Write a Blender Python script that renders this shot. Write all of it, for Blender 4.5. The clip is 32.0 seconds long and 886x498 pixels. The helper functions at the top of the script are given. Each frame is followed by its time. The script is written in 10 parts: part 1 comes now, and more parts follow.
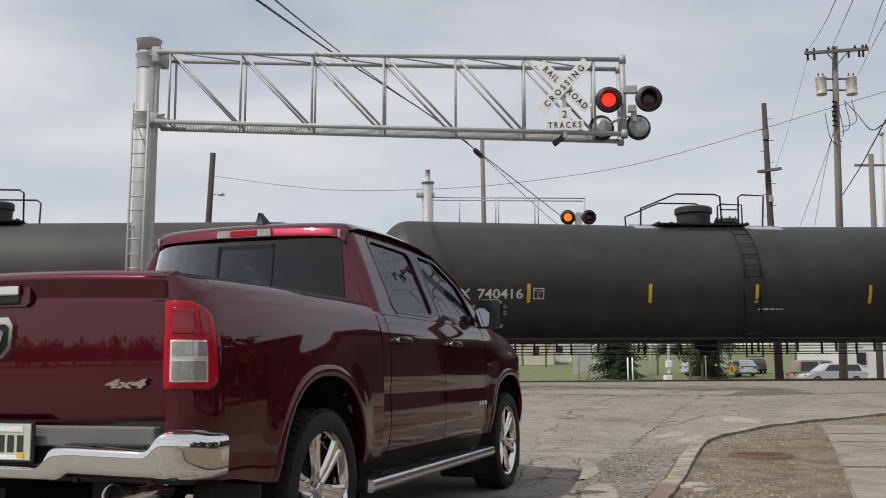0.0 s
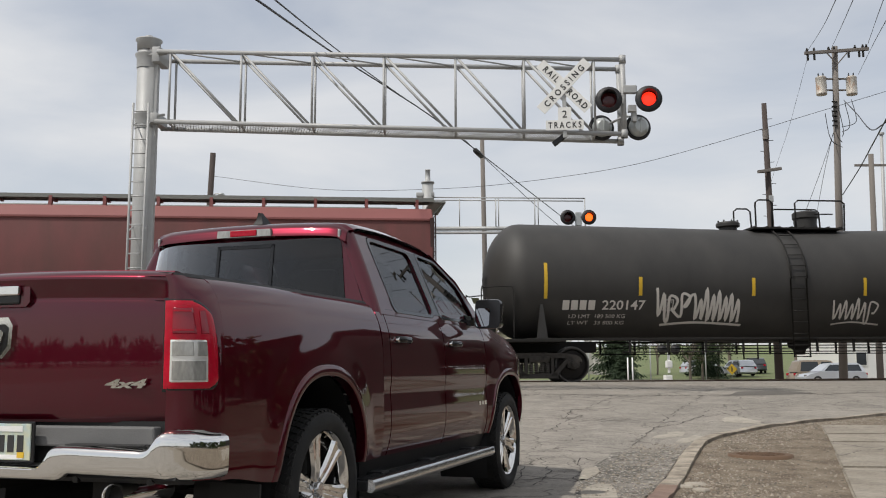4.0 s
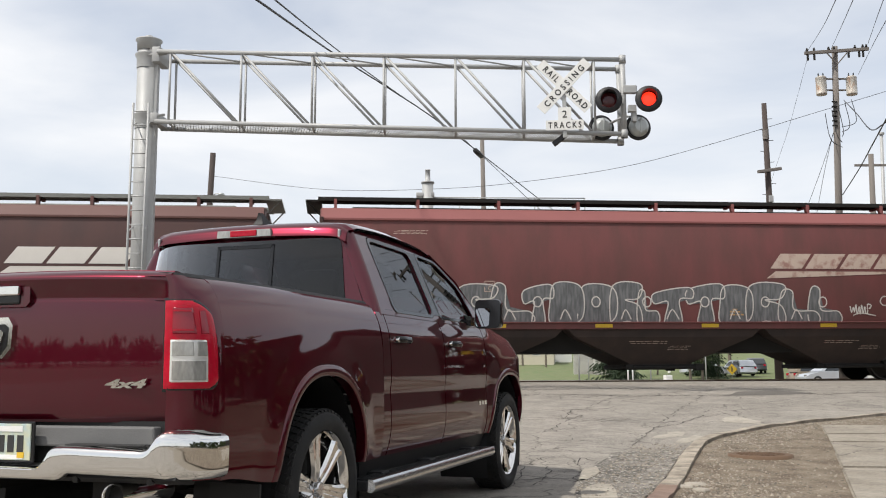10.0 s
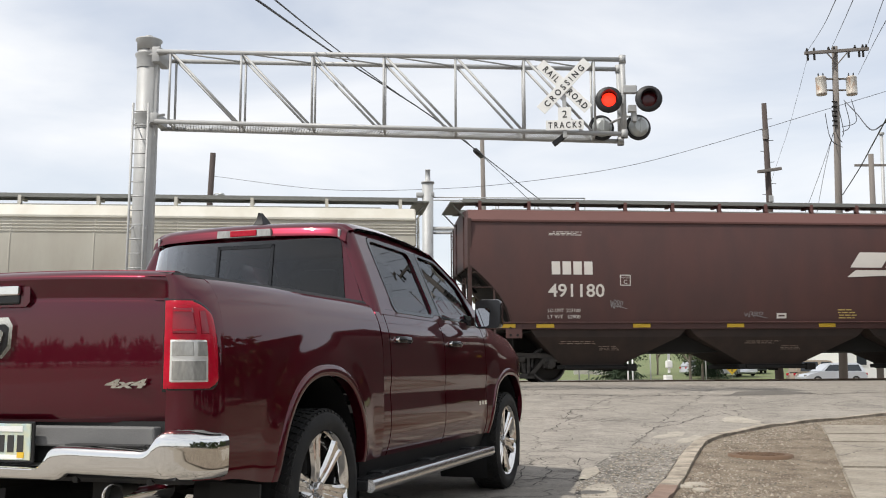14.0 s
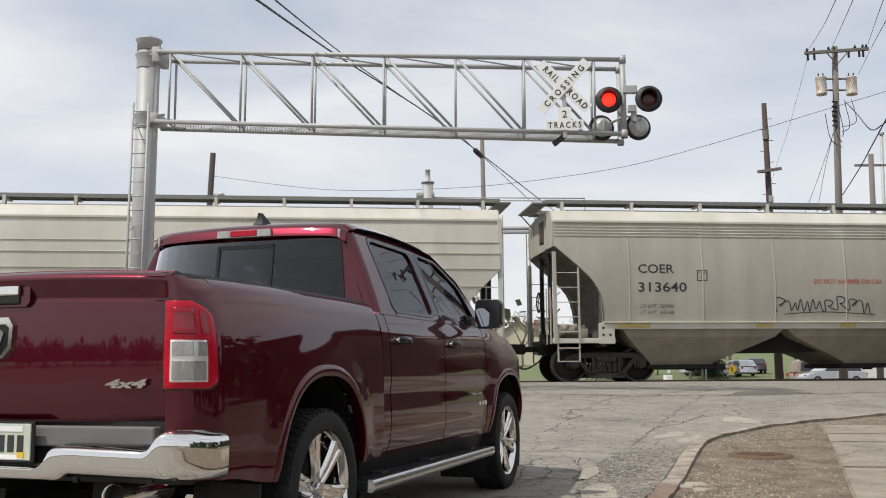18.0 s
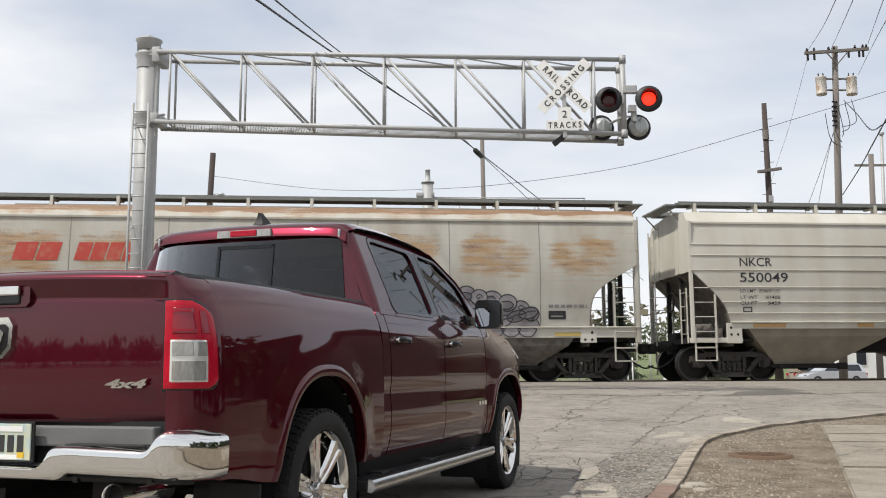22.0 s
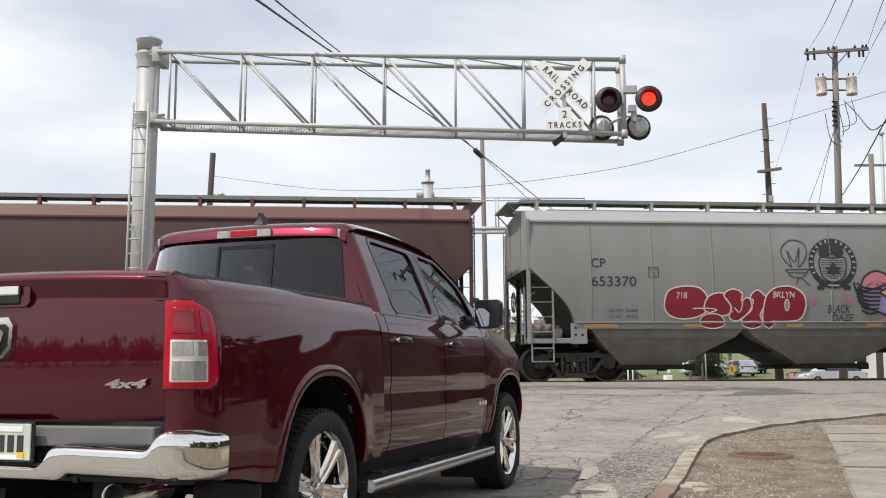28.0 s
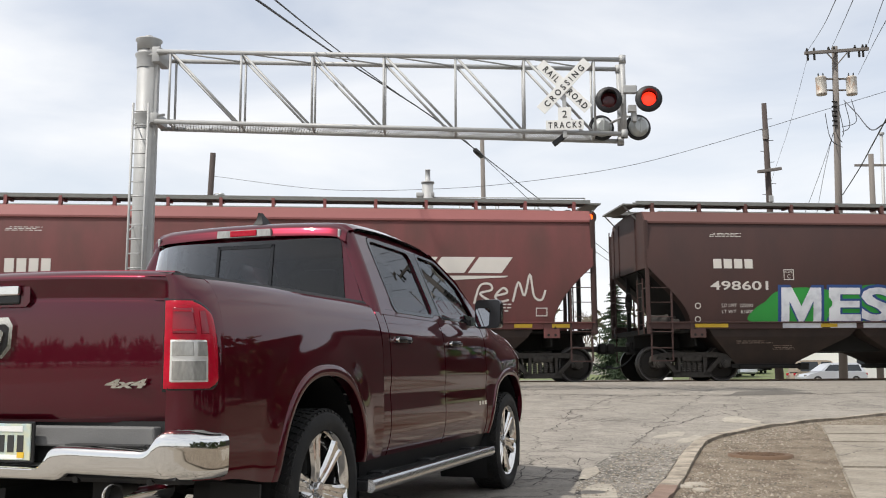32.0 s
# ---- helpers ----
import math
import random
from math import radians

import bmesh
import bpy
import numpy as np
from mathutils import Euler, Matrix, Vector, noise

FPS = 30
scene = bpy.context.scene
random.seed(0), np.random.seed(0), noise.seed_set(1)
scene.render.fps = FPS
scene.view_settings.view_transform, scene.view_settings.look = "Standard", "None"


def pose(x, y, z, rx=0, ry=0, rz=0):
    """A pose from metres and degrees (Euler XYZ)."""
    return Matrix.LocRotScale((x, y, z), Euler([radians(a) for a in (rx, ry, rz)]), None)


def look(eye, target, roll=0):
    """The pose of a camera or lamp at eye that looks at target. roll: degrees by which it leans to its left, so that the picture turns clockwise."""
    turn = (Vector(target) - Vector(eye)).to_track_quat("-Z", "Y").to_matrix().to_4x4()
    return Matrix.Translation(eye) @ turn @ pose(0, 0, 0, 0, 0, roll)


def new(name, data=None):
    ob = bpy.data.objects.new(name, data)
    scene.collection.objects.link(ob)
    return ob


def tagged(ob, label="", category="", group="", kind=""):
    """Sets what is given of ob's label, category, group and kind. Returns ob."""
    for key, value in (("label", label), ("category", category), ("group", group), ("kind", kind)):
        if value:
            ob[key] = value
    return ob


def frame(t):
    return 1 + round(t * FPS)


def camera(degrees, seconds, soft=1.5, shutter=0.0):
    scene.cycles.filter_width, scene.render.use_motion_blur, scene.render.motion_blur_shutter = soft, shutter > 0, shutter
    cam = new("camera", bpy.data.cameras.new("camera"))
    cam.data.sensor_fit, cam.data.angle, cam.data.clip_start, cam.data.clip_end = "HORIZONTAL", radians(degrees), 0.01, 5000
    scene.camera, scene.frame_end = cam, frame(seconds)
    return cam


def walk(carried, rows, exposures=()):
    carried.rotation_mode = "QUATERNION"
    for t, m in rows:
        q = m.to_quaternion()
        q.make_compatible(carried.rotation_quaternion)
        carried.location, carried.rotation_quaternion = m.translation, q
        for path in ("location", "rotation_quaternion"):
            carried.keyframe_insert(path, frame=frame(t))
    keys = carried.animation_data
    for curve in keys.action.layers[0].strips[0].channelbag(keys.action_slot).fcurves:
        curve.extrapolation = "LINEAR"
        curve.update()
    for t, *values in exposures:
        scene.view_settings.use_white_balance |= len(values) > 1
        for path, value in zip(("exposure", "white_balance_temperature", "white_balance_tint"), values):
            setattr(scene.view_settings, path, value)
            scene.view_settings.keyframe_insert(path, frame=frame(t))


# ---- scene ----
cam = camera(49.52, 32.0, soft=1.05, shutter=0.08)
CAM_POSE = look((0, 0, 0.965), (0, 100, 0.965 + 100 * 225 / 1700), -0.25)
walk(cam, [(0, CAM_POSE), (32, CAM_POSE)],
     exposures=[(0, -0.14), (3, -0.14), (5.5, 0.10), (9, 0.28), (12, 0.30), (13, 0.34), (16.5, 0.22), (18, 0.10), (19, 0.20), (23, 0.24), (28, 0.33), (32, 0.33)])

# ---- light ----
SUN_EL, SUN_AZ = radians(56), radians(238)   # azimuth clockwise from +y


def make_world():
    w = bpy.data.worlds.new("world")
    scene.world = w
    w.use_nodes = True
    n, l = w.node_tree.nodes, w.node_tree.links
    n.clear()
    out = n.new("ShaderNodeOutputWorld")
    bg = n.new("ShaderNodeBackground")
    sky = n.new("ShaderNodeTexSky")
    sky.sky_type, sky.sun_disc = "NISHITA", False
    sky.sun_elevation, sky.sun_rotation = SUN_EL, SUN_AZ
    sky.air_density, sky.dust_density = 1.0, 1.5
    dim = n.new("ShaderNodeMixRGB")
    dim.blend_type, dim.inputs[0].default_value = "MULTIPLY", 1.0
    dim.inputs[2].default_value = (0.115, 0.115, 0.115, 1)
    tc = n.new("ShaderNodeTexCoord")
    mp = n.new("ShaderNodeMapping")
    mp.inputs["Scale"].default_value = (1.3, 1.3, 4.5)
    mp.inputs["Rotation"].default_value = (0.0, 0.12, 0.5)
    n1 = n.new("ShaderNodeTexNoise")
    n1.inputs["Scale"].default_value, n1.inputs["Detail"].default_value = 2.1, 7.0
    n1.inputs["Roughness"].default_value, n1.inputs["Distortion"].default_value = 0.5, 0.35
    rp = n.new("ShaderNodeValToRGB")
    rp.color_ramp.elements[0].position, rp.color_ramp.elements[0].color = 0.27, (0.45, 0.45, 0.45, 1)
    rp.color_ramp.elements[1].position, rp.color_ramp.elements[1].color = 0.66, (0.95, 0.95, 0.95, 1)
    mix = n.new("ShaderNodeMixRGB")
    mix.inputs[2].default_value = (0.81, 0.82, 0.84, 1)
    l.new(tc.outputs["Generated"], mp.inputs[0])
    l.new(mp.outputs[0], n1.inputs["Vector"])
    l.new(n1.outputs["Fac"], rp.inputs[0])
    l.new(sky.outputs[0], dim.inputs[1])
    l.new(dim.outputs[0], mix.inputs[1])
    l.new(rp.outputs[0], mix.inputs[0])
    l.new(mix.outputs[0], bg.inputs[0])
    bg.inputs[1].default_value = 1.0
    l.new(bg.outputs[0], out.inputs[0])


make_world()
sun_data = bpy.data.lights.new("sun", "SUN")
sun_data.energy, sun_data.angle, sun_data.color = 3.4, radians(1.2), (1.0, 0.95, 0.87)
sun = new("sun", sun_data)
sun.matrix_world = look((0, 0, 0), (-math.sin(SUN_AZ) * math.cos(SUN_EL), -math.cos(SUN_AZ) * math.cos(SUN_EL), -math.sin(SUN_EL)))

# ---- materials ----
def material(name, color, rough=0.6, metal=0.0, var=0.12, scale=6.0, fine=60.0, bump=0.15, depth=0.003, coat=0.0, spec=0.5,
             second=None, amount=0.5, sharp=0.15, stretch=(1, 1, 1), rand=0.0, emit=0.0, alpha=None, trans=0.0, ior=1.45, islands=False):
    """A surface with colour that varies at two scales and fine relief; second: a stain or wear colour that covers part of it."""
    m = bpy.data.materials.new(name)
    m.use_nodes = True
    n, l = m.node_tree.nodes, m.node_tree.links
    b = n["Principled BSDF"]
    b.inputs["Roughness"].default_value = rough
    b.inputs["Metallic"].default_value = metal
    b.inputs["Specular IOR Level"].default_value = spec
    b.inputs["Coat Weight"].default_value = coat
    b.inputs["Coat Roughness"].default_value = 0.03
    b.inputs["Transmission Weight"].default_value = trans
    b.inputs["IOR"].default_value = ior
    tc = n.new("ShaderNodeTexCoord")
    mp = n.new("ShaderNodeMapping")
    mp.inputs["Scale"].default_value = stretch
    l.new(tc.outputs["Object"], mp.inputs[0])

    def tex(s, detail=5.0):
        t = n.new("ShaderNodeTexNoise")
        t.inputs["Scale"].default_value, t.inputs["Detail"].default_value = s, detail
        l.new(mp.outputs[0], t.inputs["Vector"])
        return t.outputs["Fac"]

    def math_node(op, a, c):
        k = n.new("ShaderNodeMath")
        k.operation = op
        for i, v in enumerate((a, c)):
            if isinstance(v, (int, float)):
                k.inputs[i].default_value = v
            else:
                l.new(v, k.inputs[i])
        return k.outputs[0]

    big, small = tex(scale), tex(fine, 8.0)
    f = math_node("ADD", math_node("MULTIPLY", big, 0.65), math_node("MULTIPLY", small, 0.35))
    f = math_node("MULTIPLY", math_node("SUBTRACT", f, 0.5), 2.0 * var)
    if rand:
        oi = n.new("ShaderNodeObjectInfo")
        src = oi.outputs["Random"]
        if islands:
            src = n.new("ShaderNodeNewGeometry").outputs["Random Per Island"]
        f = math_node("ADD", f, math_node("MULTIPLY", math_node("SUBTRACT", src, 0.5), 2 * rand))
    f = math_node("ADD", f, 1.0)
    v = n.new("ShaderNodeMixRGB")
    v.blend_type, v.inputs[0].default_value = "MULTIPLY", 1.0
    v.inputs[1].default_value = (*color, 1)
    l.new(f, v.inputs[2])
    col = v.outputs[0]
    if second:
        rp = n.new("ShaderNodeValToRGB")
        rp.color_ramp.elements[0].position = max(0.0, 0.75 - 0.5 * amount - sharp)
        rp.color_ramp.elements[1].position = min(1.0, 0.75 - 0.5 * amount + sharp)
        l.new(tex(scale * 1.7, 8.0), rp.inputs[0])
        mx = n.new("ShaderNodeMixRGB")
        mx.inputs[2].default_value = (*second, 1)
        l.new(col, mx.inputs[1])
        l.new(rp.outputs[0], mx.inputs[0])
        col = mx.outputs[0]
    l.new(col, b.inputs["Base Color"])
    if bump:
        bp = n.new("ShaderNodeBump")
        bp.inputs["Strength"].default_value, bp.inputs["Distance"].default_value = bump, depth
        l.new(small, bp.inputs["Height"])
        l.new(bp.outputs[0], b.inputs["Normal"])
    if emit:
        l.new(col, b.inputs["Emission Color"])
        b.inputs["Emission Strength"].default_value = emit
    return m


def specks(m, scale, size, color, amount=0.7, bump=0.5):
    """Stones and grit in a surface: small spots of their own colour, some of them missing."""
    n, l = m.node_tree.nodes, m.node_tree.links
    b = n["Principled BSDF"]
    col = b.inputs["Base Color"].links[0].from_socket
    tc = n.new("ShaderNodeTexCoord")
    vo = n.new("ShaderNodeTexVoronoi")
    vo.inputs["Scale"].default_value = scale
    l.new(tc.outputs["Object"], vo.inputs["Vector"])
    sep = n.new("ShaderNodeSeparateColor")
    l.new(vo.outputs["Color"], sep.inputs[0])
    gate = n.new("ShaderNodeMath")
    gate.operation, gate.inputs[1].default_value = "GREATER_THAN", 1 - amount
    l.new(sep.outputs[0], gate.inputs[0])
    near = n.new("ShaderNodeMath")
    near.operation, near.inputs[1].default_value = "LESS_THAN", size
    l.new(vo.outputs["Distance"], near.inputs[0])
    k = n.new("ShaderNodeMath")
    k.operation = "MULTIPLY"
    l.new(gate.outputs[0], k.inputs[0])
    l.new(near.outputs[0], k.inputs[1])
    tone = n.new("ShaderNodeMixRGB")
    tone.inputs[1].default_value = (color[0] * 0.35, color[1] * 0.33, color[2] * 0.3, 1)
    tone.inputs[2].default_value = (*color, 1)
    l.new(sep.outputs[1], tone.inputs[0])
    mx = n.new("ShaderNodeMixRGB")
    l.new(k.outputs[0], mx.inputs[0])
    l.new(col, mx.inputs[1])
    l.new(tone.outputs[0], mx.inputs[2])
    l.new(mx.outputs[0], b.inputs["Base Color"])
    bp = n.new("ShaderNodeBump")
    bp.inputs["Strength"].default_value, bp.inputs["Distance"].default_value = bump, 0.01
    l.new(k.outputs[0], bp.inputs["Height"])
    if b.inputs["Normal"].links:
        l.new(b.inputs["Normal"].links[0].from_socket, bp.inputs["Normal"])
    l.new(bp.outputs[0], b.inputs["Normal"])
    return m


def road_material(name, color, dark, layers, patch=0.35):
    """Worn paving: stains at two scales, aggregate grain, and nets of cracks (scale, width, where it starts, where it is full)."""
    m = material(name, color, 0.85, 0, 0.22, 0.9, 90.0, 0.5, 0.006, second=dark, amount=patch, sharp=0.22)
    n, l = m.node_tree.nodes, m.node_tree.links
    b = n["Principled BSDF"]
    col = b.inputs["Base Color"].links[0].from_socket
    tc = n.new("ShaderNodeTexCoord")

    def tex(scale, detail, seed=0.0):
        mp = n.new("ShaderNodeMapping")
        mp.inputs["Location"].default_value = (seed, seed * 1.7, 0)
        l.new(tc.outputs["Object"], mp.inputs[0])
        w = n.new("ShaderNodeTexNoise")
        w.inputs["Scale"].default_value, w.inputs["Detail"].default_value = scale, detail
        l.new(mp.outputs[0], w.inputs["Vector"])
        return w

    def ramp(sock, p0, p1, c0=0.0, c1=1.0):
        rp = n.new("ShaderNodeValToRGB")
        rp.color_ramp.elements[0].position, rp.color_ramp.elements[0].color = p0, (c0, c0, c0, 1)
        rp.color_ramp.elements[1].position, rp.color_ramp.elements[1].color = p1, (c1, c1, c1, 1)
        l.new(sock, rp.inputs[0])
        return rp.outputs[0]

    def mix(fac, a, c, kind="MIX"):
        mx = n.new("ShaderNodeMixRGB")
        mx.blend_type = kind
        for k, v in ((0, fac), (1, a), (2, c)):
            if isinstance(v, float):
                mx.inputs[k].default_value = v
            elif isinstance(v, tuple):
                mx.inputs[k].default_value = v
            else:
                l.new(v, mx.inputs[k])
        return mx.outputs[0]
    col = mix(1.0, col, ramp(tex(5.5, 8.0, 3.1).outputs["Fac"], 0.32, 0.66, 0.85, 1.10), "MULTIPLY")
    col = mix(1.0, col, ramp(tex(24.0, 6.0, 1.3).outputs["Fac"], 0.3, 0.7, 0.84, 1.14), "MULTIPLY")
    warp_n = tex(1.6, 6.0)
    warp = mix(0.35, tc.outputs["Object"], warp_n.outputs["Color"], "LINEAR_LIGHT")
    for i, (scale, width, lo, hi) in enumerate(layers):
        vo = n.new("ShaderNodeTexVoronoi")
        vo.feature = "DISTANCE_TO_EDGE"
        vo.inputs["Scale"].default_value = scale
        l.new(warp, vo.inputs["Vector"])
        k = mix(1.0, ramp(vo.outputs["Distance"], width * 0.4, width, 1.0, 0.0), ramp(tex(0.45, 3.0, 7.7 * (i + 1)).outputs["Fac"], lo, hi), "MULTIPLY")
        col = mix(k, col, (0.075, 0.067, 0.058, 1))
    l.new(col, b.inputs["Base Color"])
    return m


def glass_material(name, tint, rough=0.0):
    m = bpy.data.materials.new(name)
    m.use_nodes = True
    n, l = m.node_tree.nodes, m.node_tree.links
    out = n["Material Output"]
    gl = n.new("ShaderNodeBsdfGlossy")
    gl.inputs["Roughness"].default_value = rough
    tr = n.new("ShaderNodeBsdfTransparent")
    tr.inputs[0].default_value = (*tint, 1)
    fr = n.new("ShaderNodeFresnel")
    fr.inputs["IOR"].default_value = 1.55
    mx = n.new("ShaderNodeMixShader")
    l.new(fr.outputs[0], mx.inputs[0])
    l.new(tr.outputs[0], mx.inputs[1])
    l.new(gl.outputs[0], mx.inputs[2])
    l.new(mx.outputs[0], out.inputs[0])
    return m


M_ROAD = road_material("worn_asphalt", (0.262, 0.238, 0.206), (0.178, 0.163, 0.142), ((0.42, 0.007, 0.34, 0.50), (1.3, 0.013, 0.46, 0.62), (5.0, 0.040, 0.54, 0.70)))
specks(M_ROAD, 70.0, 0.36, (0.320, 0.292, 0.254), 0.55, 0.3)
M_ROAD_OLD = road_material("crumbled_asphalt", (0.225, 0.206, 0.180), (0.096, 0.087, 0.074), ((4.0, 0.07, 0.2, 0.4),), 0.5)
specks(M_ROAD_OLD, 26.0, 0.40, (0.46, 0.43, 0.385), 0.62, 0.9)
M_CONC = road_material("sidewalk_concrete", (0.296, 0.265, 0.217), (0.191, 0.165, 0.131), ((0.5, 0.007, 0.3, 0.5), (2.0, 0.015, 0.5, 0.7)), 0.5)
specks(M_CONC, 60.0, 0.35, (0.313, 0.278, 0.235), 0.4, 0.2)
M_PATCH = road_material("pale_concrete", (0.345, 0.315, 0.265), (0.26, 0.232, 0.19), ((3.0, 0.02, 0.5, 0.7),), 0.4)
M_TARMAC = material("dark_tarmac", (0.105, 0.096, 0.085), 0.9, 0, 0.3, 3.0, 60, 0.5, 0.006)
M_CRACK = material("crack_dirt", (0.052, 0.046, 0.040), 0.95, 0, 0.3, 6.0, 60, 0.3)
M_KERB = material("kerb_concrete", (0.345, 0.300, 0.240), 0.9, 0, 0.3, 3.0, 60, 0.6, 0.008, second=(0.148, 0.126, 0.100), amount=0.42)
specks(M_KERB, 45.0, 0.35, (0.331, 0.287, 0.235), 0.4, 0.4)
M_KERB_RED = material("reddish_kerb_concrete", (0.205, 0.142, 0.110), 0.9, 0, 0.3, 5.0, 60, 0.5, 0.006, second=(0.15, 0.10, 0.08), amount=0.35)
M_DIRT = material("gravel_dirt", (0.205, 0.168, 0.124), 0.95, 0, 0.5, 2.0, 45, 1.0, 0.02, second=(0.113, 0.083, 0.057), amount=0.5, sharp=0.15)
specks(M_DIRT, 48.0, 0.38, (0.30, 0.262, 0.21), 0.34, 0.9)
specks(M_DIRT, 15.0, 0.25, (0.10, 0.085, 0.06), 0.4, 0.8)
M_STONE = material("gravel_stone", (0.225, 0.196, 0.160), 0.9, 0, 0.5, 9.0, 80, 0.4, 0.004, rand=0.5, islands=True)
M_GRASS = material("grass", (0.106, 0.145, 0.055), 0.95, 0, 0.35, 0.6, 14, 0.6, 0.03, second=(0.161, 0.161, 0.085), amount=0.4, sharp=0.2)
M_EARTH = material("earth", (0.191, 0.165, 0.131), 0.95, 0, 0.3, 0.6, 20, 0.6, 0.02)
M_BALLAST = material("track_ballast", (0.20, 0.18, 0.16), 0.95, 0, 0.4, 3, 30, 0.9, 0.03)
M_RAIL = material("rail_steel", (0.12, 0.09, 0.07), 0.5, 0.7, 0.2, 8, 60, 0.2)
M_GALV = material("galvanized_steel", (0.385, 0.392, 0.390), 0.55, 0.15, 0.12, 3.0, 40, 0.1, second=(0.331, 0.331, 0.331), amount=0.35, sharp=0.3)
M_BLACK = material("black_paint", (0.018, 0.018, 0.02), 0.55, 0, 0.3, 5, 60, 0.1)
M_WHITE = material("white_sign_paint", (0.72, 0.72, 0.70), 0.5, 0, 0.06, 4, 50, 0.05)
M_INK = material("sign_black", (0.03, 0.03, 0.03), 0.6, 0, 0.2, 6, 60, 0.0)
M_LIT = material("lit_red_lens", (1.0, 0.020, 0.007), 0.3, 0, 0.05, 6, 60, 0.0, emit=2.2)
M_LIT_FAR = material("lit_orange_lens", (1.0, 0.10, 0.008), 0.3, 0, 0.05, 6, 60, 0.0, emit=2.6)
M_UNLIT = material("unlit_red_lens", (0.05, 0.006, 0.008), 0.15, 0, 0.2, 20, 60, 0.1)
M_LAMPBACK = material("lamp_housing_grey", (0.42, 0.44, 0.44), 0.4, 0.4, 0.1, 8, 60, 0.05)
M_WOOD = material("pole_wood", (0.165, 0.148, 0.135), 0.9, 0, 0.3, 4, 70, 0.5, 0.008, stretch=(1, 1, 0.12))
M_WOOD_DK = material("creosote_wood", (0.060, 0.047, 0.043), 0.9, 0, 0.3, 4, 70, 0.5, 0.008, stretch=(1, 1, 0.12))
M_CABLE = material("cable_black", (0.03, 0.03, 0.035), 0.6, 0, 0.1, 5, 20, 0.0)
M_TRANSF = material("rusty_transformer", (0.5, 0.47, 0.42), 0.55, 0.2, 0.15, 5, 40, 0.1, second=(0.32, 0.16, 0.08), amount=0.3, sharp=0.1, stretch=(1, 1, 0.3))
# rolling stock
M_HOP_RED = material("faded_oxide_red", (0.152, 0.049, 0.047), 0.62, 0, 0.16, 1.2, 30, 0.08, second=(0.078, 0.039, 0.033), amount=0.22, sharp=0.3, stretch=(1, 1, 0.35))
# the _LT paints are lighter tones of the sides, for roof and top chord
M_HOP_RED_LT = material("lighter_red_roof_edge", (0.215, 0.072, 0.068), 0.62, 0, 0.14, 1.5, 30, 0.08)
M_HOP_BROWN = material("dark_mineral_brown", (0.078, 0.035, 0.031), 0.58, 0, 0.14, 1.2, 30, 0.08, second=(0.051, 0.029, 0.028), amount=0.2, sharp=0.3, stretch=(1, 1, 0.35))
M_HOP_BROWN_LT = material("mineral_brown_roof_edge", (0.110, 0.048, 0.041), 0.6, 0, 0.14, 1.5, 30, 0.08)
M_HOP_CREAM = material("dirty_cream_paint", (0.55, 0.535, 0.48), 0.6, 0, 0.1, 1.0, 30, 0.06, second=(0.42, 0.39, 0.32), amount=0.24, sharp=0.3, stretch=(1, 1, 0.3))
M_HOP_DARK = material("sooty_mineral_brown", (0.064, 0.031, 0.027), 0.58, 0, 0.14, 1.2, 30, 0.08, second=(0.044, 0.026, 0.024), amount=0.2, sharp=0.3, stretch=(1, 1, 0.35))
M_HOP_TAN = material("dusty_tan_paint", (0.420, 0.405, 0.352), 0.65, 0, 0.12, 1.0, 30, 0.06, second=(0.313, 0.285, 0.239), amount=0.34, sharp=0.3, stretch=(1, 1, 0.25))
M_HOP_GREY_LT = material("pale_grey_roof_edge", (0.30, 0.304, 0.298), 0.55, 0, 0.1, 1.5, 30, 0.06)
M_HOP_GREY = material("grey_hopper_paint", (0.230, 0.235, 0.231), 0.55, 0, 0.1, 1.0, 30, 0.06, second=(0.19, 0.19, 0.183), amount=0.25, sharp=0.3, stretch=(1, 1, 0.3))
M_HOP_RUSTY = material("rust_stained_white", (0.460, 0.451, 0.405), 0.65, 0, 0.12, 1.0, 30, 0.08, second=(0.331, 0.294, 0.239), amount=0.3, sharp=0.25, stretch=(1, 1, 0.4))


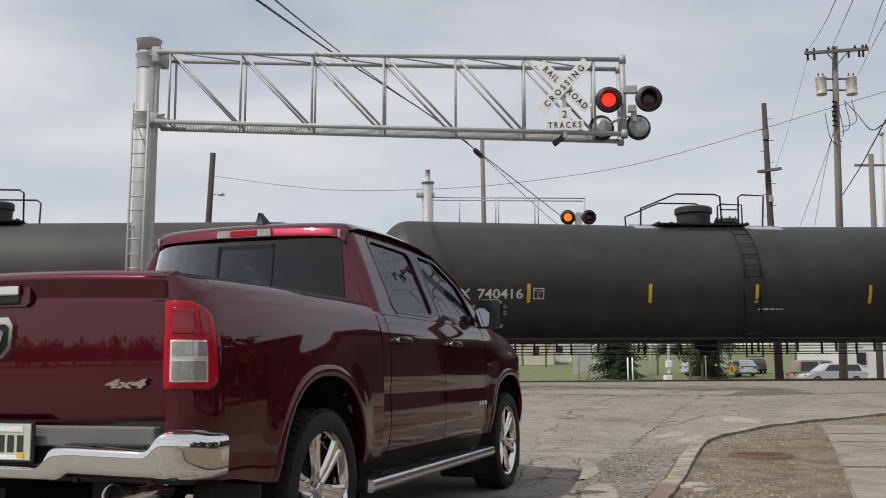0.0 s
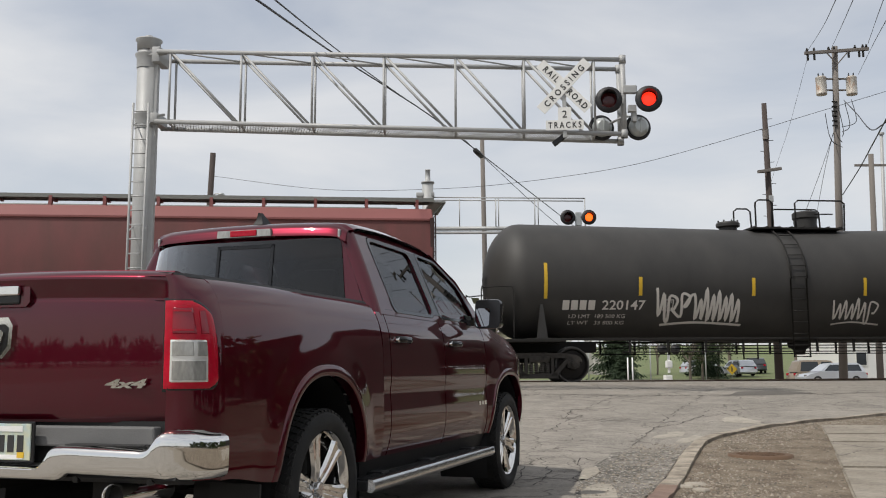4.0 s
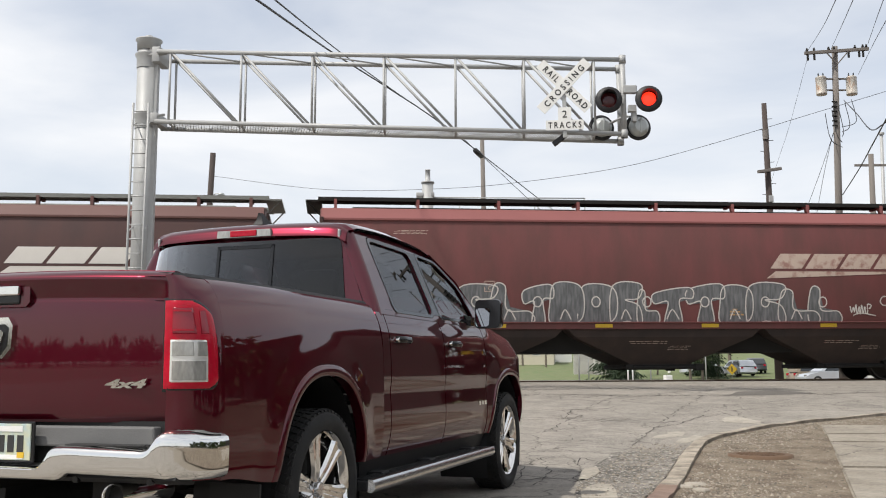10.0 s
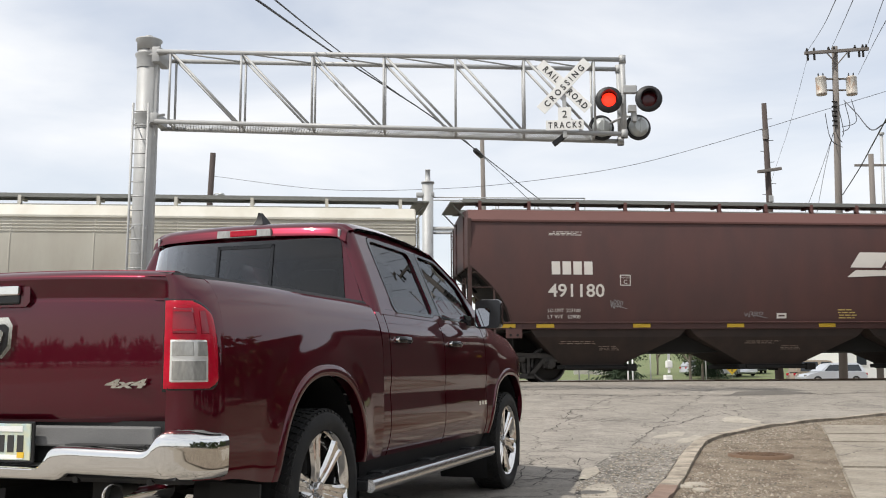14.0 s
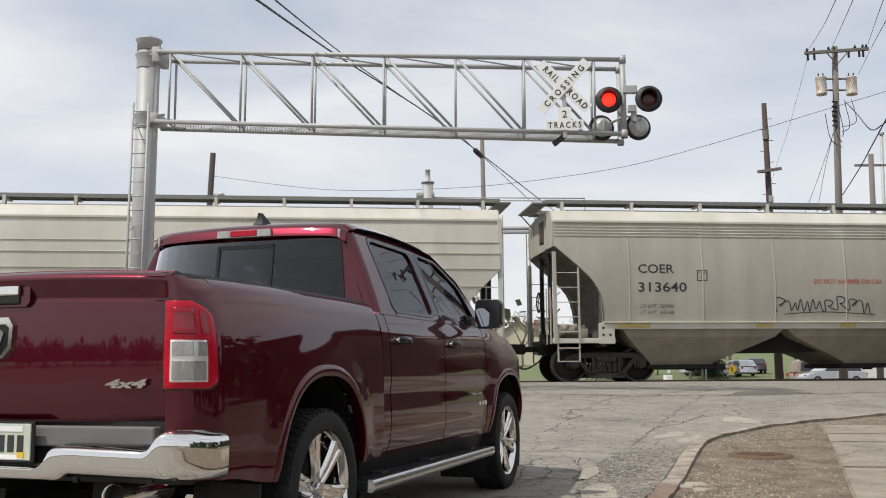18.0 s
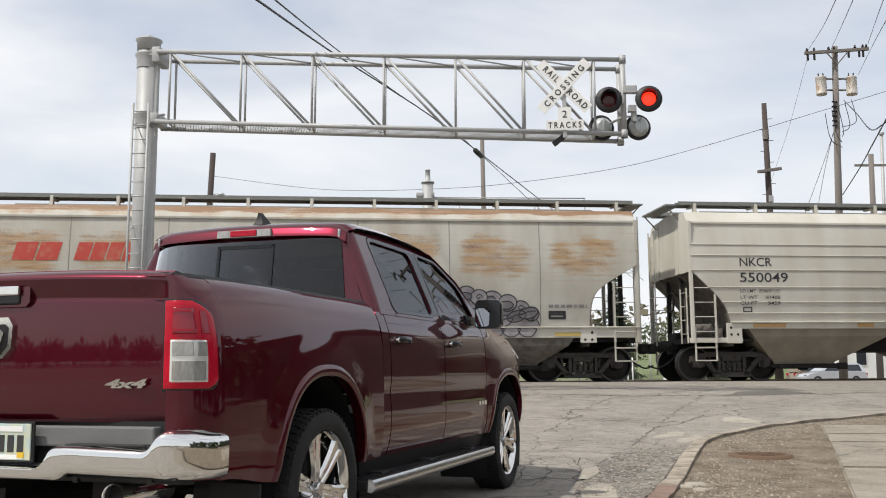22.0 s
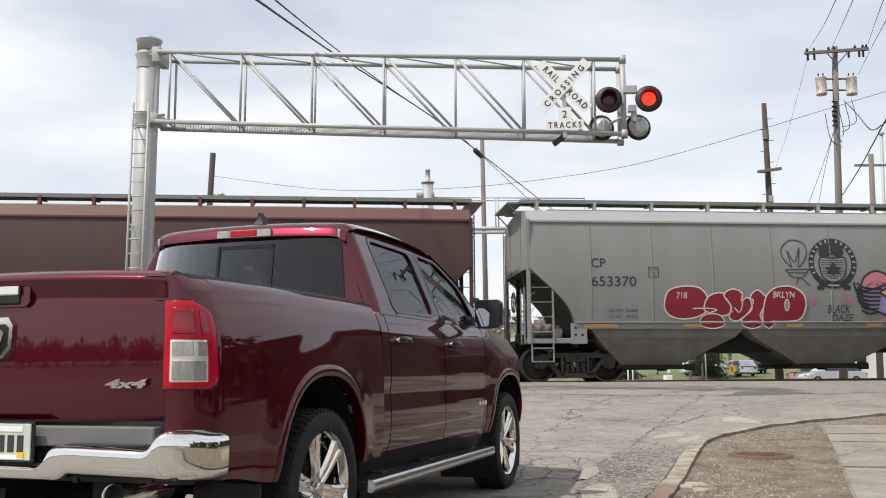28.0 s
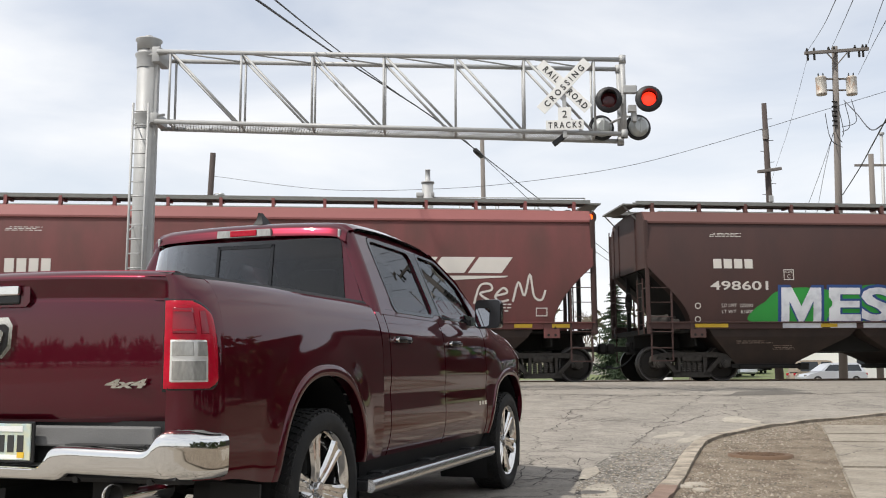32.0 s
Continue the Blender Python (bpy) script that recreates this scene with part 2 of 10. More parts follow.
def rust_bands(m):
    """Rust that breaks through the paint in long streaks: a field in each panel and a band along the roof edge."""
    n, l = m.node_tree.nodes, m.node_tree.links
    b = n["Principled BSDF"]
    col = b.inputs["Base Color"].links[0].from_socket
    tc = n.new("ShaderNodeTexCoord")
    sep = n.new("ShaderNodeSeparateXYZ")
    l.new(tc.outputs["Object"], sep.inputs[0])

    def calc(op, a, c=None):
        k = n.new("ShaderNodeMath")
        k.operation = op
        for i, v in enumerate((a, c)):
            if v is None:
                continue
            if isinstance(v, (int, float)):
                k.inputs[i].default_value = v
            else:
                l.new(v, k.inputs[i])
        return k.outputs[0]

    def step(v, a, c):
        k = n.new("ShaderNodeMapRange")
        k.interpolation_type = "SMOOTHSTEP"
        k.inputs["From Min"].default_value, k.inputs["From Max"].default_value = a, c
        l.new(v, k.inputs["Value"])
        return k.outputs[0]

    def tex(scale, stretch, detail=8.0):
        mp = n.new("ShaderNodeMapping")
        mp.inputs["Scale"].default_value = stretch
        l.new(tc.outputs["Object"], mp.inputs[0])
        t = n.new("ShaderNodeTexNoise")
        t.inputs["Scale"].default_value, t.inputs["Detail"].default_value = scale, detail
        l.new(mp.outputs[0], t.inputs["Vector"])
        return t.outputs["Fac"]
    x, z = sep.outputs[0], sep.outputs[2]
    wob = calc("MULTIPLY", calc("SUBTRACT", tex(1.3, (1, 1, 1)), 0.5), 0.8)
    z = calc("ADD", z, wob)
    u = calc("ABSOLUTE", calc("SUBTRACT", calc("FRACT", calc("DIVIDE", calc("ADD", x, 8.176), 2.336)), 0.5))
    u = calc("ADD", u, calc("MULTIPLY", wob, 0.2))
    patch = step(tex(0.75, (1, 1, 1.6), 3.0), 0.34, 0.56)
    field = calc("MULTIPLY", step(u, 0.52, 0.28), calc("MULTIPLY", step(z, 2.46, 3.0), step(z, 3.92, 3.56)))
    field = calc("MULTIPLY", field, calc("ADD", calc("MULTIPLY", patch, 0.5), 0.55))
    edge = calc("MULTIPLY", step(calc("SUBTRACT", z, calc("MULTIPLY", wob, 0.7)), 4.27, 4.35), 1.25)
    blot = calc("MULTIPLY", step(u, 0.46, 0.22), calc("MULTIPLY", step(z, 4.06, 4.3), 0.75))
    fade = calc("MULTIPLY", step(z, 2.1, 2.6), 0.20)
    area = calc("MAXIMUM", calc("MAXIMUM", calc("MAXIMUM", field, edge), fade), blot)
    streak = calc("ADD", calc("MULTIPLY", tex(1.4, (0.6, 1, 9.0)), 0.65), calc("MULTIPLY", tex(26.0, (1, 1, 1)), 0.35))
    mask = calc("MULTIPLY", step(calc("ADD", calc("MULTIPLY", area, 0.70), calc("MULTIPLY", calc("SUBTRACT", streak, 0.5), 2.1)), 0.18, 0.95), 0.95)
    tone = n.new("ShaderNodeMixRGB")
    tone.inputs[1].default_value, tone.inputs[2].default_value = (0.37, 0.235, 0.115, 1), (0.17, 0.080, 0.044, 1)
    l.new(calc("MAXIMUM", step(tex(2.0, (0.8, 1, 5.0)), 0.42, 0.8), calc("MULTIPLY", edge, 0.55)), tone.inputs[0])
    mx = n.new("ShaderNodeMixRGB")
    l.new(mask, mx.inputs[0])
    l.new(col, mx.inputs[1])
    l.new(tone.outputs[0], mx.inputs[2])
    l.new(mx.outputs[0], b.inputs["Base Color"])


rust_bands(M_HOP_RUSTY)
M_STRIP_OLD = material("faded_strip_tape", (0.25, 0.145, 0.115), 0.7, 0, 0.15, 3, 40, 0.0, second=(0.15, 0.07, 0.055), amount=0.35)
# bay sheets: grime, plus the shade under the sill put into the colour
M_BAY = material("shaded_grimy_bay_sheet", (0.048, 0.031, 0.026), 0.8, 0, 0.3, 1.5, 30, 0.15, second=(0.024, 0.019, 0.017), amount=0.5, sharp=0.3)
M_BAY_LT = material("shaded_dusty_bay_sheet", (0.29, 0.258, 0.205), 0.8, 0, 0.25, 1.5, 30, 0.15, second=(0.17, 0.147, 0.115), amount=0.45, sharp=0.35)
M_BAY_GREY = material("shaded_grey_bay_sheet", (0.190, 0.185, 0.172), 0.8, 0, 0.25, 1.5, 30, 0.15, second=(0.10, 0.094, 0.085), amount=0.45, sharp=0.35)
M_SEAM = material("weld_seam", (0.20, 0.195, 0.18), 0.7, 0, 0.3, 4, 40, 0.1)
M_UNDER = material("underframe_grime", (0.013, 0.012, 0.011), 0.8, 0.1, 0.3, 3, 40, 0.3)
M_BOGIE = material("bogie_grime", (0.050, 0.045, 0.040), 0.75, 0.1, 0.4, 6, 50, 0.3, second=(0.030, 0.026, 0.023), amount=0.4)
M_SPRING = material("spring_steel", (0.09, 0.083, 0.076), 0.6, 0.2, 0.3, 6, 50, 0.2)
M_WHEEL = material("wheel_steel", (0.03, 0.027, 0.025), 0.6, 0.6, 0.3, 4, 50, 0.2)
M_TREAD = material("bright_wheel_rim", (0.10, 0.094, 0.09), 0.4, 0.8, 0.2, 6, 50, 0.1)
M_GRATE = material("roof_walk_grating", (0.22, 0.225, 0.21), 0.6, 0.5, 0.2, 12, 120, 0.4)
M_TANK = material("black_tank_paint", (0.021, 0.0205, 0.020), 0.55, 0, 0.25, 0.8, 30, 0.05, second=(0.045, 0.043, 0.041), amount=0.3, sharp=0.3)
M_TANK_OLD = material("dusty_black_tank_paint", (0.030, 0.029, 0.028), 0.6, 0, 0.3, 0.9, 30, 0.06, second=(0.050, 0.047, 0.044), amount=0.3, sharp=0.3, stretch=(1, 1, 0.5))
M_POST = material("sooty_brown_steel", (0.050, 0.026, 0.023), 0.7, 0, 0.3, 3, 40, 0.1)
# soot and recess shade in one colour, for hopper ends and dark bays
M_FLANGE = material("sooty_shaded_grey_steel", (0.150, 0.137, 0.117), 0.75, 0, 0.35, 3, 40, 0.1, second=(0.07, 0.062, 0.054), amount=0.4)
M_SHIELD = material("dusty_grey_steel", (0.085, 0.083, 0.079), 0.65, 0.1, 0.2, 2, 40, 0.1, second=(0.12, 0.115, 0.105), amount=0.3)
M_DECAL_W = material("white_lettering", (0.60, 0.57, 0.53), 0.6, 0, 0.08, 3, 40, 0.0)
M_DECAL_OLD = material("weathered_lettering", (0.46, 0.36, 0.30), 0.7, 0, 0.15, 3, 40, 0.0, second=(0.30, 0.17, 0.14), amount=0.3, sharp=0.08)
M_DECAL_K = material("black_lettering", (0.03, 0.03, 0.035), 0.6, 0, 0.1, 3, 40, 0.0)
M_DECAL_G = material("grey_spray", (0.20, 0.19, 0.19), 0.7, 0, 0.2, 3, 40, 0.0, second=(0.32, 0.31, 0.31), amount=0.3)
M_GREY_INK = material("thin_black_spray", (0.055, 0.055, 0.058), 0.7, 0, 0.2, 3, 40, 0.0)
M_GREY_FILL = material("dark_grey_spray", (0.105, 0.108, 0.112), 0.7, 0, 0.3, 3, 40, 0.0, second=(0.20, 0.20, 0.205), amount=0.4, stretch=(3, 1, 0.5))
M_DECAL_Y = material("yellow_reflector", (0.62, 0.40, 0.03), 0.45, 0, 0.1, 5, 40, 0.0)
M_DECAL_Y2 = material("faded_yellow_reflector", (0.48, 0.36, 0.12), 0.5, 0, 0.1, 5, 40, 0.0)
M_DECAL_O = material("faded_orange_reflector", (0.50, 0.30, 0.12), 0.5, 0, 0.1, 5, 40, 0.0)
M_DECAL_R = material("red_lettering", (0.42, 0.05, 0.035), 0.6, 0, 0.1, 3, 40, 0.0, second=(0.40, 0.16, 0.1), amount=0.2)
M_CHERRY = material("cherry_spray", (0.215, 0.012, 0.025), 0.5, 0, 0.1, 3, 40, 0.0)
M_GREEN = material("green_spray", (0.03, 0.28, 0.05), 0.5, 0, 0.15, 2, 40, 0.0)
M_BLUE = material("navy_spray", (0.03, 0.07, 0.22), 0.5, 0, 0.15, 3, 40, 0.0)
M_SILVER = material("silver_spray", (0.68, 0.70, 0.74), 0.45, 0, 0.12, 2, 40, 0.0, second=(0.42, 0.44, 0.5), amount=0.3)
M_PINK = material("pink_spray", (0.50, 0.18, 0.22), 0.6, 0, 0.12, 3, 40, 0.0)
M_LILAC = material("lilac_spray", (0.30, 0.24, 0.45), 0.6, 0, 0.12, 3, 40, 0.0)

# ---- mesh helpers ----
def part(name, bm, mat, parent=None, label="", smooth=None):
    """Links a bmesh as one mesh object under parent; smooth: the angle in degrees up to which edges are shaded smooth."""
    if smooth:
        lim = radians(smooth)
        for f in bm.faces:
            f.smooth = True
        for e in bm.edges:
            if len(e.link_faces) == 2 and e.calc_face_angle(0) > lim:
                e.smooth = False
    me = bpy.data.meshes.new(name)
    bm.to_mesh(me)
    bm.free()
    for m in (mat if isinstance(mat, (list, tuple)) else [mat]):
        me.materials.append(m)
    ob = new(name, me)
    if parent:
        ob.parent = parent
    if label:
        ob["label"] = label
    return ob


def empty(name, m=None):
    ob = new(name)
    ob.empty_display_size = 0.2
    if m:
        ob.matrix_world = m
    return ob


def B():
    return bmesh.new()


def face(bm, vs, mi=0):
    try:
        f = bm.faces.new(vs)
        f.material_index = mi
        return f
    except ValueError:
        return None


def box(bm, x0, x1, y0, y1, z0, z1, bev=0.0, m=None, mi=0):
    vs = [bm.verts.new((x, y, z)) for x in (x0, x1) for y in (y0, y1) for z in (z0, z1)]
    fs = [face(bm, [vs[i] for i in q], mi) for q in ((0, 1, 3, 2), (4, 6, 7, 5), (0, 4, 5, 1), (2, 3, 7, 6), (0, 2, 6, 4), (1, 5, 7, 3))]
    if bev:
        es = list({e for f in fs for e in f.edges})
        r = bmesh.ops.bevel(bm, geom=es, offset=bev, segments=2, profile=0.5, affect="EDGES")
        vs = list({v for f in r["faces"] for v in f.verts} | {v for f in fs if f.is_valid for v in f.verts})
    if m:
        bmesh.ops.transform(bm, matrix=m, verts=vs)
    return vs


def basis(p0, p1):
    a = Vector(p1) - Vector(p0)
    w = a.normalized()
    u = w.cross(Vector((0, 0, 1)) if abs(w.z) < 0.95 else Vector((1, 0, 0))).normalized()
    return u, w.cross(u), w


def cyl(bm, p0, p1, r0, r1=None, seg=12, cap=True, mi=0):
    r1 = r0 if r1 is None else r1
    u, v, w = basis(p0, p1)
    rings = []
    for p, r in ((p0, r0), (p1, r1)):
        rings.append([bm.verts.new(Vector(p) + (u * math.cos(a) + v * math.sin(a)) * r) for a in (2 * math.pi * i / seg for i in range(seg))])
    for i in range(seg):
        j = (i + 1) % seg
        face(bm, (rings[0][i], rings[0][j], rings[1][j], rings[1][i]), mi)
    if cap:
        face(bm, rings[0][::-1], mi)
        face(bm, rings[1], mi)


def tube(bm, pts, r, seg=8, mi=0):
    """A round bar along a chain of points."""
    pts = [Vector(p) for p in pts]
    rings = []
    for i, p in enumerate(pts):
        a = pts[max(0, i - 1)]
        c = pts[min(len(pts) - 1, i + 1)]
        u, v, w = basis(a, c)
        if rings and u.dot(last) < 0:
            u, v = -u, -v
        last = u
        rings.append([bm.verts.new(p + (u * math.cos(t) + v * math.sin(t)) * r) for t in (2 * math.pi * k / seg for k in range(seg))])
    for a, b in zip(rings, rings[1:]):
        for i in range(seg):
            face(bm, (a[i], a[(i + 1) % seg], b[(i + 1) % seg], b[i]), mi)
    face(bm, rings[0][::-1], mi)
    face(bm, rings[-1], mi)


def revolve(bm, prof, origin, axis, seg=24, mi=0, close=False):
    """prof: (radius, distance along axis) pairs."""
    o = Vector(origin)
    u, v, w = basis((0, 0, 0), axis)
    rings = []
    for r, h in prof:
        if r < 1e-6:
            rings.append([bm.verts.new(o + w * h)])
        else:
            rings.append([bm.verts.new(o + w * h + (u * math.cos(a) + v * math.sin(a)) * r) for a in (2 * math.pi * i / seg for i in range(seg))])
    for a, b in zip(rings, rings[1:]):
        for i in range(seg):
            j = (i + 1) % seg
            if len(a) == 1 and len(b) > 1:
                face(bm, (a[0], b[j], b[i]), mi)
            elif len(b) == 1 and len(a) > 1:
                face(bm, (a[i], a[j], b[0]), mi)
            elif len(a) > 1:
                face(bm, (a[i], a[j], b[j], b[i]), mi)


def loft(bm, rings, closed=True, cap=True, mi=0):
    rs = [[bm.verts.new(p) for p in r] for r in rings]
    k = len(rs[0])
    for a, b in zip(rs, rs[1:]):
        for i in range(k if closed else k - 1):
            face(bm, (a[i], a[(i + 1) % k], b[(i + 1) % k], b[i]), mi)
    if cap and closed:
        face(bm, rs[0][::-1], mi)
        face(bm, rs[-1], mi)
    return rs


def prism(bm, poly, y0, y1, mi=0, plane="xz"):
    """A flat outline given a thickness, along y for plane xz, along x for plane yz, along z for plane xy."""
    def put(a, b, c):
        return {"xz": (a, c, b), "yz": (c, a, b), "xy": (a, b, c)}[plane]
    lo = [bm.verts.new(put(a, b, y0)) for a, b in poly]
    hi = [bm.verts.new(put(a, b, y1)) for a, b in poly]
    face(bm, lo, mi)
    face(bm, hi[::-1], mi)
    k = len(poly)
    for i in range(k):
        face(bm, (lo[i], hi[i], hi[(i + 1) % k], lo[(i + 1) % k]), mi)
    bmesh.ops.recalc_face_normals(bm, faces=bm.faces[:])


def grid(bm, fn, us, vs, mi=0, skip=None):
    g = [[bm.verts.new(fn(u, v)) for v in vs] for u in us]
    for i in range(len(us) - 1):
        for j in range(len(vs) - 1):
            if not (skip and skip(us[i], us[i + 1], vs[j], vs[j + 1])):
                face(bm, (g[i][j], g[i + 1][j], g[i + 1][j + 1], g[i][j + 1]), mi)
    return g


def span(a, b, n):
    return [a + (b - a) * i / n for i in range(n + 1)]


def text_mesh(body, size, align="CENTER", width=1.0, shear=0.0, bold=0.0, spacing=1.0):
    """Letters as points in the plane and triangles, from the built-in font; size is the height of a capital."""
    cu = bpy.data.curves.new("lettering", "FONT")
    cu.body, cu.size, cu.align_x, cu.shear = body, size / 0.72, align, shear
    cu.offset = bold
    cu.space_character = spacing
    cu.resolution_u = 3
    ob = bpy.data.objects.new("lettering", cu)
    scene.collection.objects.link(ob)
    dg = bpy.context.evaluated_depsgraph_get()
    me = bpy.data.meshes.new_from_object(ob.evaluated_get(dg))
    pts = [(v.co.x * width, v.co.y) for v in me.vertices]
    tris = [tuple(p.vertices) for p in me.polygons]
    bpy.data.objects.remove(ob)
    bpy.data.meshes.remove(me)
    bpy.data.curves.remove(cu)
    return pts, tris


def flat_letters(bm, body, size, place, mi=0, **kw):
    """Letters put into space by place(a, b)."""
    pts, tris = text_mesh(body, size, **kw)
    vs = [bm.verts.new(place(a, b)) for a, b in pts]
    for t in tris:
        face(bm, [vs[i] for i in t], mi)


def ribbon(bm, pts, w, place, mi=0):
    """A flat stroke of width w along plane points."""
    P = [Vector(p) for p in pts]
    prev = None
    for i, p in enumerate(P):
        t = (P[min(i + 1, len(P) - 1)] - P[max(i - 1, 0)])
        t = t.normalized() if t.length > 1e-9 else Vector((1, 0))
        k = Vector((-t.y, t.x)) * w * 0.5
        cur = (bm.verts.new(place(*(p + k))), bm.verts.new(place(*(p - k))))
        if prev:
            face(bm, (prev[0], prev[1], cur[1], cur[0]), mi)
        prev = cur


def spline(pts, n=6, closed=False):
    """A smooth chain through plane or space points."""
    P = [Vector(p) for p in pts]
    k = len(P)
    out = []
    for i in range(k if closed else k - 1):
        a, b, c, d = (P[(i + j) % k] if closed else P[min(max(i + j, 0), k - 1)] for j in (-1, 0, 1, 2))
        for s in range(n):
            t = s / n
            out.append(0.5 * ((2 * b) + (c - a) * t + (2 * a - 5 * b + 4 * c - d) * t * t + (3 * b - a - 3 * c + d) * t ** 3))
    if not closed:
        out.append(P[-1])
    return out


def blob(bm, pts, place, mi=0, n=5):
    """A filled rounded outline."""
    o = spline(pts, n, True)
    face(bm, [bm.verts.new(place(p[0], p[1])) for p in o], mi)

# ---- the lie of the land ----
TA = radians(6.5)
TD = Vector((math.cos(TA), math.sin(TA), 0))      # along the tracks
TN = Vector((-math.sin(TA), math.cos(TA), 0))     # across them, away from the camera
TC = 25.70
T0 = Vector((6.662, 26.627, 0.807))               # a point on the middle of the first track, at the rail tops


def smooth(t):
    t = min(1.0, max(0.0, t))
    return t * t * (3 - 2 * t)


def ground_z(x, y):
    dd = TN.x * x + TN.y * y - TC
    t = min(1.0, max(0.0, (dd + 17.5) / 15.5))
    z = 0.80 * (0.5 * smooth(t) + 0.5 * t)
    z -= 0.58 * smooth((dd - 9) / 16)
    far = max(0.0, y - 78 + 0.25 * max(0.0, x - 30))
    z += min(far * 0.045, 9.0)
    return z


def terrain():
    bm = B()
    xs = [-900, -500, -300, -200, -140, -100, -70] + span(-50, 50, 50) + [60, 80, 110, 150, 200, 300, 500, 900]
    ys = [-900, -400, -200, -100, -60, -40, -25, -15] + span(-10, 60, 70) + [65, 70, 75, 80, 85, 90, 100, 110, 120, 140, 170, 210, 260, 330, 450, 900]
    grid(bm, lambda x, y: (x, y, ground_z(x, y) - 0.03), xs, ys, 0)
    for f in bm.faces:
        c = f.calc_center_median()
        f.material_index = 1 if c.y > 48 else 0
    g = part("ground", bm, [M_EARTH, M_GRASS], smooth=30)
    return tagged(g, "dusty earth ground with grass slopes beyond the tracks", "ground", kind="structure")


def sheet(name, mat, poly, lift, label, cat, step=0.5):
    """A paved piece of ground inside an outline (x, y), following the land."""
    bm = B()
    f = bm.faces.new([bm.verts.new((x, y, 0)) for x, y in poly])
    xs, ys = [p[0] for p in poly], [p[1] for p in poly]
    for axis, lo, hi in (((1, 0, 0), min(xs), max(xs)), ((0, 1, 0), min(ys), max(ys))):
        k = lo + step
        while k < hi:
            bmesh.ops.bisect_plane(bm, geom=bm.verts[:] + bm.edges[:] + bm.faces[:], plane_co=Vector(axis) * k, plane_no=axis)
            k += step
    for v in bm.verts:
        v.co.z = ground_z(v.co.x, v.co.y) + lift
    bmesh.ops.recalc_face_normals(bm, faces=bm.faces[:])
    if bm.faces and sum(f.normal.z for f in bm.faces) < 0:
        bmesh.ops.reverse_faces(bm, faces=bm.faces[:])
    return tagged(part(name, bm, mat, smooth=40), label, cat, kind="structure")


terrain()
RD = Vector((math.sin(radians(18.5)), math.cos(radians(18.5)), 0))   # along the road
RR = Vector((RD.y, -RD.x, 0))


def at_road(a, r):
    p = RD * a + RR * r
    return (p.x, p.y)


def on_track(s, off=0.0, z=0.0):
    return T0 + TD * s + TN * off + Vector((0, 0, z + 0.0035 * s))


# the road: near leg with its widened mouth, and the crossing
KERB = [(1.16, 6.3), (1.55, 7.5), (1.81, 8.3), (2.05, 9.0), (2.47, 10.3), (2.91, 11.53), (3.23, 12.14), (3.59, 12.61), (3.97, 13.05), (4.42, 13.52), (4.98, 13.98), (5.53, 14.36), (6.22, 14.82), (6.93, 15.25), (9.0, 16.3), (13.5, 17.7)]
road_poly = [at_road(-30, -9), at_road(-30, -1.6)] + [(-0.9, -2.0)] + KERB
edge_far = [tuple((T0 + TD * s + TN * -1.25)[:2]) for s in (8, 0, -8, -20, -40)]
sheet("road", M_ROAD, road_poly + edge_far + [(-30, 14.0), (-14, 2.0)], 0.0, "worn grey cracked asphalt road rising to the railway crossing", "road", 0.6)
far_poly = [tuple((T0 + TD * s + TN * 6.2)[:2]) for s in (-40, -20, 0, 20, 45)] + [(40, 62), (56, 75), (60, 90), (34, 90), (24, 76), (-20, 58), (-36, 46)]
sheet("road", M_ROAD, far_poly, 0.0, "grey road beyond the tracks", "road", 1.5)
old_poly = [(1.08, 8.1), (1.2, 8.75), (1.42, 9.3), (1.52, 9.95), (1.77, 10.58), (1.86, 10.95), (2.08, 11.14), (2.3, 11.1), (2.55, 11.36), (2.86, 11.42), (2.64, 10.85), (2.43, 10.28), (2.02, 9.02), (1.78, 8.33), (1.56, 7.7), (1.0, 7.4)]
sheet("road", M_ROAD_OLD, old_poly, 0.012, "crumbled broken asphalt patch along the kerb", "road", 0.3)
for poly in ([(2.66, 12.5), (2.74, 12.72), (2.96, 12.95), (3.02, 13.18), (3.18, 13.27), (3.24, 13.12), (3.12, 12.75), (2.92, 12.6), (2.8, 12.5)],
             [(4.23, 14.85), (4.16, 14.45), (4.3, 14.36), (4.51, 14.29), (4.60, 14.16), (4.73, 14.55), (4.66, 15.0), (4.57, 15.28), (4.41, 15.2)],
             [(2.86, 12.06), (2.98, 12.4), (3.12, 12.55), (3.28, 12.82), (3.36, 12.68), (3.18, 12.3), (2.98, 12.0)]):
    sheet("road", M_PATCH, poly, 0.004, "pale concrete patch in the road", "road", 0.3)
for poly in ([(1.23, 8.95), (1.30, 9.35), (1.39, 9.7), (1.53, 9.82), (1.50, 9.45), (1.42, 9.2), (1.3, 8.92)], [(1.08, 7.7), (1.12, 8.1), (1.25, 8.5), (1.36, 8.66), (1.46, 8.6), (1.44, 8.26), (1.36, 7.7)]):
    sheet("road", M_PATCH, poly, 0.017, "pale broken concrete slab in the crumbled road", "road", 0.3)
sheet("road", M_TARMAC, [(5.4, 19.2), (5.75, 19.45), (6.1, 20.2), (6.6, 20.45), (7.1, 20.75), (7.4, 20.2), (7.55, 19.8), (6.9, 19.5), (6.2, 19.3)], 0.005, "dark tarmac patch in the road", "road", 0.4)


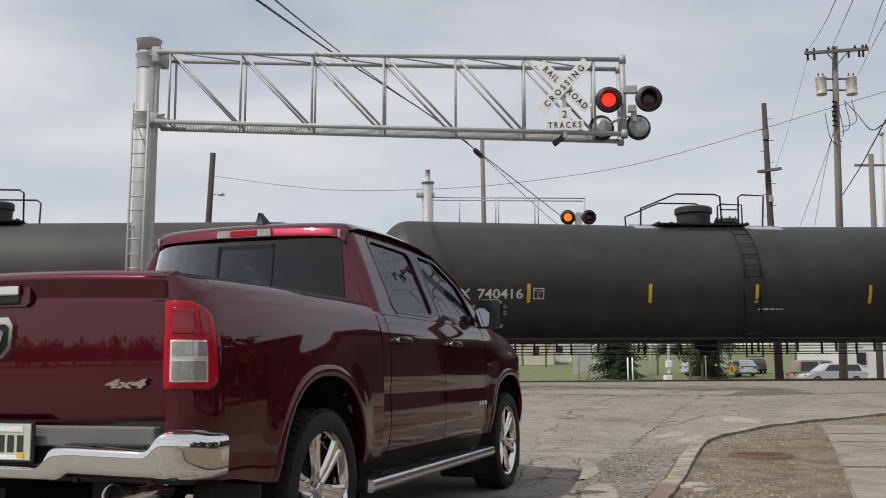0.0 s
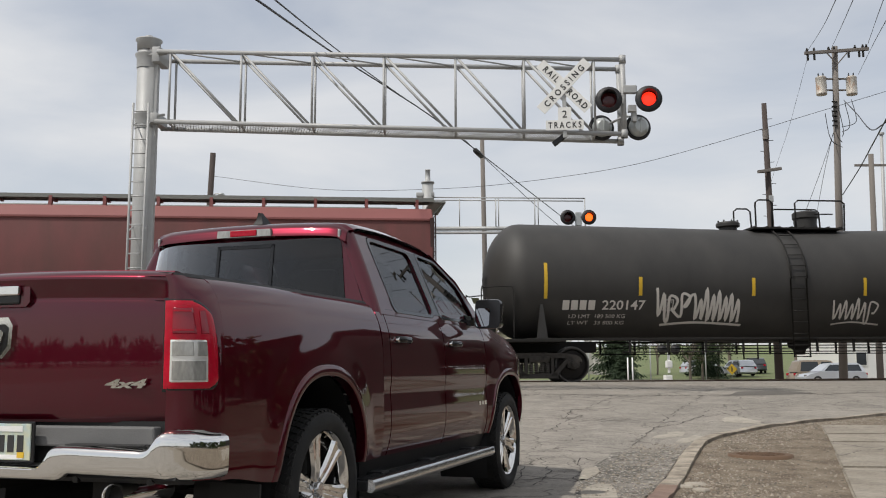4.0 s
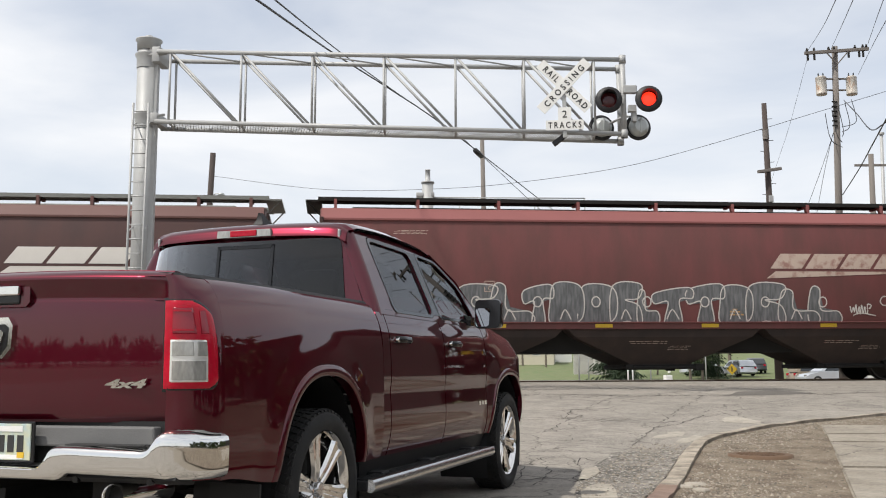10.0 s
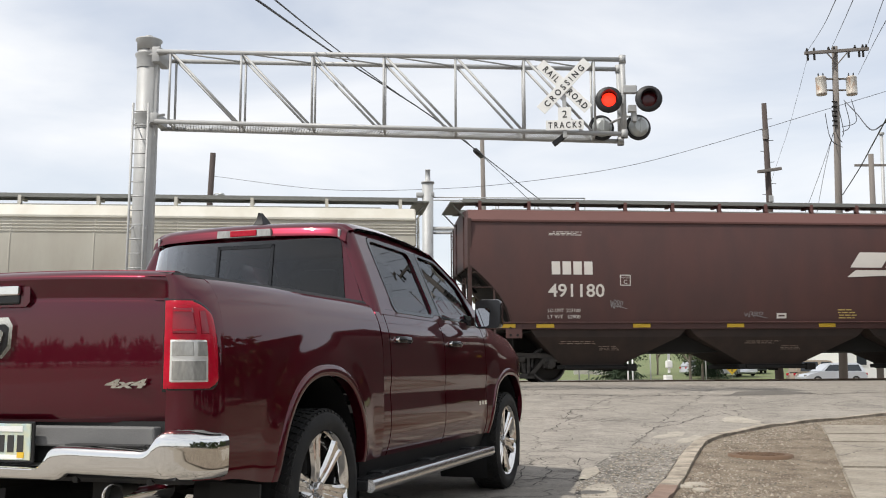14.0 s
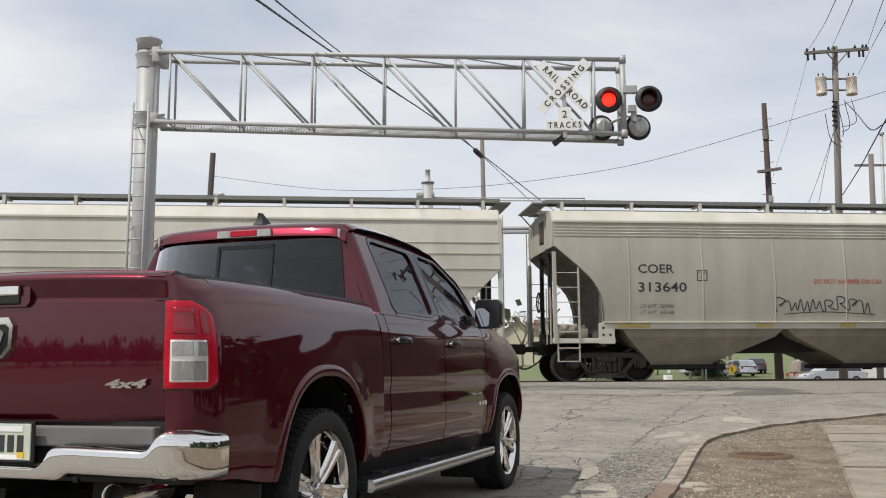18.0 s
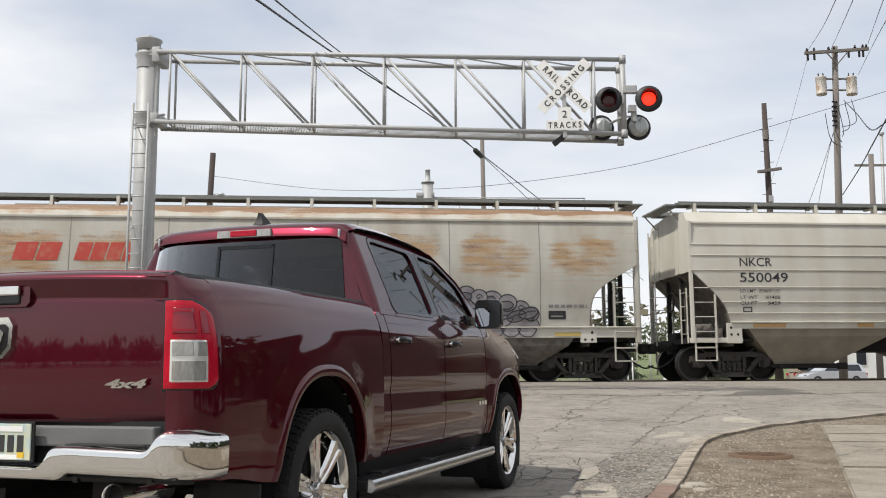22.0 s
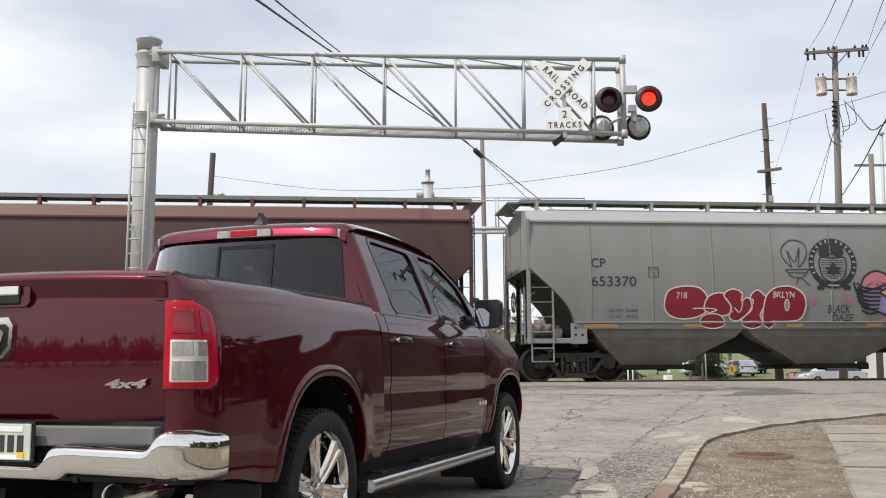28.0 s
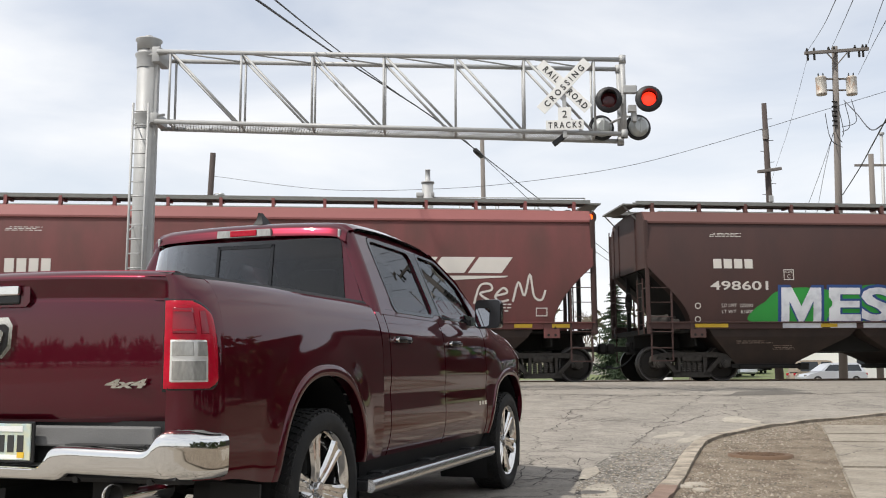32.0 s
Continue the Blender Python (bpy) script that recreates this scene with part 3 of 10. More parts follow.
def crack_net(name, seed, lines, w, mat, label):
    """Open cracks filled with dirt: jagged runs with short branches, thin and thick by turns."""
    rnd = random.Random(seed)
    bm = B()
    place = lambda x, y: Vector((x, y, ground_z(x, y) + 0.0035))

    def run_of(pts, w, depth):
        P = [Vector(pts[0])]
        for a, b in zip(pts, pts[1:]):
            a, b = Vector(a), Vector(b)
            n = max(2, int((b - a).length / 0.13))
            side = Vector((-(b - a).y, (b - a).x)).normalized()
            P += [a.lerp(b, i / n) + side * rnd.gauss(0, 0.028) for i in range(1, n)] + [b]
        for i, (p, q) in enumerate(zip(P, P[1:])):
            if rnd.random() < 0.10:
                continue
            k = w * rnd.uniform(0.35, 1.3)
            d = (q - p).normalized()
            t = Vector((-d.y, d.x)) * k * 0.5
            face(bm, [bm.verts.new(place(*v)) for v in (p + t, p - t, q - t, q + t)])
            if depth and rnd.random() < 0.17:
                ang = rnd.choice((-1, 1)) * rnd.uniform(0.5, 1.3)
                e = Vector((d.x * math.cos(ang) - d.y * math.sin(ang), d.x * math.sin(ang) + d.y * math.cos(ang)))
                ln = rnd.uniform(0.2, 0.8)
                run_of([p, p + e * ln * 0.5 + d * 0.05, p + e * ln], w * 0.6, depth - 1)
    for l in lines:
        run_of(l, w, 2)
    bmesh.ops.recalc_face_normals(bm, faces=bm.faces[:])
    if sum(f.normal.z for f in bm.faces) < 0:
        bmesh.ops.reverse_faces(bm, faces=bm.faces[:])
    tagged(part(name, bm, mat), label, "road", kind="structure")


crack_net("road", 5, ([(1.24, 12.98), (1.6, 13.86), (1.93, 14.84), (2.19, 15.42)], [(1.87, 15.0), (2.1, 16.13), (2.45, 16.53), (3.08, 18.3), (3.44, 18.95)],
          [(2.26, 11.69), (2.78, 13.2), (3.31, 14.64), (3.78, 15.91), (4.4, 17.42), (5.16, 19.28)], [(2.98, 13.75), (3.39, 14.11), (4.01, 15.23), (4.39, 16.11), (4.38, 16.4)],
          [(4.49, 16.12), (4.59, 15.07), (4.68, 14.68)], [(4.72, 16.12), (5.48, 16.72), (6.53, 17.16), (8.52, 18.72)], [(0.8, 12.0), (1.5, 12.3), (2.3, 12.1), (2.7, 11.9)],
          [(1.1, 11.3), (1.5, 11.6), (2.1, 11.5)], [(0.9, 14.6), (1.9, 14.9), (2.9, 14.6)]), 0.017, M_CRACK, "dirt-filled cracks in worn asphalt")
crack_net("road", 6, ([(-2.0, 18.6), (-0.5, 18.9), (1.28, 19.15), (2.43, 19.45), (3.47, 19.0), (4.61, 19.15), (5.82, 19.43), (7.6, 19.8), (10.0, 20.2)], [(0.5, 20.6), (1.75, 20.76), (2.62, 20.97), (5.0, 21.2)]), 0.05, M_CRACK, "long paving joint across the road")
crack_net("road", 7, [[(0.6 + 0.28 * i + 0.1 * math.sin(i * 5), 8.6 + 0.05 * i), (0.75 + 0.28 * i, 9.5), (0.9 + 0.24 * i + 0.1 * math.cos(i * 3), 10.6)] for i in range(4)] + [[(0.5, 8.9 + 0.5 * i), (0.9, 9.1 + 0.5 * i), (1.35, 9.0 + 0.55 * i)] for i in range(5)], 0.012, M_CRACK, "fine crazing cracks in old asphalt")

INNER = [(1.33, 6.25), (1.72, 7.44), (1.98, 8.23), (2.21, 8.93), (2.63, 10.22), (3.06, 11.44), (3.37, 12.03), (3.71, 12.49), (4.08, 12.92), (4.52, 13.39), (5.07, 13.84), (5.62, 14.22), (6.30, 14.68), (7.0, 15.11), (9.06, 16.15), (13.5, 17.53)]
sheet("ground", M_DIRT, INNER + [(26, 17.3), (26, -10), (1.2, -10), (1.2, 4)], 0.048, "bare brown dirt and gravel corner behind the kerb", "dirt", 0.45)


def sidewalk():
    top = empty("pavement")
    tagged(top, "stained pale concrete sidewalk slabs", "sidewalk", kind="structure")
    a = [(2.78, 6.6), (3.95, 9.78), (4.82, 12.3), (5.30, 13.75)]
    b = [(5.6, 6.2), (6.4, 9.6), (7.1, 12.2), (7.5, 13.75)]
    cuts = [0.0, 0.88, 1.35, 1.75, 2.15, 2.6, 2.95]

    def mixp(l, t):
        i = min(int(t), len(l) - 2)
        k = t - i
        return Vector((l[i][0] * (1 - k) + l[i + 1][0] * k, l[i][1] * (1 - k) + l[i + 1][1] * k))
    for t0, t1 in zip(cuts, cuts[1:]):
        bm = B()
        q = [mixp(a, t0 + 0.008), mixp(a, t1 - 0.008), mixp(b, t1 - 0.008), mixp(b, t0 + 0.008)]
        lift = 0.062 + 0.008 * math.sin(t0 * 9)
        lo = [bm.verts.new((p.x, p.y, ground_z(*p) - 0.05)) for p in q]
        hi = [bm.verts.new((p.x, p.y, ground_z(*p) + lift)) for p in q]
        face(bm, hi[::-1])
        for i in range(4):
            face(bm, (lo[i], lo[(i + 1) % 4], hi[(i + 1) % 4], hi[i]))
        bmesh.ops.recalc_face_normals(bm, faces=bm.faces[:])
        bmesh.ops.bevel(bm, geom=[e for e in bm.edges if all(v in hi for v in e.verts)], offset=0.015, segments=2, affect="EDGES")
        part("slab", bm, M_CONC, top)


sidewalk()


def kerb_run():
    top = empty("kerb")
    tagged(top, "worn tan concrete kerb curving round the corner", "kerb", kind="structure")
    out, inn = spline(KERB, 6), spline(INNER, 6)
    cut = [0, 10, 20, 27, 35, 43, 52, 62, 72, 82, len(out) - 1]
    for c0, c1 in zip(cut, cut[1:]):
        bm = B()
        rings = []
        for i in range(c0, c1 + 1):
            o, p = Vector(out[i]), Vector(inn[i])
            if i == c1:
                o = o.lerp(Vector(out[i - 1]), 0.05)
                p = p.lerp(Vector(inn[i - 1]), 0.05)
            z = ground_z(*o)
            wob = noise.noise(Vector((o.x * 2, o.y * 2, 0))) * 0.02
            h = 0.078 + wob
            rings.append([(o.x, o.y, z - 0.05), (o.x, o.y, z + h - 0.035), (o.x + (p.x - o.x) * 0.2, o.y + (p.y - o.y) * 0.2, z + h), (p.x, p.y, z + h), (p.x, p.y, z - 0.05)])
        loft(bm, rings)
        bmesh.ops.recalc_face_normals(bm, faces=bm.faces[:])
        part("kerb_stone", bm, M_KERB_RED if c0 == 0 else M_KERB, top, "weathered reddish kerb end" if c0 == 0 else "", smooth=35)


kerb_run()


def gravel():
    """Loose stones on the dirt corner, thick along the kerb, and on the broken asphalt."""
    bm = B()
    rnd = random.Random(4)
    run_in = spline([(x, y) for x, y in INNER[:13]], 8)
    for i in range(15000):
        kind = rnd.random()
        if kind < 0.45:
            p = Vector(run_in[rnd.randrange(len(run_in))])
            d = abs(rnd.gauss(0, 0.45)) + 0.03
            q = p + Vector((0.87, -0.45)) * d + Vector((rnd.uniform(-0.2, 0.2), rnd.uniform(-0.2, 0.2)))
            x, y = q
        elif kind < 0.56:
            x, y = rnd.uniform(1.9, 6.5), rnd.uniform(7.2, 15.0)
        elif kind < 0.72:
            continue
        else:
            x, y = rnd.uniform(1.1, 2.9), rnd.uniform(7.4, 11.8)
            if abs(x - (1.42 + (y - 8) * 0.36)) > 0.48:
                continue
        k = min(range(len(run_in)), key=lambda j: (run_in[j][0] - x) ** 2 + (run_in[j][1] - y) ** 2)
        off = (x - run_in[k][0]) * RR.x + (y - run_in[k][1]) * RR.y
        if kind < 0.72 and off < 0.03:
            continue
        if kind >= 0.72 and off > -0.2:
            continue
        z = ground_z(x, y) + (0.048 if kind < 0.72 else 0.012)
        r = rnd.choice((0.004, 0.005, 0.006, 0.008, 0.013)) * rnd.uniform(0.7, 1.3)
        c = [bm.verts.new((x + dx * r * rnd.uniform(0.7, 1.2), y + dy * r * rnd.uniform(0.7, 1.2), z + dz * r * 0.8)) for dx, dy, dz in ((1, 0, 0), (0.3, 0.9, 0), (-0.8, 0.5, 0), (-0.7, -0.6, 0), (0.4, -0.9, 0), (0.6, 0.1, 0.8), (-0.1, 0.5, 0.9), (-0.4, -0.1, 1.0), (0.1, -0.5, 0.8))]
        for f in ((0, 1, 6, 5), (1, 2, 7, 6), (2, 3, 7), (3, 4, 8, 7), (4, 0, 5, 8), (5, 6, 7, 8)):
            face(bm, [c[v] for v in f])
    tagged(part("gravel", bm, M_STONE), "loose pale gravel scattered on dirt", "gravel", kind="stuff")


gravel()


def manhole():
    bm = B()
    c = Vector((3.36, 10.4))
    prof = [(0.0, 0.02), (0.26, 0.02), (0.27, 0.012), (0.28, 0.018), (0.33, 0.018), (0.345, -0.02)]
    revolve(bm, prof, (c.x, c.y, ground_z(*c) + 0.052), (0, 0, 1), 28)
    for i in range(-4, 5):
        for j in range(-4, 5):
            if i * i + j * j < 20:
                x, y = c.x + i * 0.055, c.y + j * 0.055
                z = ground_z(*c) + 0.072
                box(bm, x - 0.017, x + 0.017, y - 0.017, y + 0.017, z, z + 0.006)
    tagged(part("manhole_cover", bm, material("rusty_iron", (0.13, 0.082, 0.052), 0.85, 0.2, 0.4, 5, 50, 0.3), smooth=40), "rusty round iron manhole cover set in dirt", "manhole cover")


manhole()


def rubble(x, y, sx, sy, h, turn, seed):
    """A broken flat lump of concrete lying in the dirt."""
    rnd = random.Random(seed)
    bm = B()
    ring = [(sx * math.cos(a) * rnd.uniform(0.75, 1.1), sy * math.sin(a) * rnd.uniform(0.75, 1.1)) for a in span(0, 2 * math.pi, 9)[:-1]]
    loft(bm, [[(p * k, q * k, z) for p, q in ring] for z, k in ((-0.03, 1.0), (h * 0.7, 1.0), (h, 0.82))])
    bmesh.ops.recalc_face_normals(bm, faces=bm.faces[:])
    ob = part("rubble", bm, M_PATCH, smooth=30)
    ob.matrix_world = pose(x, y, ground_z(x, y) + 0.02, 0, 0, turn)
    tagged(ob, "broken pale lump of concrete lying in dirt", "rubble", group="lumps of concrete")


for q in ((1.99, 8.12, 0.07, 0.09, 0.045, 20, 1), (2.12, 8.32, 0.10, 0.12, 0.04, -15, 2), (2.05, 7.85, 0.06, 0.08, 0.05, 40, 3), (2.38, 9.1, 0.035, 0.05, 0.03, 5, 4), (2.78, 10.15, 0.04, 0.05, 0.03, 60, 5), (2.25, 8.75, 0.03, 0.04, 0.03, 15, 6)):
    rubble(*q)


# ---- tracks ----
def track(off, name):
    top = empty(name)
    tagged(top, "steel railway track set into the crossing", "railway track", kind="structure")
    for k in (-0.75, 0.75):
        bm = B()
        rings = []
        for s in (-70, 60):
            rings.append([on_track(s, off + k + a, b) for a, b in ((-0.036, 0), (0.036, 0), (0.036, -0.04), (0.01, -0.05), (0.01, -0.13), (0.07, -0.16), (-0.07, -0.16), (-0.01, -0.13), (-0.01, -0.05), (-0.036, -0.04))])
        loft(bm, rings)
        bmesh.ops.recalc_face_normals(bm, faces=bm.faces[:])
        part("rail", bm, M_RAIL, top)
    return top


track(0.0, "railway_track")
track(4.3, "railway_track")
bm = B()
grid(bm, lambda s, o: on_track(s, o, -0.075 - 0.1 * abs(o - 2.15) / 5 + 0.03 * noise.noise(Vector((s * 0.8, o * 0.8, 0)))), span(-75, 62, 120), span(-1.3, 6.3, 10))
tagged(part("track_bed", bm, M_BALLAST, smooth=50), "dark grey ballast bed of two railway tracks", "track bed", kind="structure")

# ---- signal gantry ----
GA0, GA1 = Vector((-5.95, 19.98, 0)), Vector((3.66, 18.86, 0))
GD = (GA1 - GA0).normalized()                     # along the arm
GN = Vector((-GD.y, GD.x, 0))                     # away from the camera
G_LEN = (GA1 - GA0).length


def garm(a, off, z):
    """A point of the arm: a along it from the mast, off away from the camera, z above its lower chord, which dips to the tip."""
    return GA0 + GD * (a - off / 0.62 * (0.12 - 0.009 * a)) + GN * off + Vector((0, 0, 6.38 - 0.062 * a + z))


def signal_gantry():
    top = empty("signal_gantry", pose(-6.45, 20.35, ground_z(-6.45, 20.35)))
    tagged(top, "galvanized steel cantilever signal gantry with a lattice arm", "signal gantry")
    inv = top.matrix_world.inverted()

    def add(name, bm, mat=M_GALV, label="", sm=35):
        bm.transform(inv)
        return part(name, bm, mat, top, label, sm)
    base = Vector((-6.435, 20.38, 0.3))
    head = Vector((-6.435, 20.32, 8.27))
    bm = B()
    cyl(bm, base, head, 0.236, 0.232, 32)
    add("mast", bm)
    bm = B()
    cyl(bm, base, base + Vector((0, 0, 0.06)), 0.36, seg=28)
    for i in range(6):
        a = i * math.pi / 3
        cyl(bm, base + Vector((0.29 * math.cos(a), 0.29 * math.sin(a), 0)), base + Vector((0.29 * math.cos(a), 0.29 * math.sin(a), 0.13)), 0.025, seg=6)
    add("base_plate", bm)
    bm = B()
    h = head
    revolve(bm, [(0.23, -0.22), (0.245, -0.22), (0.25, -0.03), (0.285, 0.01), (0.285, 0.035), (0.21, 0.04), (0.19, 0.07), (0.09, 0.10), (0.08, 0.13), (0.0, 0.135)], h, (0, 0, 1), 28)
    add("mast_cap", bm)
    for z in (7.85, 6.50):
        bm = B()
        c = base.lerp(head, (z - base.z) / (head.z - base.z))
        revolve(bm, [(0.23, -0.20), (0.245, -0.20), (0.25, 0.02), (0.285, 0.09), (0.285, 0.115), (0.23, 0.12)], c, (0, 0, 1), 28)
        m = Matrix.Translation(c) @ Matrix.Rotation(math.atan2(GD.y, GD.x), 4, "Z")
        box(bm, 0.18, 0.36, -0.26, 0.30, -0.12, 0.10 + (0.12 if z > 7 else 0.0), 0.015, m)
        for k in (-0.22, 0.24):
            cyl(bm, m @ Vector((0.1, k, 0.05)), m @ Vector((0.5, k, 0.05)), 0.03, seg=8)
        add("mast_bracket", bm)
    hgt = 1.55
    wid = 0.62
    for name, off, z in (("chord", 0, 0), ("chord", wid, 0), ("chord", 0, hgt), ("chord", wid, hgt)):
        bm = B()
        cyl(bm, garm(-0.2, off, z), garm(G_LEN, off, z), 0.048, seg=14)
        add(name, bm)
    posts = [0.10, 1.68, 3.23, 4.76, 6.265, 7.68, 9.10]
    for a in posts:
        for off in (0, wid):
            bm = B()
            cyl(bm, garm(a, off, 0), garm(a, off, hgt), 0.026, seg=10)
            add("post", bm)
        bm = B()
        cyl(bm, garm(a, 0, 0), garm(a, wid, 0), 0.024, seg=8)
        add("cross_tie", bm)
        bm = B()
        cyl(bm, garm(a, 0, hgt), garm(a, wid, hgt), 0.024, seg=8)
        add("cross_tie", bm)
    for i, (a, c) in enumerate(zip(posts, posts[1:])):
        for off in (0, wid):
            bm = B()
            cyl(bm, garm(a + 0.04, off, hgt - 0.03), garm(c - 0.06, off, 0.03), 0.028, seg=10)
            add("diagonal", bm)
        bm = B()
        cyl(bm, garm(a, 0, hgt), garm(c, wid, hgt), 0.018, seg=8)
        add("top_diagonal", bm)
        # walkway panel of expanded metal
        bm = B()
        nx, ny = 26, 7
        for j in range(nx + 1):
            t = j / nx
            box(bm, -0.006, 0.006, 0, wid, -0.006, 0.006, 0, Matrix.Translation(garm(a + (c - a) * t, 0, 0.0)) @ Matrix.Rotation(math.atan2(GD.y, GD.x) + 0.35, 4, "Z"))
        for j in range(ny + 1):
            cyl(bm, garm(a, wid * j / ny, 0), garm(c, wid * j / ny, 0), 0.006, seg=4)
        add("walkway_grating", bm, sm=None)
    for k in (0, 1):
        bm = B()
        z0, z1 = -0.08, hgt + 0.03
        cyl(bm, garm(G_LEN, k * wid, z0), garm(G_LEN, k * wid, z1 - 0.1 * k), 0.056, seg=16)
        revolve(bm, [(0.056, 0), (0.066, 0.0), (0.066, 0.055), (0.0, 0.068)], garm(G_LEN, k * wid, z1 - 0.1 * k), (0, 0, 1), 16)
        for z in (0, hgt):
            cyl(bm, garm(G_LEN, k * wid, z - 0.08), garm(G_LEN, k * wid, z + 0.08), 0.073, seg=16)
        add("end_post", bm)
    # ladder up the mast
    la, lb = Vector((-6.635, 19.97, 0.6)), Vector((-6.60, 19.93, 6.78))
    lr = Vector((0.33, -0.01, 0))
    for k in (0, 1):
        bm = B()
        cyl(bm, la + lr * k, lb + lr * k, 0.027, seg=8)
        add("ladder_rail", bm)
    for i in range(20):
        p = la.lerp(lb, (i + 0.6) / 20.2)
        bm = B()
        cyl(bm, p, p + lr, 0.015, seg=6)
        add("rung", bm)
    for t in (0.2, 0.55, 0.92):
        bm = B()
        p = la.lerp(lb, t)
        for k in (0, 1):
            cyl(bm, p + lr * k, base.lerp(head, 0.08 + t * 0.76) + lr * (k - 0.5) * 0.8, 0.014, seg=6)
            add("ladder_standoff", bm)
            bm = B()
        bm.free()
    # added box along the mast that stands in for the edge of its shade
    bm = B()
    box(bm, base.x + 0.10, base.x + 0.262, base.y - 0.20, base.y - 0.06, base.z, 7.8, 0.012)
    add("cable_duct", bm, sm=None)
    return top


signal_gantry()

FACE = math.atan2(GD.y, GD.x)


def flasher(name, place, face_dir, r_plate=0.27, lit_mat=M_LIT, scale=1.0, label="black round flashing red crossing light with a visor"):
    """A crossing light; the lens turns over inside its housing between its bright and its dark face. Local -y looks along face_dir."""
    top = empty(name, Matrix.Translation(place) @ Matrix.Rotation(face_dir, 4, "Z") @ Matrix.Scale(scale, 4))
    tagged(top, label, "crossing light", group="crossing lights")
    bm = B()
    revolve(bm, [(0.158, 0.0), (r_plate, 0.0), (r_plate, 0.012), (0.158, 0.012), (0.158, 0.0)], (0, 0, 0), (0, 1, 0), 36)
    part("background_plate", bm, M_BLACK, top, smooth=30)
    bm = B()
    revolve(bm, [(0.165, 0.012), (0.168, 0.15), (0.13, 0.21), (0.0, 0.22)], (0, 0, 0), (0, 1, 0), 28)
    part("housing", bm, M_LAMPBACK, top, smooth=35)
    bm = B()
    seg = 26
    pts = []
    for i in range(seg + 1):
        a = radians(-35) + radians(250) * i / seg
        ln = 0.20 * (0.35 + 0.65 * max(0.0, math.sin(a)) ** 0.5) if math.sin(a) > 0 else 0.07 + 0.07 * (1 + math.sin(a) / 0.6) * 0.3
        pts.append((a, ln))
    g = [[bm.verts.new((r * math.cos(a), -ln * t, r * math.sin(a))) for r, t in ((0.163, 0), (0.166, 1), (0.160, 1), (0.157, 0))] for a, ln in pts]
    for p, q in zip(g, g[1:]):
        for i in range(4):
            face(bm, (p[i], p[(i + 1) % 4], q[(i + 1) % 4], q[i]))
    bmesh.ops.recalc_face_normals(bm, faces=bm.faces[:])
    part("visor", bm, M_BLACK, top, smooth=40)
    bm = B()
    revolve(bm, [(0.140, -0.004), (0.137, -0.014), (0.10, -0.024), (0.0, -0.03)], (0, 0.0, 0), (0, 1, 0), 28, 0)
    revolve(bm, [(0.139, -0.003), (0.1565, -0.002), (0.1565, 0.006), (0.145, 0.012), (0.10, 0.024), (0.0, 0.03)], (0, 0.0, 0), (0, 1, 0), 28, 1)
    bmesh.ops.recalc_face_normals(bm, faces=bm.faces[:])
    lens = part("lens", bm, [lit_mat, M_UNLIT], top, "round red lens", smooth=40)
    return lens


LENS_L, LENS_R = [], []
LENS_L.append(flasher("crossing_light", (3.34, 18.72, 6.45), FACE))
LENS_R.append(flasher("crossing_light", (4.13, 18.66, 6.45), FACE))


def back_light(place):
    top = empty("crossing_light", Matrix.Translation(place) @ Matrix.Rotation(FACE + math.pi + radians(14), 4, "Z"))
    tagged(top, "grey back of a crossing light facing away", "crossing light", group="crossing lights")
    bm = B()
    revolve(bm, [(0.16, 0.0), (0.27, 0.0), (0.27, 0.012), (0.16, 0.012), (0.16, 0)], (0, 0, 0), (0, 1, 0), 36)
    part("background_plate", bm, M_BLACK, top, smooth=30)
    bm = B()
    revolve(bm, [(0.20, 0.012), (0.205, 0.05), (0.19, 0.12), (0.12, 0.19), (0.0, 0.21)], (0, 0, 0), (0, 1, 0), 28)
    box(bm, -0.02, 0.02, 0.05, 0.22, -0.16, 0.16, 0.008)
    part("housing", bm, M_LAMPBACK, top, smooth=35)
    bm = B()
    revolve(bm, [(0.165, 0), (0.168, -0.2), (0.16, -0.2), (0.157, 0)], (0, 0, 0), (0, 1, 0), 24)
    part("visor", bm, M_BLACK, top, smooth=35)
    bm = B()
    revolve(bm, [(0.15, -0.005), (0.1, -0.02), (0, -0.03)], (0, 0, 0), (0, 1, 0), 24)
    part("lens", bm, M_UNLIT, top, smooth=40)


back_light((3.99, 19.12, 5.98))
back_light((3.30, 19.45, 6.06))


def light_bracket():
    top = empty("light_bracket", pose(3.72, 18.82, 6.45))
    tagged(top, "galvanized bracket and junction boxes carrying the lights", "bracket")
    inv = top.matrix_world.inverted()
    for pts, r in (([(3.42, 18.95, 6.62), (3.72, 18.90, 6.68), (4.08, 18.86, 6.62)], 0.03), ([(3.40, 19.35, 6.10), (3.72, 19.05, 6.20), (3.98, 19.0, 6.15)], 0.025)):
        bm = B()
        tube(bm, pts, r, 10)
        bm.transform(inv)
        part("arm", bm, M_GALV, top, smooth=40)
    for x, y, z, sx, sz in ((3.78, 18.80, 6.68, 0.13, 0.08), (3.86, 18.82, 6.70, 0.06, 0.06), (3.83, 18.86, 6.30, 0.08, 0.07), (3.87, 18.9, 6.16, 0.05, 0.12)):
        bm = B()
        box(bm, x - sx, x + sx, y - 0.06, y + 0.06, z - sz, z + sz, 0.012)
        bm.transform(inv)
        part("junction_box", bm, M_GALV if sz > 0.065 else M_BLACK, top)


light_bracket()


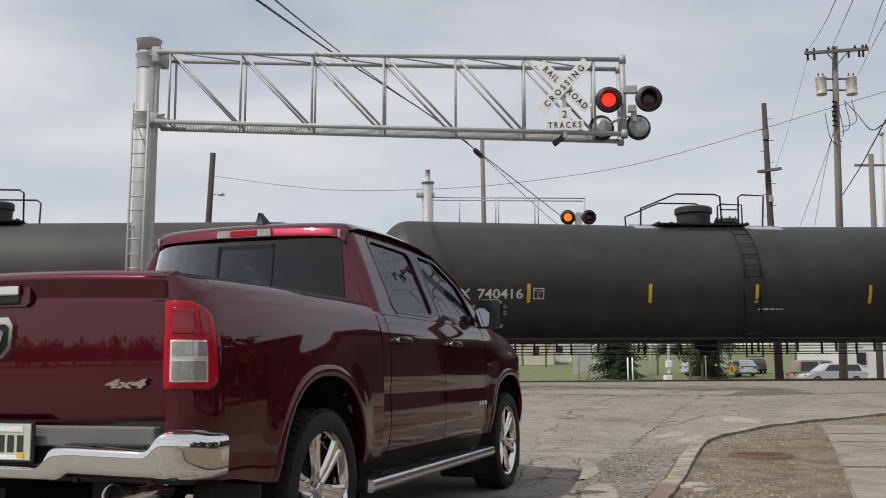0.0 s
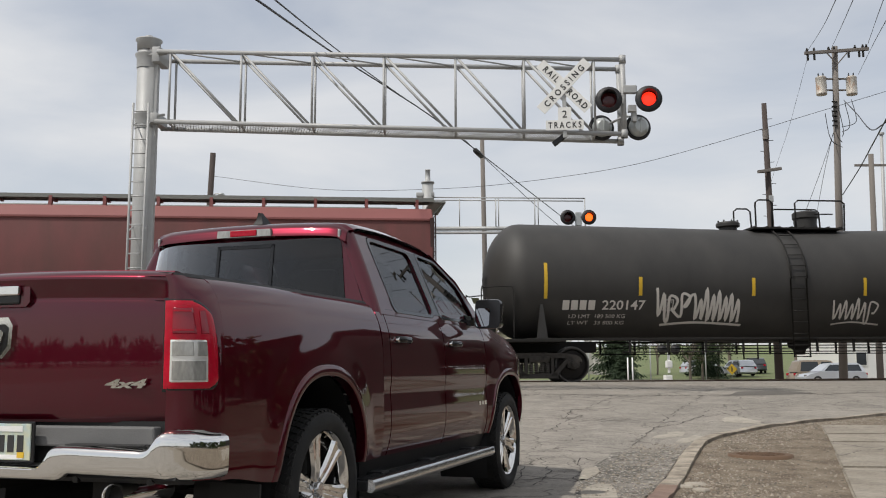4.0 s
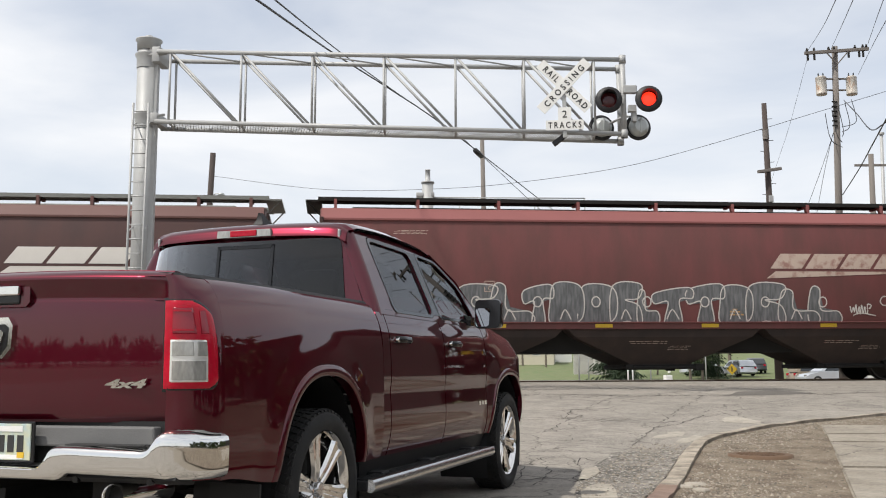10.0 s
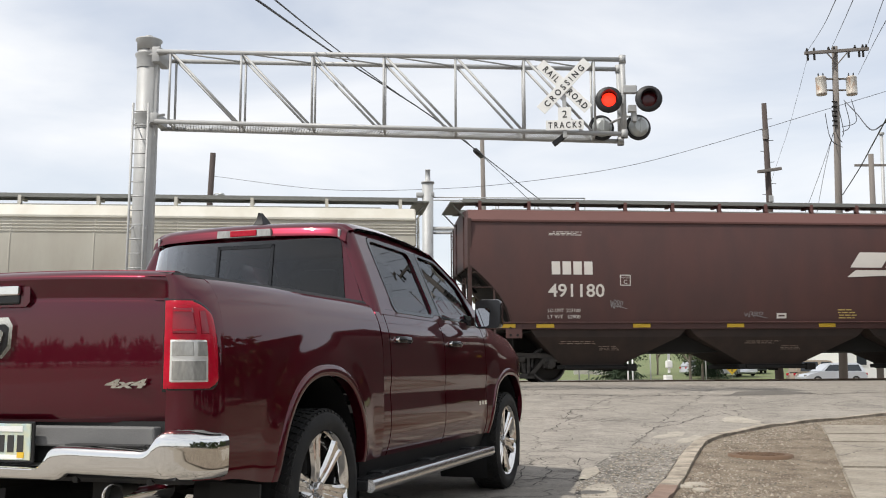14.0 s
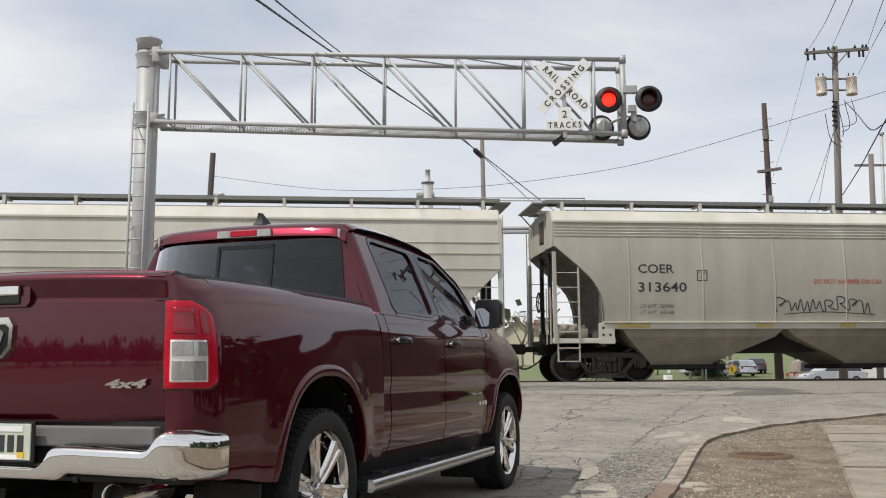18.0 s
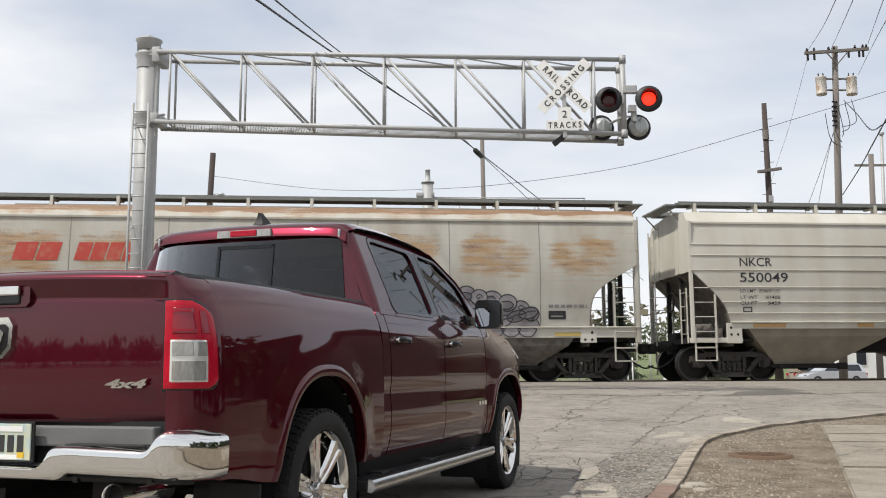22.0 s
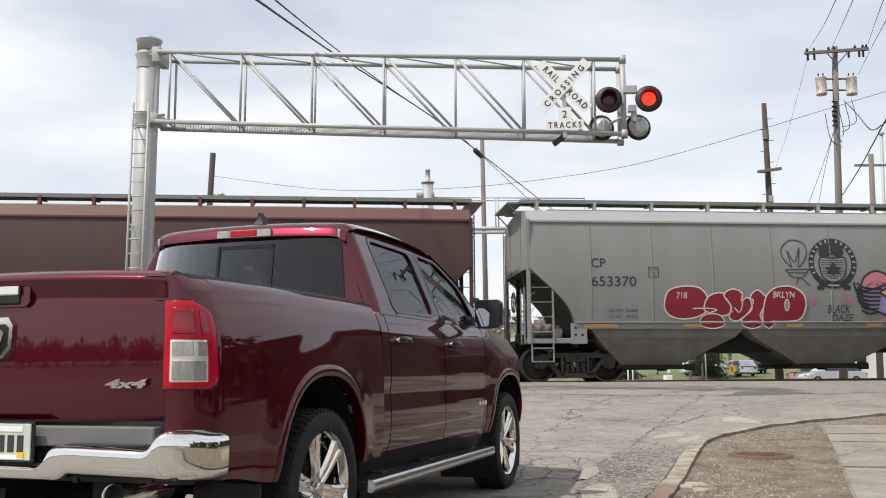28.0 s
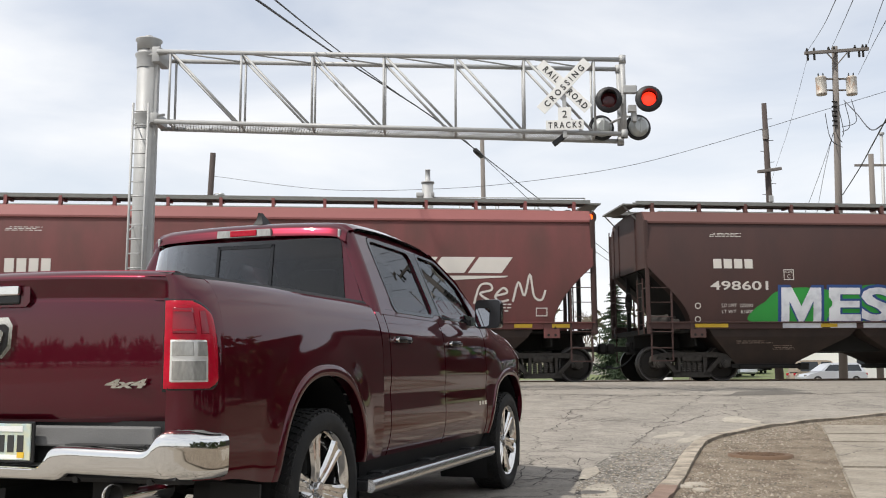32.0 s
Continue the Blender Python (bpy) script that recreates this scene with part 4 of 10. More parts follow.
def crossbuck():
    c = Vector((2.44, 18.66, 6.72))
    top = empty("crossbuck_sign", Matrix.Translation(c) @ Matrix.Rotation(FACE, 4, "Z"))
    tagged(top, "white crossbuck sign with black railroad crossing lettering", "traffic sign")
    L, w = 1.36, 0.225
    for ang, words, y in ((-46, ("RAIL", "ROAD"), 0.012), (46, ("CROS", "SING"), -0.004)):
        bm = B()
        box(bm, -L / 2, L / 2, y - 0.005, y + 0.005, -w / 2, w / 2, 0.004)
        bm.transform(Matrix.Rotation(-radians(ang), 4, "Y"))
        blade = part("blade", bm, M_WHITE, top)
        bm = B()
        m = Matrix.Rotation(-radians(ang), 4, "Y")
        if ang < 0:
            flat_letters(bm, words[0], 0.125, lambda a, b: m @ Vector((a - 0.36, y - 0.009, b - 0.062)), width=0.86, spacing=1.38, bold=0.004)
            flat_letters(bm, words[1], 0.125, lambda a, b: m @ Vector((a + 0.38, y - 0.009, b - 0.062)), width=0.86, spacing=1.38, bold=0.004)
        else:
            flat_letters(bm, "CROSSING", 0.125, lambda a, b: m @ Vector((a, y - 0.009, b - 0.062)), width=0.90, spacing=1.62, bold=0.004)
        part("lettering", bm, M_INK, blade)
    bm = B()
    prism(bm, [(-0.13, -0.70), (0.13, -0.70), (0.13, -0.44), (-0.13, -0.44)], -0.004, 0.004)
    prism(bm, [(-0.36, -0.90), (0.36, -0.90), (0.375, -0.885), (0.375, -0.715), (0.36, -0.70), (-0.36, -0.70), (-0.375, -0.715), (-0.375, -0.885)], -0.005, 0.005)
    plate = part("track_count_plate", bm, M_WHITE, top)
    bm = B()
    flat_letters(bm, "2", 0.15, lambda a, b: Vector((a, -0.010, b - 0.65)))
    flat_letters(bm, "TRACKS", 0.125, lambda a, b: Vector((a, -0.010, b - 0.862)), width=0.80, spacing=1.42, bold=0.003)
    part("lettering", bm, M_INK, plate)
    bm = B()
    box(bm, -0.04, 0.04, 0.02, 0.06, -1.05, 0.15, 0.006)
    part("mount", bm, M_GALV, top)
    bm = B()
    m = Matrix.Rotation(radians(-38), 4, "Y")
    box(bm, -0.22, 0.10, 0.06, 0.16, -0.05, 0.05, 0.01, Matrix.Translation((-0.06, 0.05, -1.02)) @ m)
    part("clamp", bm, M_BLACK, top)


crossbuck()


def far_gantry():
    top = empty("signal_gantry", pose(-0.54, 34.0, ground_z(-0.54, 34)))
    tagged(top, "galvanized signal gantry with a handrail across the tracks", "signal gantry")
    inv = top.matrix_world.inverted()

    def add(name, bm, mat=M_GALV, label=""):
        bm.transform(inv)
        return part(name, bm, mat, top, label, 35)
    bm = B()
    cyl(bm, (-0.54, 34.0, 0.4), (-0.54, 34.0, 7.9), 0.2, seg=20)
    add("mast", bm)
    bm = B()
    revolve(bm, [(0.2, 0), (0.24, 0.0), (0.24, 0.05), (0.1, 0.07), (0.085, 0.45), (0.1, 0.46), (0.1, 0.5), (0, 0.5)], (-0.54, 34.0, 7.85), (0, 0, 1), 18)
    add("mast_cap", bm)
    bm = B()
    box(bm, -0.95, -0.3, 33.85, 34.15, 7.35, 7.5, 0.02)
    add("mast_bracket", bm)
    for z, r in ((6.20, 0.075), (6.05, 0.05)):
        bm = B()
        cyl(bm, (-0.4, 34.0, z), (5.3, 34.05, z), r, seg=12)
        add("arm_beam", bm)
    for z, off in ((7.28, 0), (7.28, 0.55)):
        bm = B()
        tube(bm, [(-0.4, 34.0 + off, z + 0.06), (5.12, 34.0 + off, z)], 0.022, 8)
        add("handrail", bm)
    for x in (0.6, 1.9, 2.0, 3.3, 3.42, 5.10):
        bm = B()
        cyl(bm, (x, 34.0, 6.2), (x, 34.0, 7.28), 0.02, seg=8)
        add("rail_post", bm)


far_gantry()
LENS_L.append(flasher("crossing_light", (4.45, 33.75, 6.55), radians(4), lit_mat=M_LIT_FAR))
LENS_R.append(flasher("crossing_light", (5.20, 33.75, 6.55), radians(4), lit_mat=M_LIT_FAR))
bm = B()
box(bm, 4.72, 4.95, 33.8, 33.95, 6.25, 6.75, 0.02)
ob = part("junction_box", bm, M_LAMPBACK)
tagged(ob, "grey signal junction box on the far gantry", "junction box")

# ---- train ----
SPEED = (174.32657, 16.76215, -59.79144, 64.21236, -23.75139)


def run(t):
    """How far the train has gone at t seconds, in metres."""
    u = t / 32.0
    return sum(k * u ** (i + 1) for i, k in enumerate(SPEED))


TRAIN = []       # (car, its place along the track at the start)
WHEELSETS = []   # (wheelset, its place along the track at the start)


def make_bogie_meshes():
    """The meshes that all bogies share: two side frames, a bolster and a wheelset."""
    out = {}
    bm = B()
    # frame as a ring of members round the two windows and the spring nest
    def bar(p, q, w, y0=-0.07, y1=0.07):
        p, q = Vector((p[0], 0, p[1])), Vector((q[0], 0, q[1]))
        d = (q - p).normalized()
        k = Vector((-d.z, 0, d.x)) * w / 2
        ring = [(p + k), (q + k), (q - k), (p - k)]
        prism(bm, [(v.x, v.z) for v in ring], y0, y1)
    prism(bm, [(-1.13, 0.50), (-1.10, 0.64), (-0.98, 0.70), (-0.66, 0.755), (0.66, 0.755), (0.98, 0.70), (1.10, 0.64), (1.13, 0.50), (0.98, 0.585), (0.62, 0.625), (-0.62, 0.625), (-0.98, 0.585)], -0.08, 0.08)
    for k in (-1, 1):
        bar((k * 0.80, 0.62), (k * 0.40, 0.19), 0.105)
        bar((k * 0.345, 0.16), (k * 0.345, 0.66), 0.075)
    bar((-0.50, 0.165), (0.50, 0.165), 0.13)
    for sx in (-0.9, 0.9):
        prism(bm, [(sx - 0.15, 0.37), (sx + 0.15, 0.37), (sx + 0.17, 0.60), (sx - 0.17, 0.60)], -0.09, 0.09)
        cyl(bm, (sx, 0.13, 0.457), (sx, -0.16, 0.457), 0.115, seg=16)
        cyl(bm, (sx, -0.16, 0.457), (sx, -0.19, 0.457), 0.075, seg=12)
        for i in range(3):
            a = i * 2.094 + 0.4
            cyl(bm, (sx + 0.05 * math.cos(a), -0.185, 0.457 + 0.05 * math.sin(a)), (sx + 0.05 * math.cos(a), -0.205, 0.457 + 0.05 * math.sin(a)), 0.016, seg=6)
    out["side_frame"] = bm
    bm = B()
    for sx in (-0.215, -0.07, 0.075, 0.22):
        pts = [(sx + 0.055 * math.cos(a), -0.01 + 0.055 * math.sin(a), 0.24 + 0.27 * k / 40) for k in range(41) for a in (k * 0.9,)]
        tube(bm, pts, 0.017, 5)
    out["spring_nest"] = bm
    bm = B()
    box(bm, -0.27, 0.27, -1.1, 1.1, 0.52, 0.68, 0.03)
    box(bm, -0.4, 0.4, -0.35, 0.35, 0.6, 0.84, 0.03)
    for sx in (-0.42, 0.42):
        box(bm, sx - 0.05, sx + 0.05, -0.8, 0.8, 0.32, 0.42, 0.01)
    out["bolster"] = bm
    bm = B()
    for k in (-1, 1):
        revolve(bm, [(0.0, 0.10 * k), (0.13, 0.10 * k), (0.15, 0.02 * k), (0.37, -0.015 * k), (0.40, 0.065 * k), (0.455, 0.065 * k)], (0, 0.76 * k, 0), (0, 1, 0), 36, 0)
        revolve(bm, [(0.425, 0.0675 * k), (0.459, 0.0675 * k), (0.459, -0.06 * k), (0.485, -0.072 * k), (0.485, -0.095 * k)], (0, 0.76 * k, 0), (0, 1, 0), 36, 1)
        revolve(bm, [(0.485, -0.095 * k), (0.40, -0.07 * k), (0.15, -0.05 * k), (0.0, -0.05 * k)], (0, 0.76 * k, 0), (0, 1, 0), 36, 0)
    cyl(bm, (0, -1.0, 0), (0, 1.0, 0), 0.085, seg=14)
    out["wheelset"] = bm
    data = {}
    for k, bm in out.items():
        bmesh.ops.recalc_face_normals(bm, faces=bm.faces[:])
        mats = {"wheelset": [M_WHEEL, M_TREAD], "spring_nest": [M_SPRING]}.get(k, [M_BOGIE])
        ob = part(k, bm, mats, smooth=35)
        data[k] = ob.data
        bpy.data.objects.remove(ob)
    return data


BOGIE = make_bogie_meshes()


def bogie(car, x, s0):
    b = new("bogie", BOGIE["bolster"])
    b.parent = car
    b.location = (x, 0, 0)
    b["label"] = "grimy cast steel freight bogie"
    for k in (-1, 1):
        for nm in ("side_frame", "spring_nest"):
            o = new(nm, BOGIE[nm])
            o.parent = b
            o.matrix_basis = pose(0, 1.0 * k, 0, 0, 0, 0 if k < 0 else 180)
    for wx in (-0.93, 0.93):
        o = new("wheelset", BOGIE["wheelset"])
        o.parent = b
        o.location = (wx, 0, 0.457)
        WHEELSETS.append((o, wx, s0 + x + wx))
    return b


def car_base(name, label, s0, group="freight cars of the train"):
    car = empty(name)
    tagged(car, label, "freight car", group=group)
    TRAIN.append((car, s0))
    return car


def coupler(car, x, k):
    """Draft gear and coupler at an end; k is the end's sign."""
    bm = B()
    box(bm, min(x, x - 0.9 * k), max(x, x - 0.9 * k), -0.22, 0.22, 0.72, 1.05, 0.02)
    box(bm, min(x, x + 0.42 * k), max(x, x + 0.42 * k), -0.08, 0.08, 0.80, 0.95, 0.02)
    box(bm, min(x + 0.40 * k, x + 0.62 * k), max(x + 0.40 * k, x + 0.62 * k), -0.17, 0.13, 0.74, 1.02, 0.05)
    part("coupler", bm, M_UNDER, car, "grimy knuckle coupler")
    bm = B()
    pts = spline([(x - 0.1 * k, -0.3, 0.75), (x + 0.15 * k, -0.34, 0.5), (x + 0.45 * k, -0.3, 0.35), (x + 0.70 * k, -0.25, 0.42)], 6)
    tube(bm, pts, 0.022, 8)
    part("air_hose", bm, M_BLACK, car, "black rubber air hose", smooth=50)


def grab(bm, x0, x1, y, z, out=-0.06, r=0.011):
    tube(bm, [(x0, y, z), (x0, y + out, z), (x1, y + out, z), (x1, y, z)], r, 6)


BAYS = []


def hopper(s0, L, bc, label, M_SIDE, M_STRIP, M_LOW=None, style="curve", bays=3, seams=0, ribs=0, walk_mat=None, post_mat=None, sill_mat=None, n_brk=13, name="hopper_car", mouth=(2.98, 1.7, 1.05), low_sill=False, sill=(1.35, 1.52)):
    """A covered hopper car: L over the side sheets, bc half the distance between the bogies. Returns the car and its side's depth at a height."""
    car = car_base(name, label, s0)
    H = L / 2
    M_LOW = M_LOW or M_UNDER
    post_mat = post_mat or (M_POST if M_SIDE in (M_HOP_RED, M_HOP_BROWN, M_HOP_DARK) else M_SIDE)
    sill_mat = sill_mat or M_SIDE
    # end recess colour: soot, with the shade of the opening painted in
    shade_soot = {M_HOP_RED: M_UNDER, M_HOP_BROWN: M_UNDER, M_HOP_GREY: M_BOGIE, M_HOP_DARK: M_UNDER}.get(M_SIDE, M_FLANGE)
    zs0, zs1 = sill[1] - 0.02, 4.15

    def sy(z):
        if style == "flat":
            return 1.585
        return 1.505 + 0.115 * (1 - ((z - 2.82) / 1.33) ** 2)

    zb, slope, reach = mouth

    def xlim(z):
        """The end outline of the side sheets: a slope that turns down to the sill round the opening."""
        d = max(0.0, zb - z)
        if style == "curve":
            return H - reach * (1 - max(0.0, 1 - d / (zb - zs0)) ** slope)
        v = min(slope * d / reach, 3.0)
        return H - reach * v / (1 + v ** 5) ** 0.2
    zz = sorted(set(span(zs0, zb, 14) + span(zb, zs1, 5)))
    for k in (-1, 1):
        bm = B()
        us = span(-1, 1, 22)
        out = grid(bm, lambda u, z: (u * xlim(z), k * sy(z), z), us, zz)
        inn = grid(bm, lambda u, z: (u * xlim(z), k * (sy(z) - 0.04), z), us, zz)
        nz, nu = len(zz), len(us)
        for j in range(nz - 1):
            face(bm, (out[0][j], out[0][j + 1], inn[0][j + 1], inn[0][j]))
            face(bm, (out[-1][j], inn[-1][j], inn[-1][j + 1], out[-1][j + 1]))
        for i in range(nu - 1):
            face(bm, (out[i][0], inn[i][0], inn[i + 1][0], out[i + 1][0]))
        bmesh.ops.recalc_face_normals(bm, faces=bm.faces[:])
        side = part("side_sheet", bm, M_SIDE, car, smooth=30)
        if seams:
            w = 0.011 if M_SIDE is M_HOP_RUSTY else 0.022
            for x in seams if isinstance(seams, tuple) else [-H + L * i / seams for i in range(1, seams)]:
                if abs(x) > xlim(1.6) - 0.05:
                    continue
                bm = B()
                loft(bm, [[(x - w, k * sy(z), z), (x - 0.5 * w, k * (sy(z) + 0.5 * w), z), (x + 0.5 * w, k * (sy(z) + 0.5 * w), z), (x + w, k * sy(z), z)] for z in zz], closed=False)
                part("seam", bm, M_SEAM if M_SIDE in (M_HOP_GREY, M_HOP_RUSTY) else M_SIDE, side)
        if ribs:
            for z in ribs:
                bm = B()
                x = xlim(z)
                y = k * sy(z)
                loft(bm, [[(e, y, z - 0.03), (e, y + 0.020 * k, z - 0.012), (e, y + 0.024 * k, z + 0.004), (e, y, z + 0.012)] for e in (-x, x)])
                bmesh.ops.recalc_face_normals(bm, faces=bm.faces[:])
                part("rib", bm, M_STRIP, side)
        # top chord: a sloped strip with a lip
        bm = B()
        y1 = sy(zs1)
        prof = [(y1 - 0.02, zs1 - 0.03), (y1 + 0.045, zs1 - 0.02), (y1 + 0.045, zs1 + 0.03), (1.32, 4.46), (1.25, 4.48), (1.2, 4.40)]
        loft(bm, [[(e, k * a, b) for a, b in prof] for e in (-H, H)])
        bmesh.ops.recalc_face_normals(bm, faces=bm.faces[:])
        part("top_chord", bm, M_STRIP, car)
        # side sill
        bm = B()
        xs = H - reach + 0.02 if low_sill else H + 0.02
        box(bm, -xs, xs, min(k * 1.42, k * 1.56), max(k * 1.42, k * 1.56), sill[0], sill[1], 0.012)
        box(bm, -xs, xs, min(k * 1.38, k * 1.62), max(k * 1.38, k * 1.62), sill[1] - 0.015, sill[1] + 0.015, 0.006)
        part("side_sill", bm, sill_mat, car)
        for e in (-1, 1) if low_sill else ():
            bm = B()
            box(bm, min(e * (H - reach - 0.3), e * (H + 0.06)), max(e * (H - reach - 0.3), e * (H + 0.06)), min(k * 1.42, k * 1.56), max(k * 1.42, k * 1.56), 0.99, 1.12, 0.012)
            part("end_sill", bm, sill_mat, car)
    # roof
    bm = B()
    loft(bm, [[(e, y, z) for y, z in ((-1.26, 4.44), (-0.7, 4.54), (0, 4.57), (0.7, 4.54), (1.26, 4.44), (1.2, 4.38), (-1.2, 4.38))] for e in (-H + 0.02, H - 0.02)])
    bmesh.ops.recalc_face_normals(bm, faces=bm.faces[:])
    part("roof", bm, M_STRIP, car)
    bm = B()
    box(bm, -H + 0.8, H - 0.8, -0.32, 0.32, 4.55, 4.68, 0.03)
    part("roof_hatch", bm, M_GRATE if walk_mat is None else walk_mat, car, "long trough hatch cover")
    wm = walk_mat or M_GRATE
    for k in (-1, 1):
        bm = B()
        y0, y1 = sorted((k * 0.62, k * 1.12))
        box(bm, -H - 0.1, H + 0.1, y0, y1, 4.735, 4.75)
        for j in range(3):
            y = y0 + (y1 - y0) * j / 2
            box(bm, -H - 0.1, H + 0.1, y - 0.012, y + 0.012, 4.695, 4.795)
        for j in range(int(L / 0.16)):
            x = -H + 0.16 * j
            box(bm, x, x + 0.012, y0, y1, 4.75, 4.79)
        part("running_board", bm, wm, car, "steel grating roof walk")
        for i in range(n_brk):
            x = -H + 0.35 + (L - 0.7) * i / (n_brk - 1)
            bm = B()
            prism(bm, [(k * 1.30, 4.43), (k * 1.17, 4.45), (k * 1.15, 4.74), (k * 0.6, 4.74), (k * 0.6, 4.66), (k * 1.0, 4.66), (k * 1.06, 4.48)], x - 0.04, x + 0.04, plane="yz")
            part("walk_bracket", bm, M_HOP_CREAM if M_STRIP is M_HOP_RUSTY else M_STRIP, car)
    # ends
    for e in (-1, 1):
        bm = B()
        prof = [(-1.50, zb), (-1.53, zs1), (-1.28, 4.46), (0, 4.57), (1.28, 4.46), (1.53, zs1), (1.50, zb)]
        prism(bm, prof, e * H - 0.03, e * H + 0.03, plane="yz")
        for y in (-0.75, 0.75):
            box(bm, e * H - 0.06, e * H + 0.06, y - 0.05, y + 0.05, zb, 4.4, 0.01)
        end = part("end_sheet", bm, M_SIDE, car)
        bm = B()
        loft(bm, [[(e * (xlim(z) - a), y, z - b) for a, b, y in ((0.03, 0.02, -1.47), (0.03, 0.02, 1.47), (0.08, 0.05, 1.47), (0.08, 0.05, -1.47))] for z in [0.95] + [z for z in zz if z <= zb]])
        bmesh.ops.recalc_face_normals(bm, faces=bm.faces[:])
        part("slope_sheet", bm, shade_soot, car, "steep end slope sheet", smooth=40)
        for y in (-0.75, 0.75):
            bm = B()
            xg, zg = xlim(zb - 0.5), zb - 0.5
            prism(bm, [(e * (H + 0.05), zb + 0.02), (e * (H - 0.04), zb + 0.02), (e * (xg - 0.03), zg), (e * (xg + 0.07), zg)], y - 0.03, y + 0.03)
            part("gusset", bm, shade_soot, car)
        bm = B()
        box(bm, min(e * (H + 0.02), e * (H - 3.0)), max(e * (H + 0.02), e * (H - 3.0)), -0.35, 0.35, 0.85, 1.3, 0.02)
        zd = 0.98 if low_sill else sill[0] - 0.13
        box(bm, min(e * (H + 0.06), e * (H - 0.2)), max(e * (H + 0.06), e * (H - 0.2)), -1.41, 1.41, zd, zd + 0.13, 0.01)
        box(bm, min(e * (H - 0.2), e * (H - 1.75)), max(e * (H - 0.2), e * (H - 1.75)), -1.3, 1.3, zd + 0.05, zd + 0.10)
        part("end_platform", bm, M_UNDER, car, "grimy end platform and draft sill")
        for y in (-1, 1):
            # flange round the opening, and the plate that closes the sill
            bm = B()
            zf = [z for z in zz if z <= zb]
            loft(bm, [[(e * xlim(z), y * (sy(z) + 0.012), z), (e * (xlim(z) - 0.025), y * (sy(z) + 0.012), z - 0.01), (e * (xlim(z) - 0.025), y * (sy(z) - 0.36), z - 0.01), (e * xlim(z), y * (sy(z) - 0.36), z)] for z in zf])
            bmesh.ops.recalc_face_normals(bm, faces=bm.faces[:])
            part("end_flange", bm, M_POST if shade_soot is M_UNDER else shade_soot, car, smooth=40)
            bm = B()
            xp = H - reach - 0.28
            box(bm, min(e * xp, e * (xp + 0.42)), max(e * xp, e * (xp + 0.42)), min(y * 1.53, y * 1.575), max(y * 1.53, y * 1.575), 0.97 if low_sill else zs0 - 0.38, zs0, 0.01)
            plate = part("jacking_plate", bm, sill_mat, car)
            for hx, hz in ((0.12, zs0 - 0.3), (0.30, zs0 - 0.3), (0.30, zs0 - 0.12)):
                bm = B()
                cyl(bm, (e * (xp + hx), y * 1.57, hz), (e * (xp + hx), y * 1.579, hz), 0.035, seg=12)
                part("plate_hole", bm, M_UNDER, plate)
        # posts that carry the end
        for y, x in ((-0.5, H - 0.12), (0.5, H - 0.12)):
            bm = B()
            box(bm, e * x - 0.05, e * x + 0.05, y - 0.05, y + 0.05, zd + 0.1, zb + 0.05)
            part("end_post", bm, M_UNDER, car)
        # corner post and ladders
        for y in (-1, 1):
            bm = B()
            box(bm, e * H - 0.05, e * H + 0.05, y * 1.56 - 0.035, y * 1.56 + 0.035, zd, zb - 0.15 if zb > 3.3 else 4.2, 0.01)
            part("corner_post", bm, post_mat, car)
            bm = B()
            xa, xb = e * (H - 0.06), e * (H - 0.62)
            box(bm, xb - 0.025, xb + 0.025, y * 1.585 - 0.02, y * 1.585 + 0.02, zd, 2.95 if zb > 3.3 else 2.6, 0.005)
            ladder = part("side_ladder", bm, post_mat, car)
            for i in range(6):
                z = 0.55 + 0.38 * i if i else 0.52
                bm = B()
                tube(bm, [(xa, y * 1.60, z + 0.35), (xb, y * 1.60, z + 0.35)], 0.012, 6)
                part("rung", bm, post_mat, ladder)
            bm = B()
            for x in (xa, xb):
                box(bm, x - 0.02, x + 0.02, y * 1.56 - 0.012, y * 1.56 + 0.012, 0.52, 1.4)
            for z in (0.53, 0.86):
                box(bm, min(xa, xb), max(xa, xb), y * 1.56 - 0.02, y * 1.56 + 0.02, z - 0.014, z + 0.014)
            part("step", bm, post_mat, car, "sill step")
            bm = B()
            tall = y == -e
            for i in range(8 if tall else 4):
                z = zd + 0.25 + (0.38 if tall else 0.36) * i
                tube(bm, [(e * (H + 0.10), y * 1.45, z), (e * (H + 0.10), y * 1.0, z)], 0.011, 6)
            for yy in (1.45, 1.0):
                box(bm, e * (H + 0.10) - 0.015, e * (H + 0.10) + 0.015, y * yy - 0.015, y * yy + 0.015, zd, 4.3 if tall else zd + 1.45)
            part("end_ladder", bm, post_mat, car)
        bm = B()
        box(bm, min(e * H, e * (H + 0.42)), max(e * H, e * (H + 0.42)), -1.0, 1.0, 4.70, 4.74)
        for y in (-0.9, 0.9):
            tube(bm, [(e * H, y, 4.3), (e * (H + 0.38), y, 4.71)], 0.02, 6)
        part("end_walk", bm, wm, car, "cantilevered end roof walk")
        coupler(car, e * (H + 0.1), e)
    # brake gear at the end that leads to the left
    bm = B()
    revolve(bm, [(0.25, 0), (0.28, 0.015), (0.28, 0.03), (0.25, 0.04), (0.25, 0)], (-H - 0.24, -0.6, 2.1), (1, 0, 0), 24)
    for i in range(4):
        a = i * math.pi / 2 + 0.3
        tube(bm, [(-H - 0.22, -0.6, 2.1), (-H - 0.22, -0.6 + 0.26 * math.cos(a), 2.1 + 0.26 * math.sin(a))], 0.013, 6)
    part("brake_wheel", bm, M_UNDER, car, "hand brake wheel")
    bm = B()
    zg = zd + 0.28
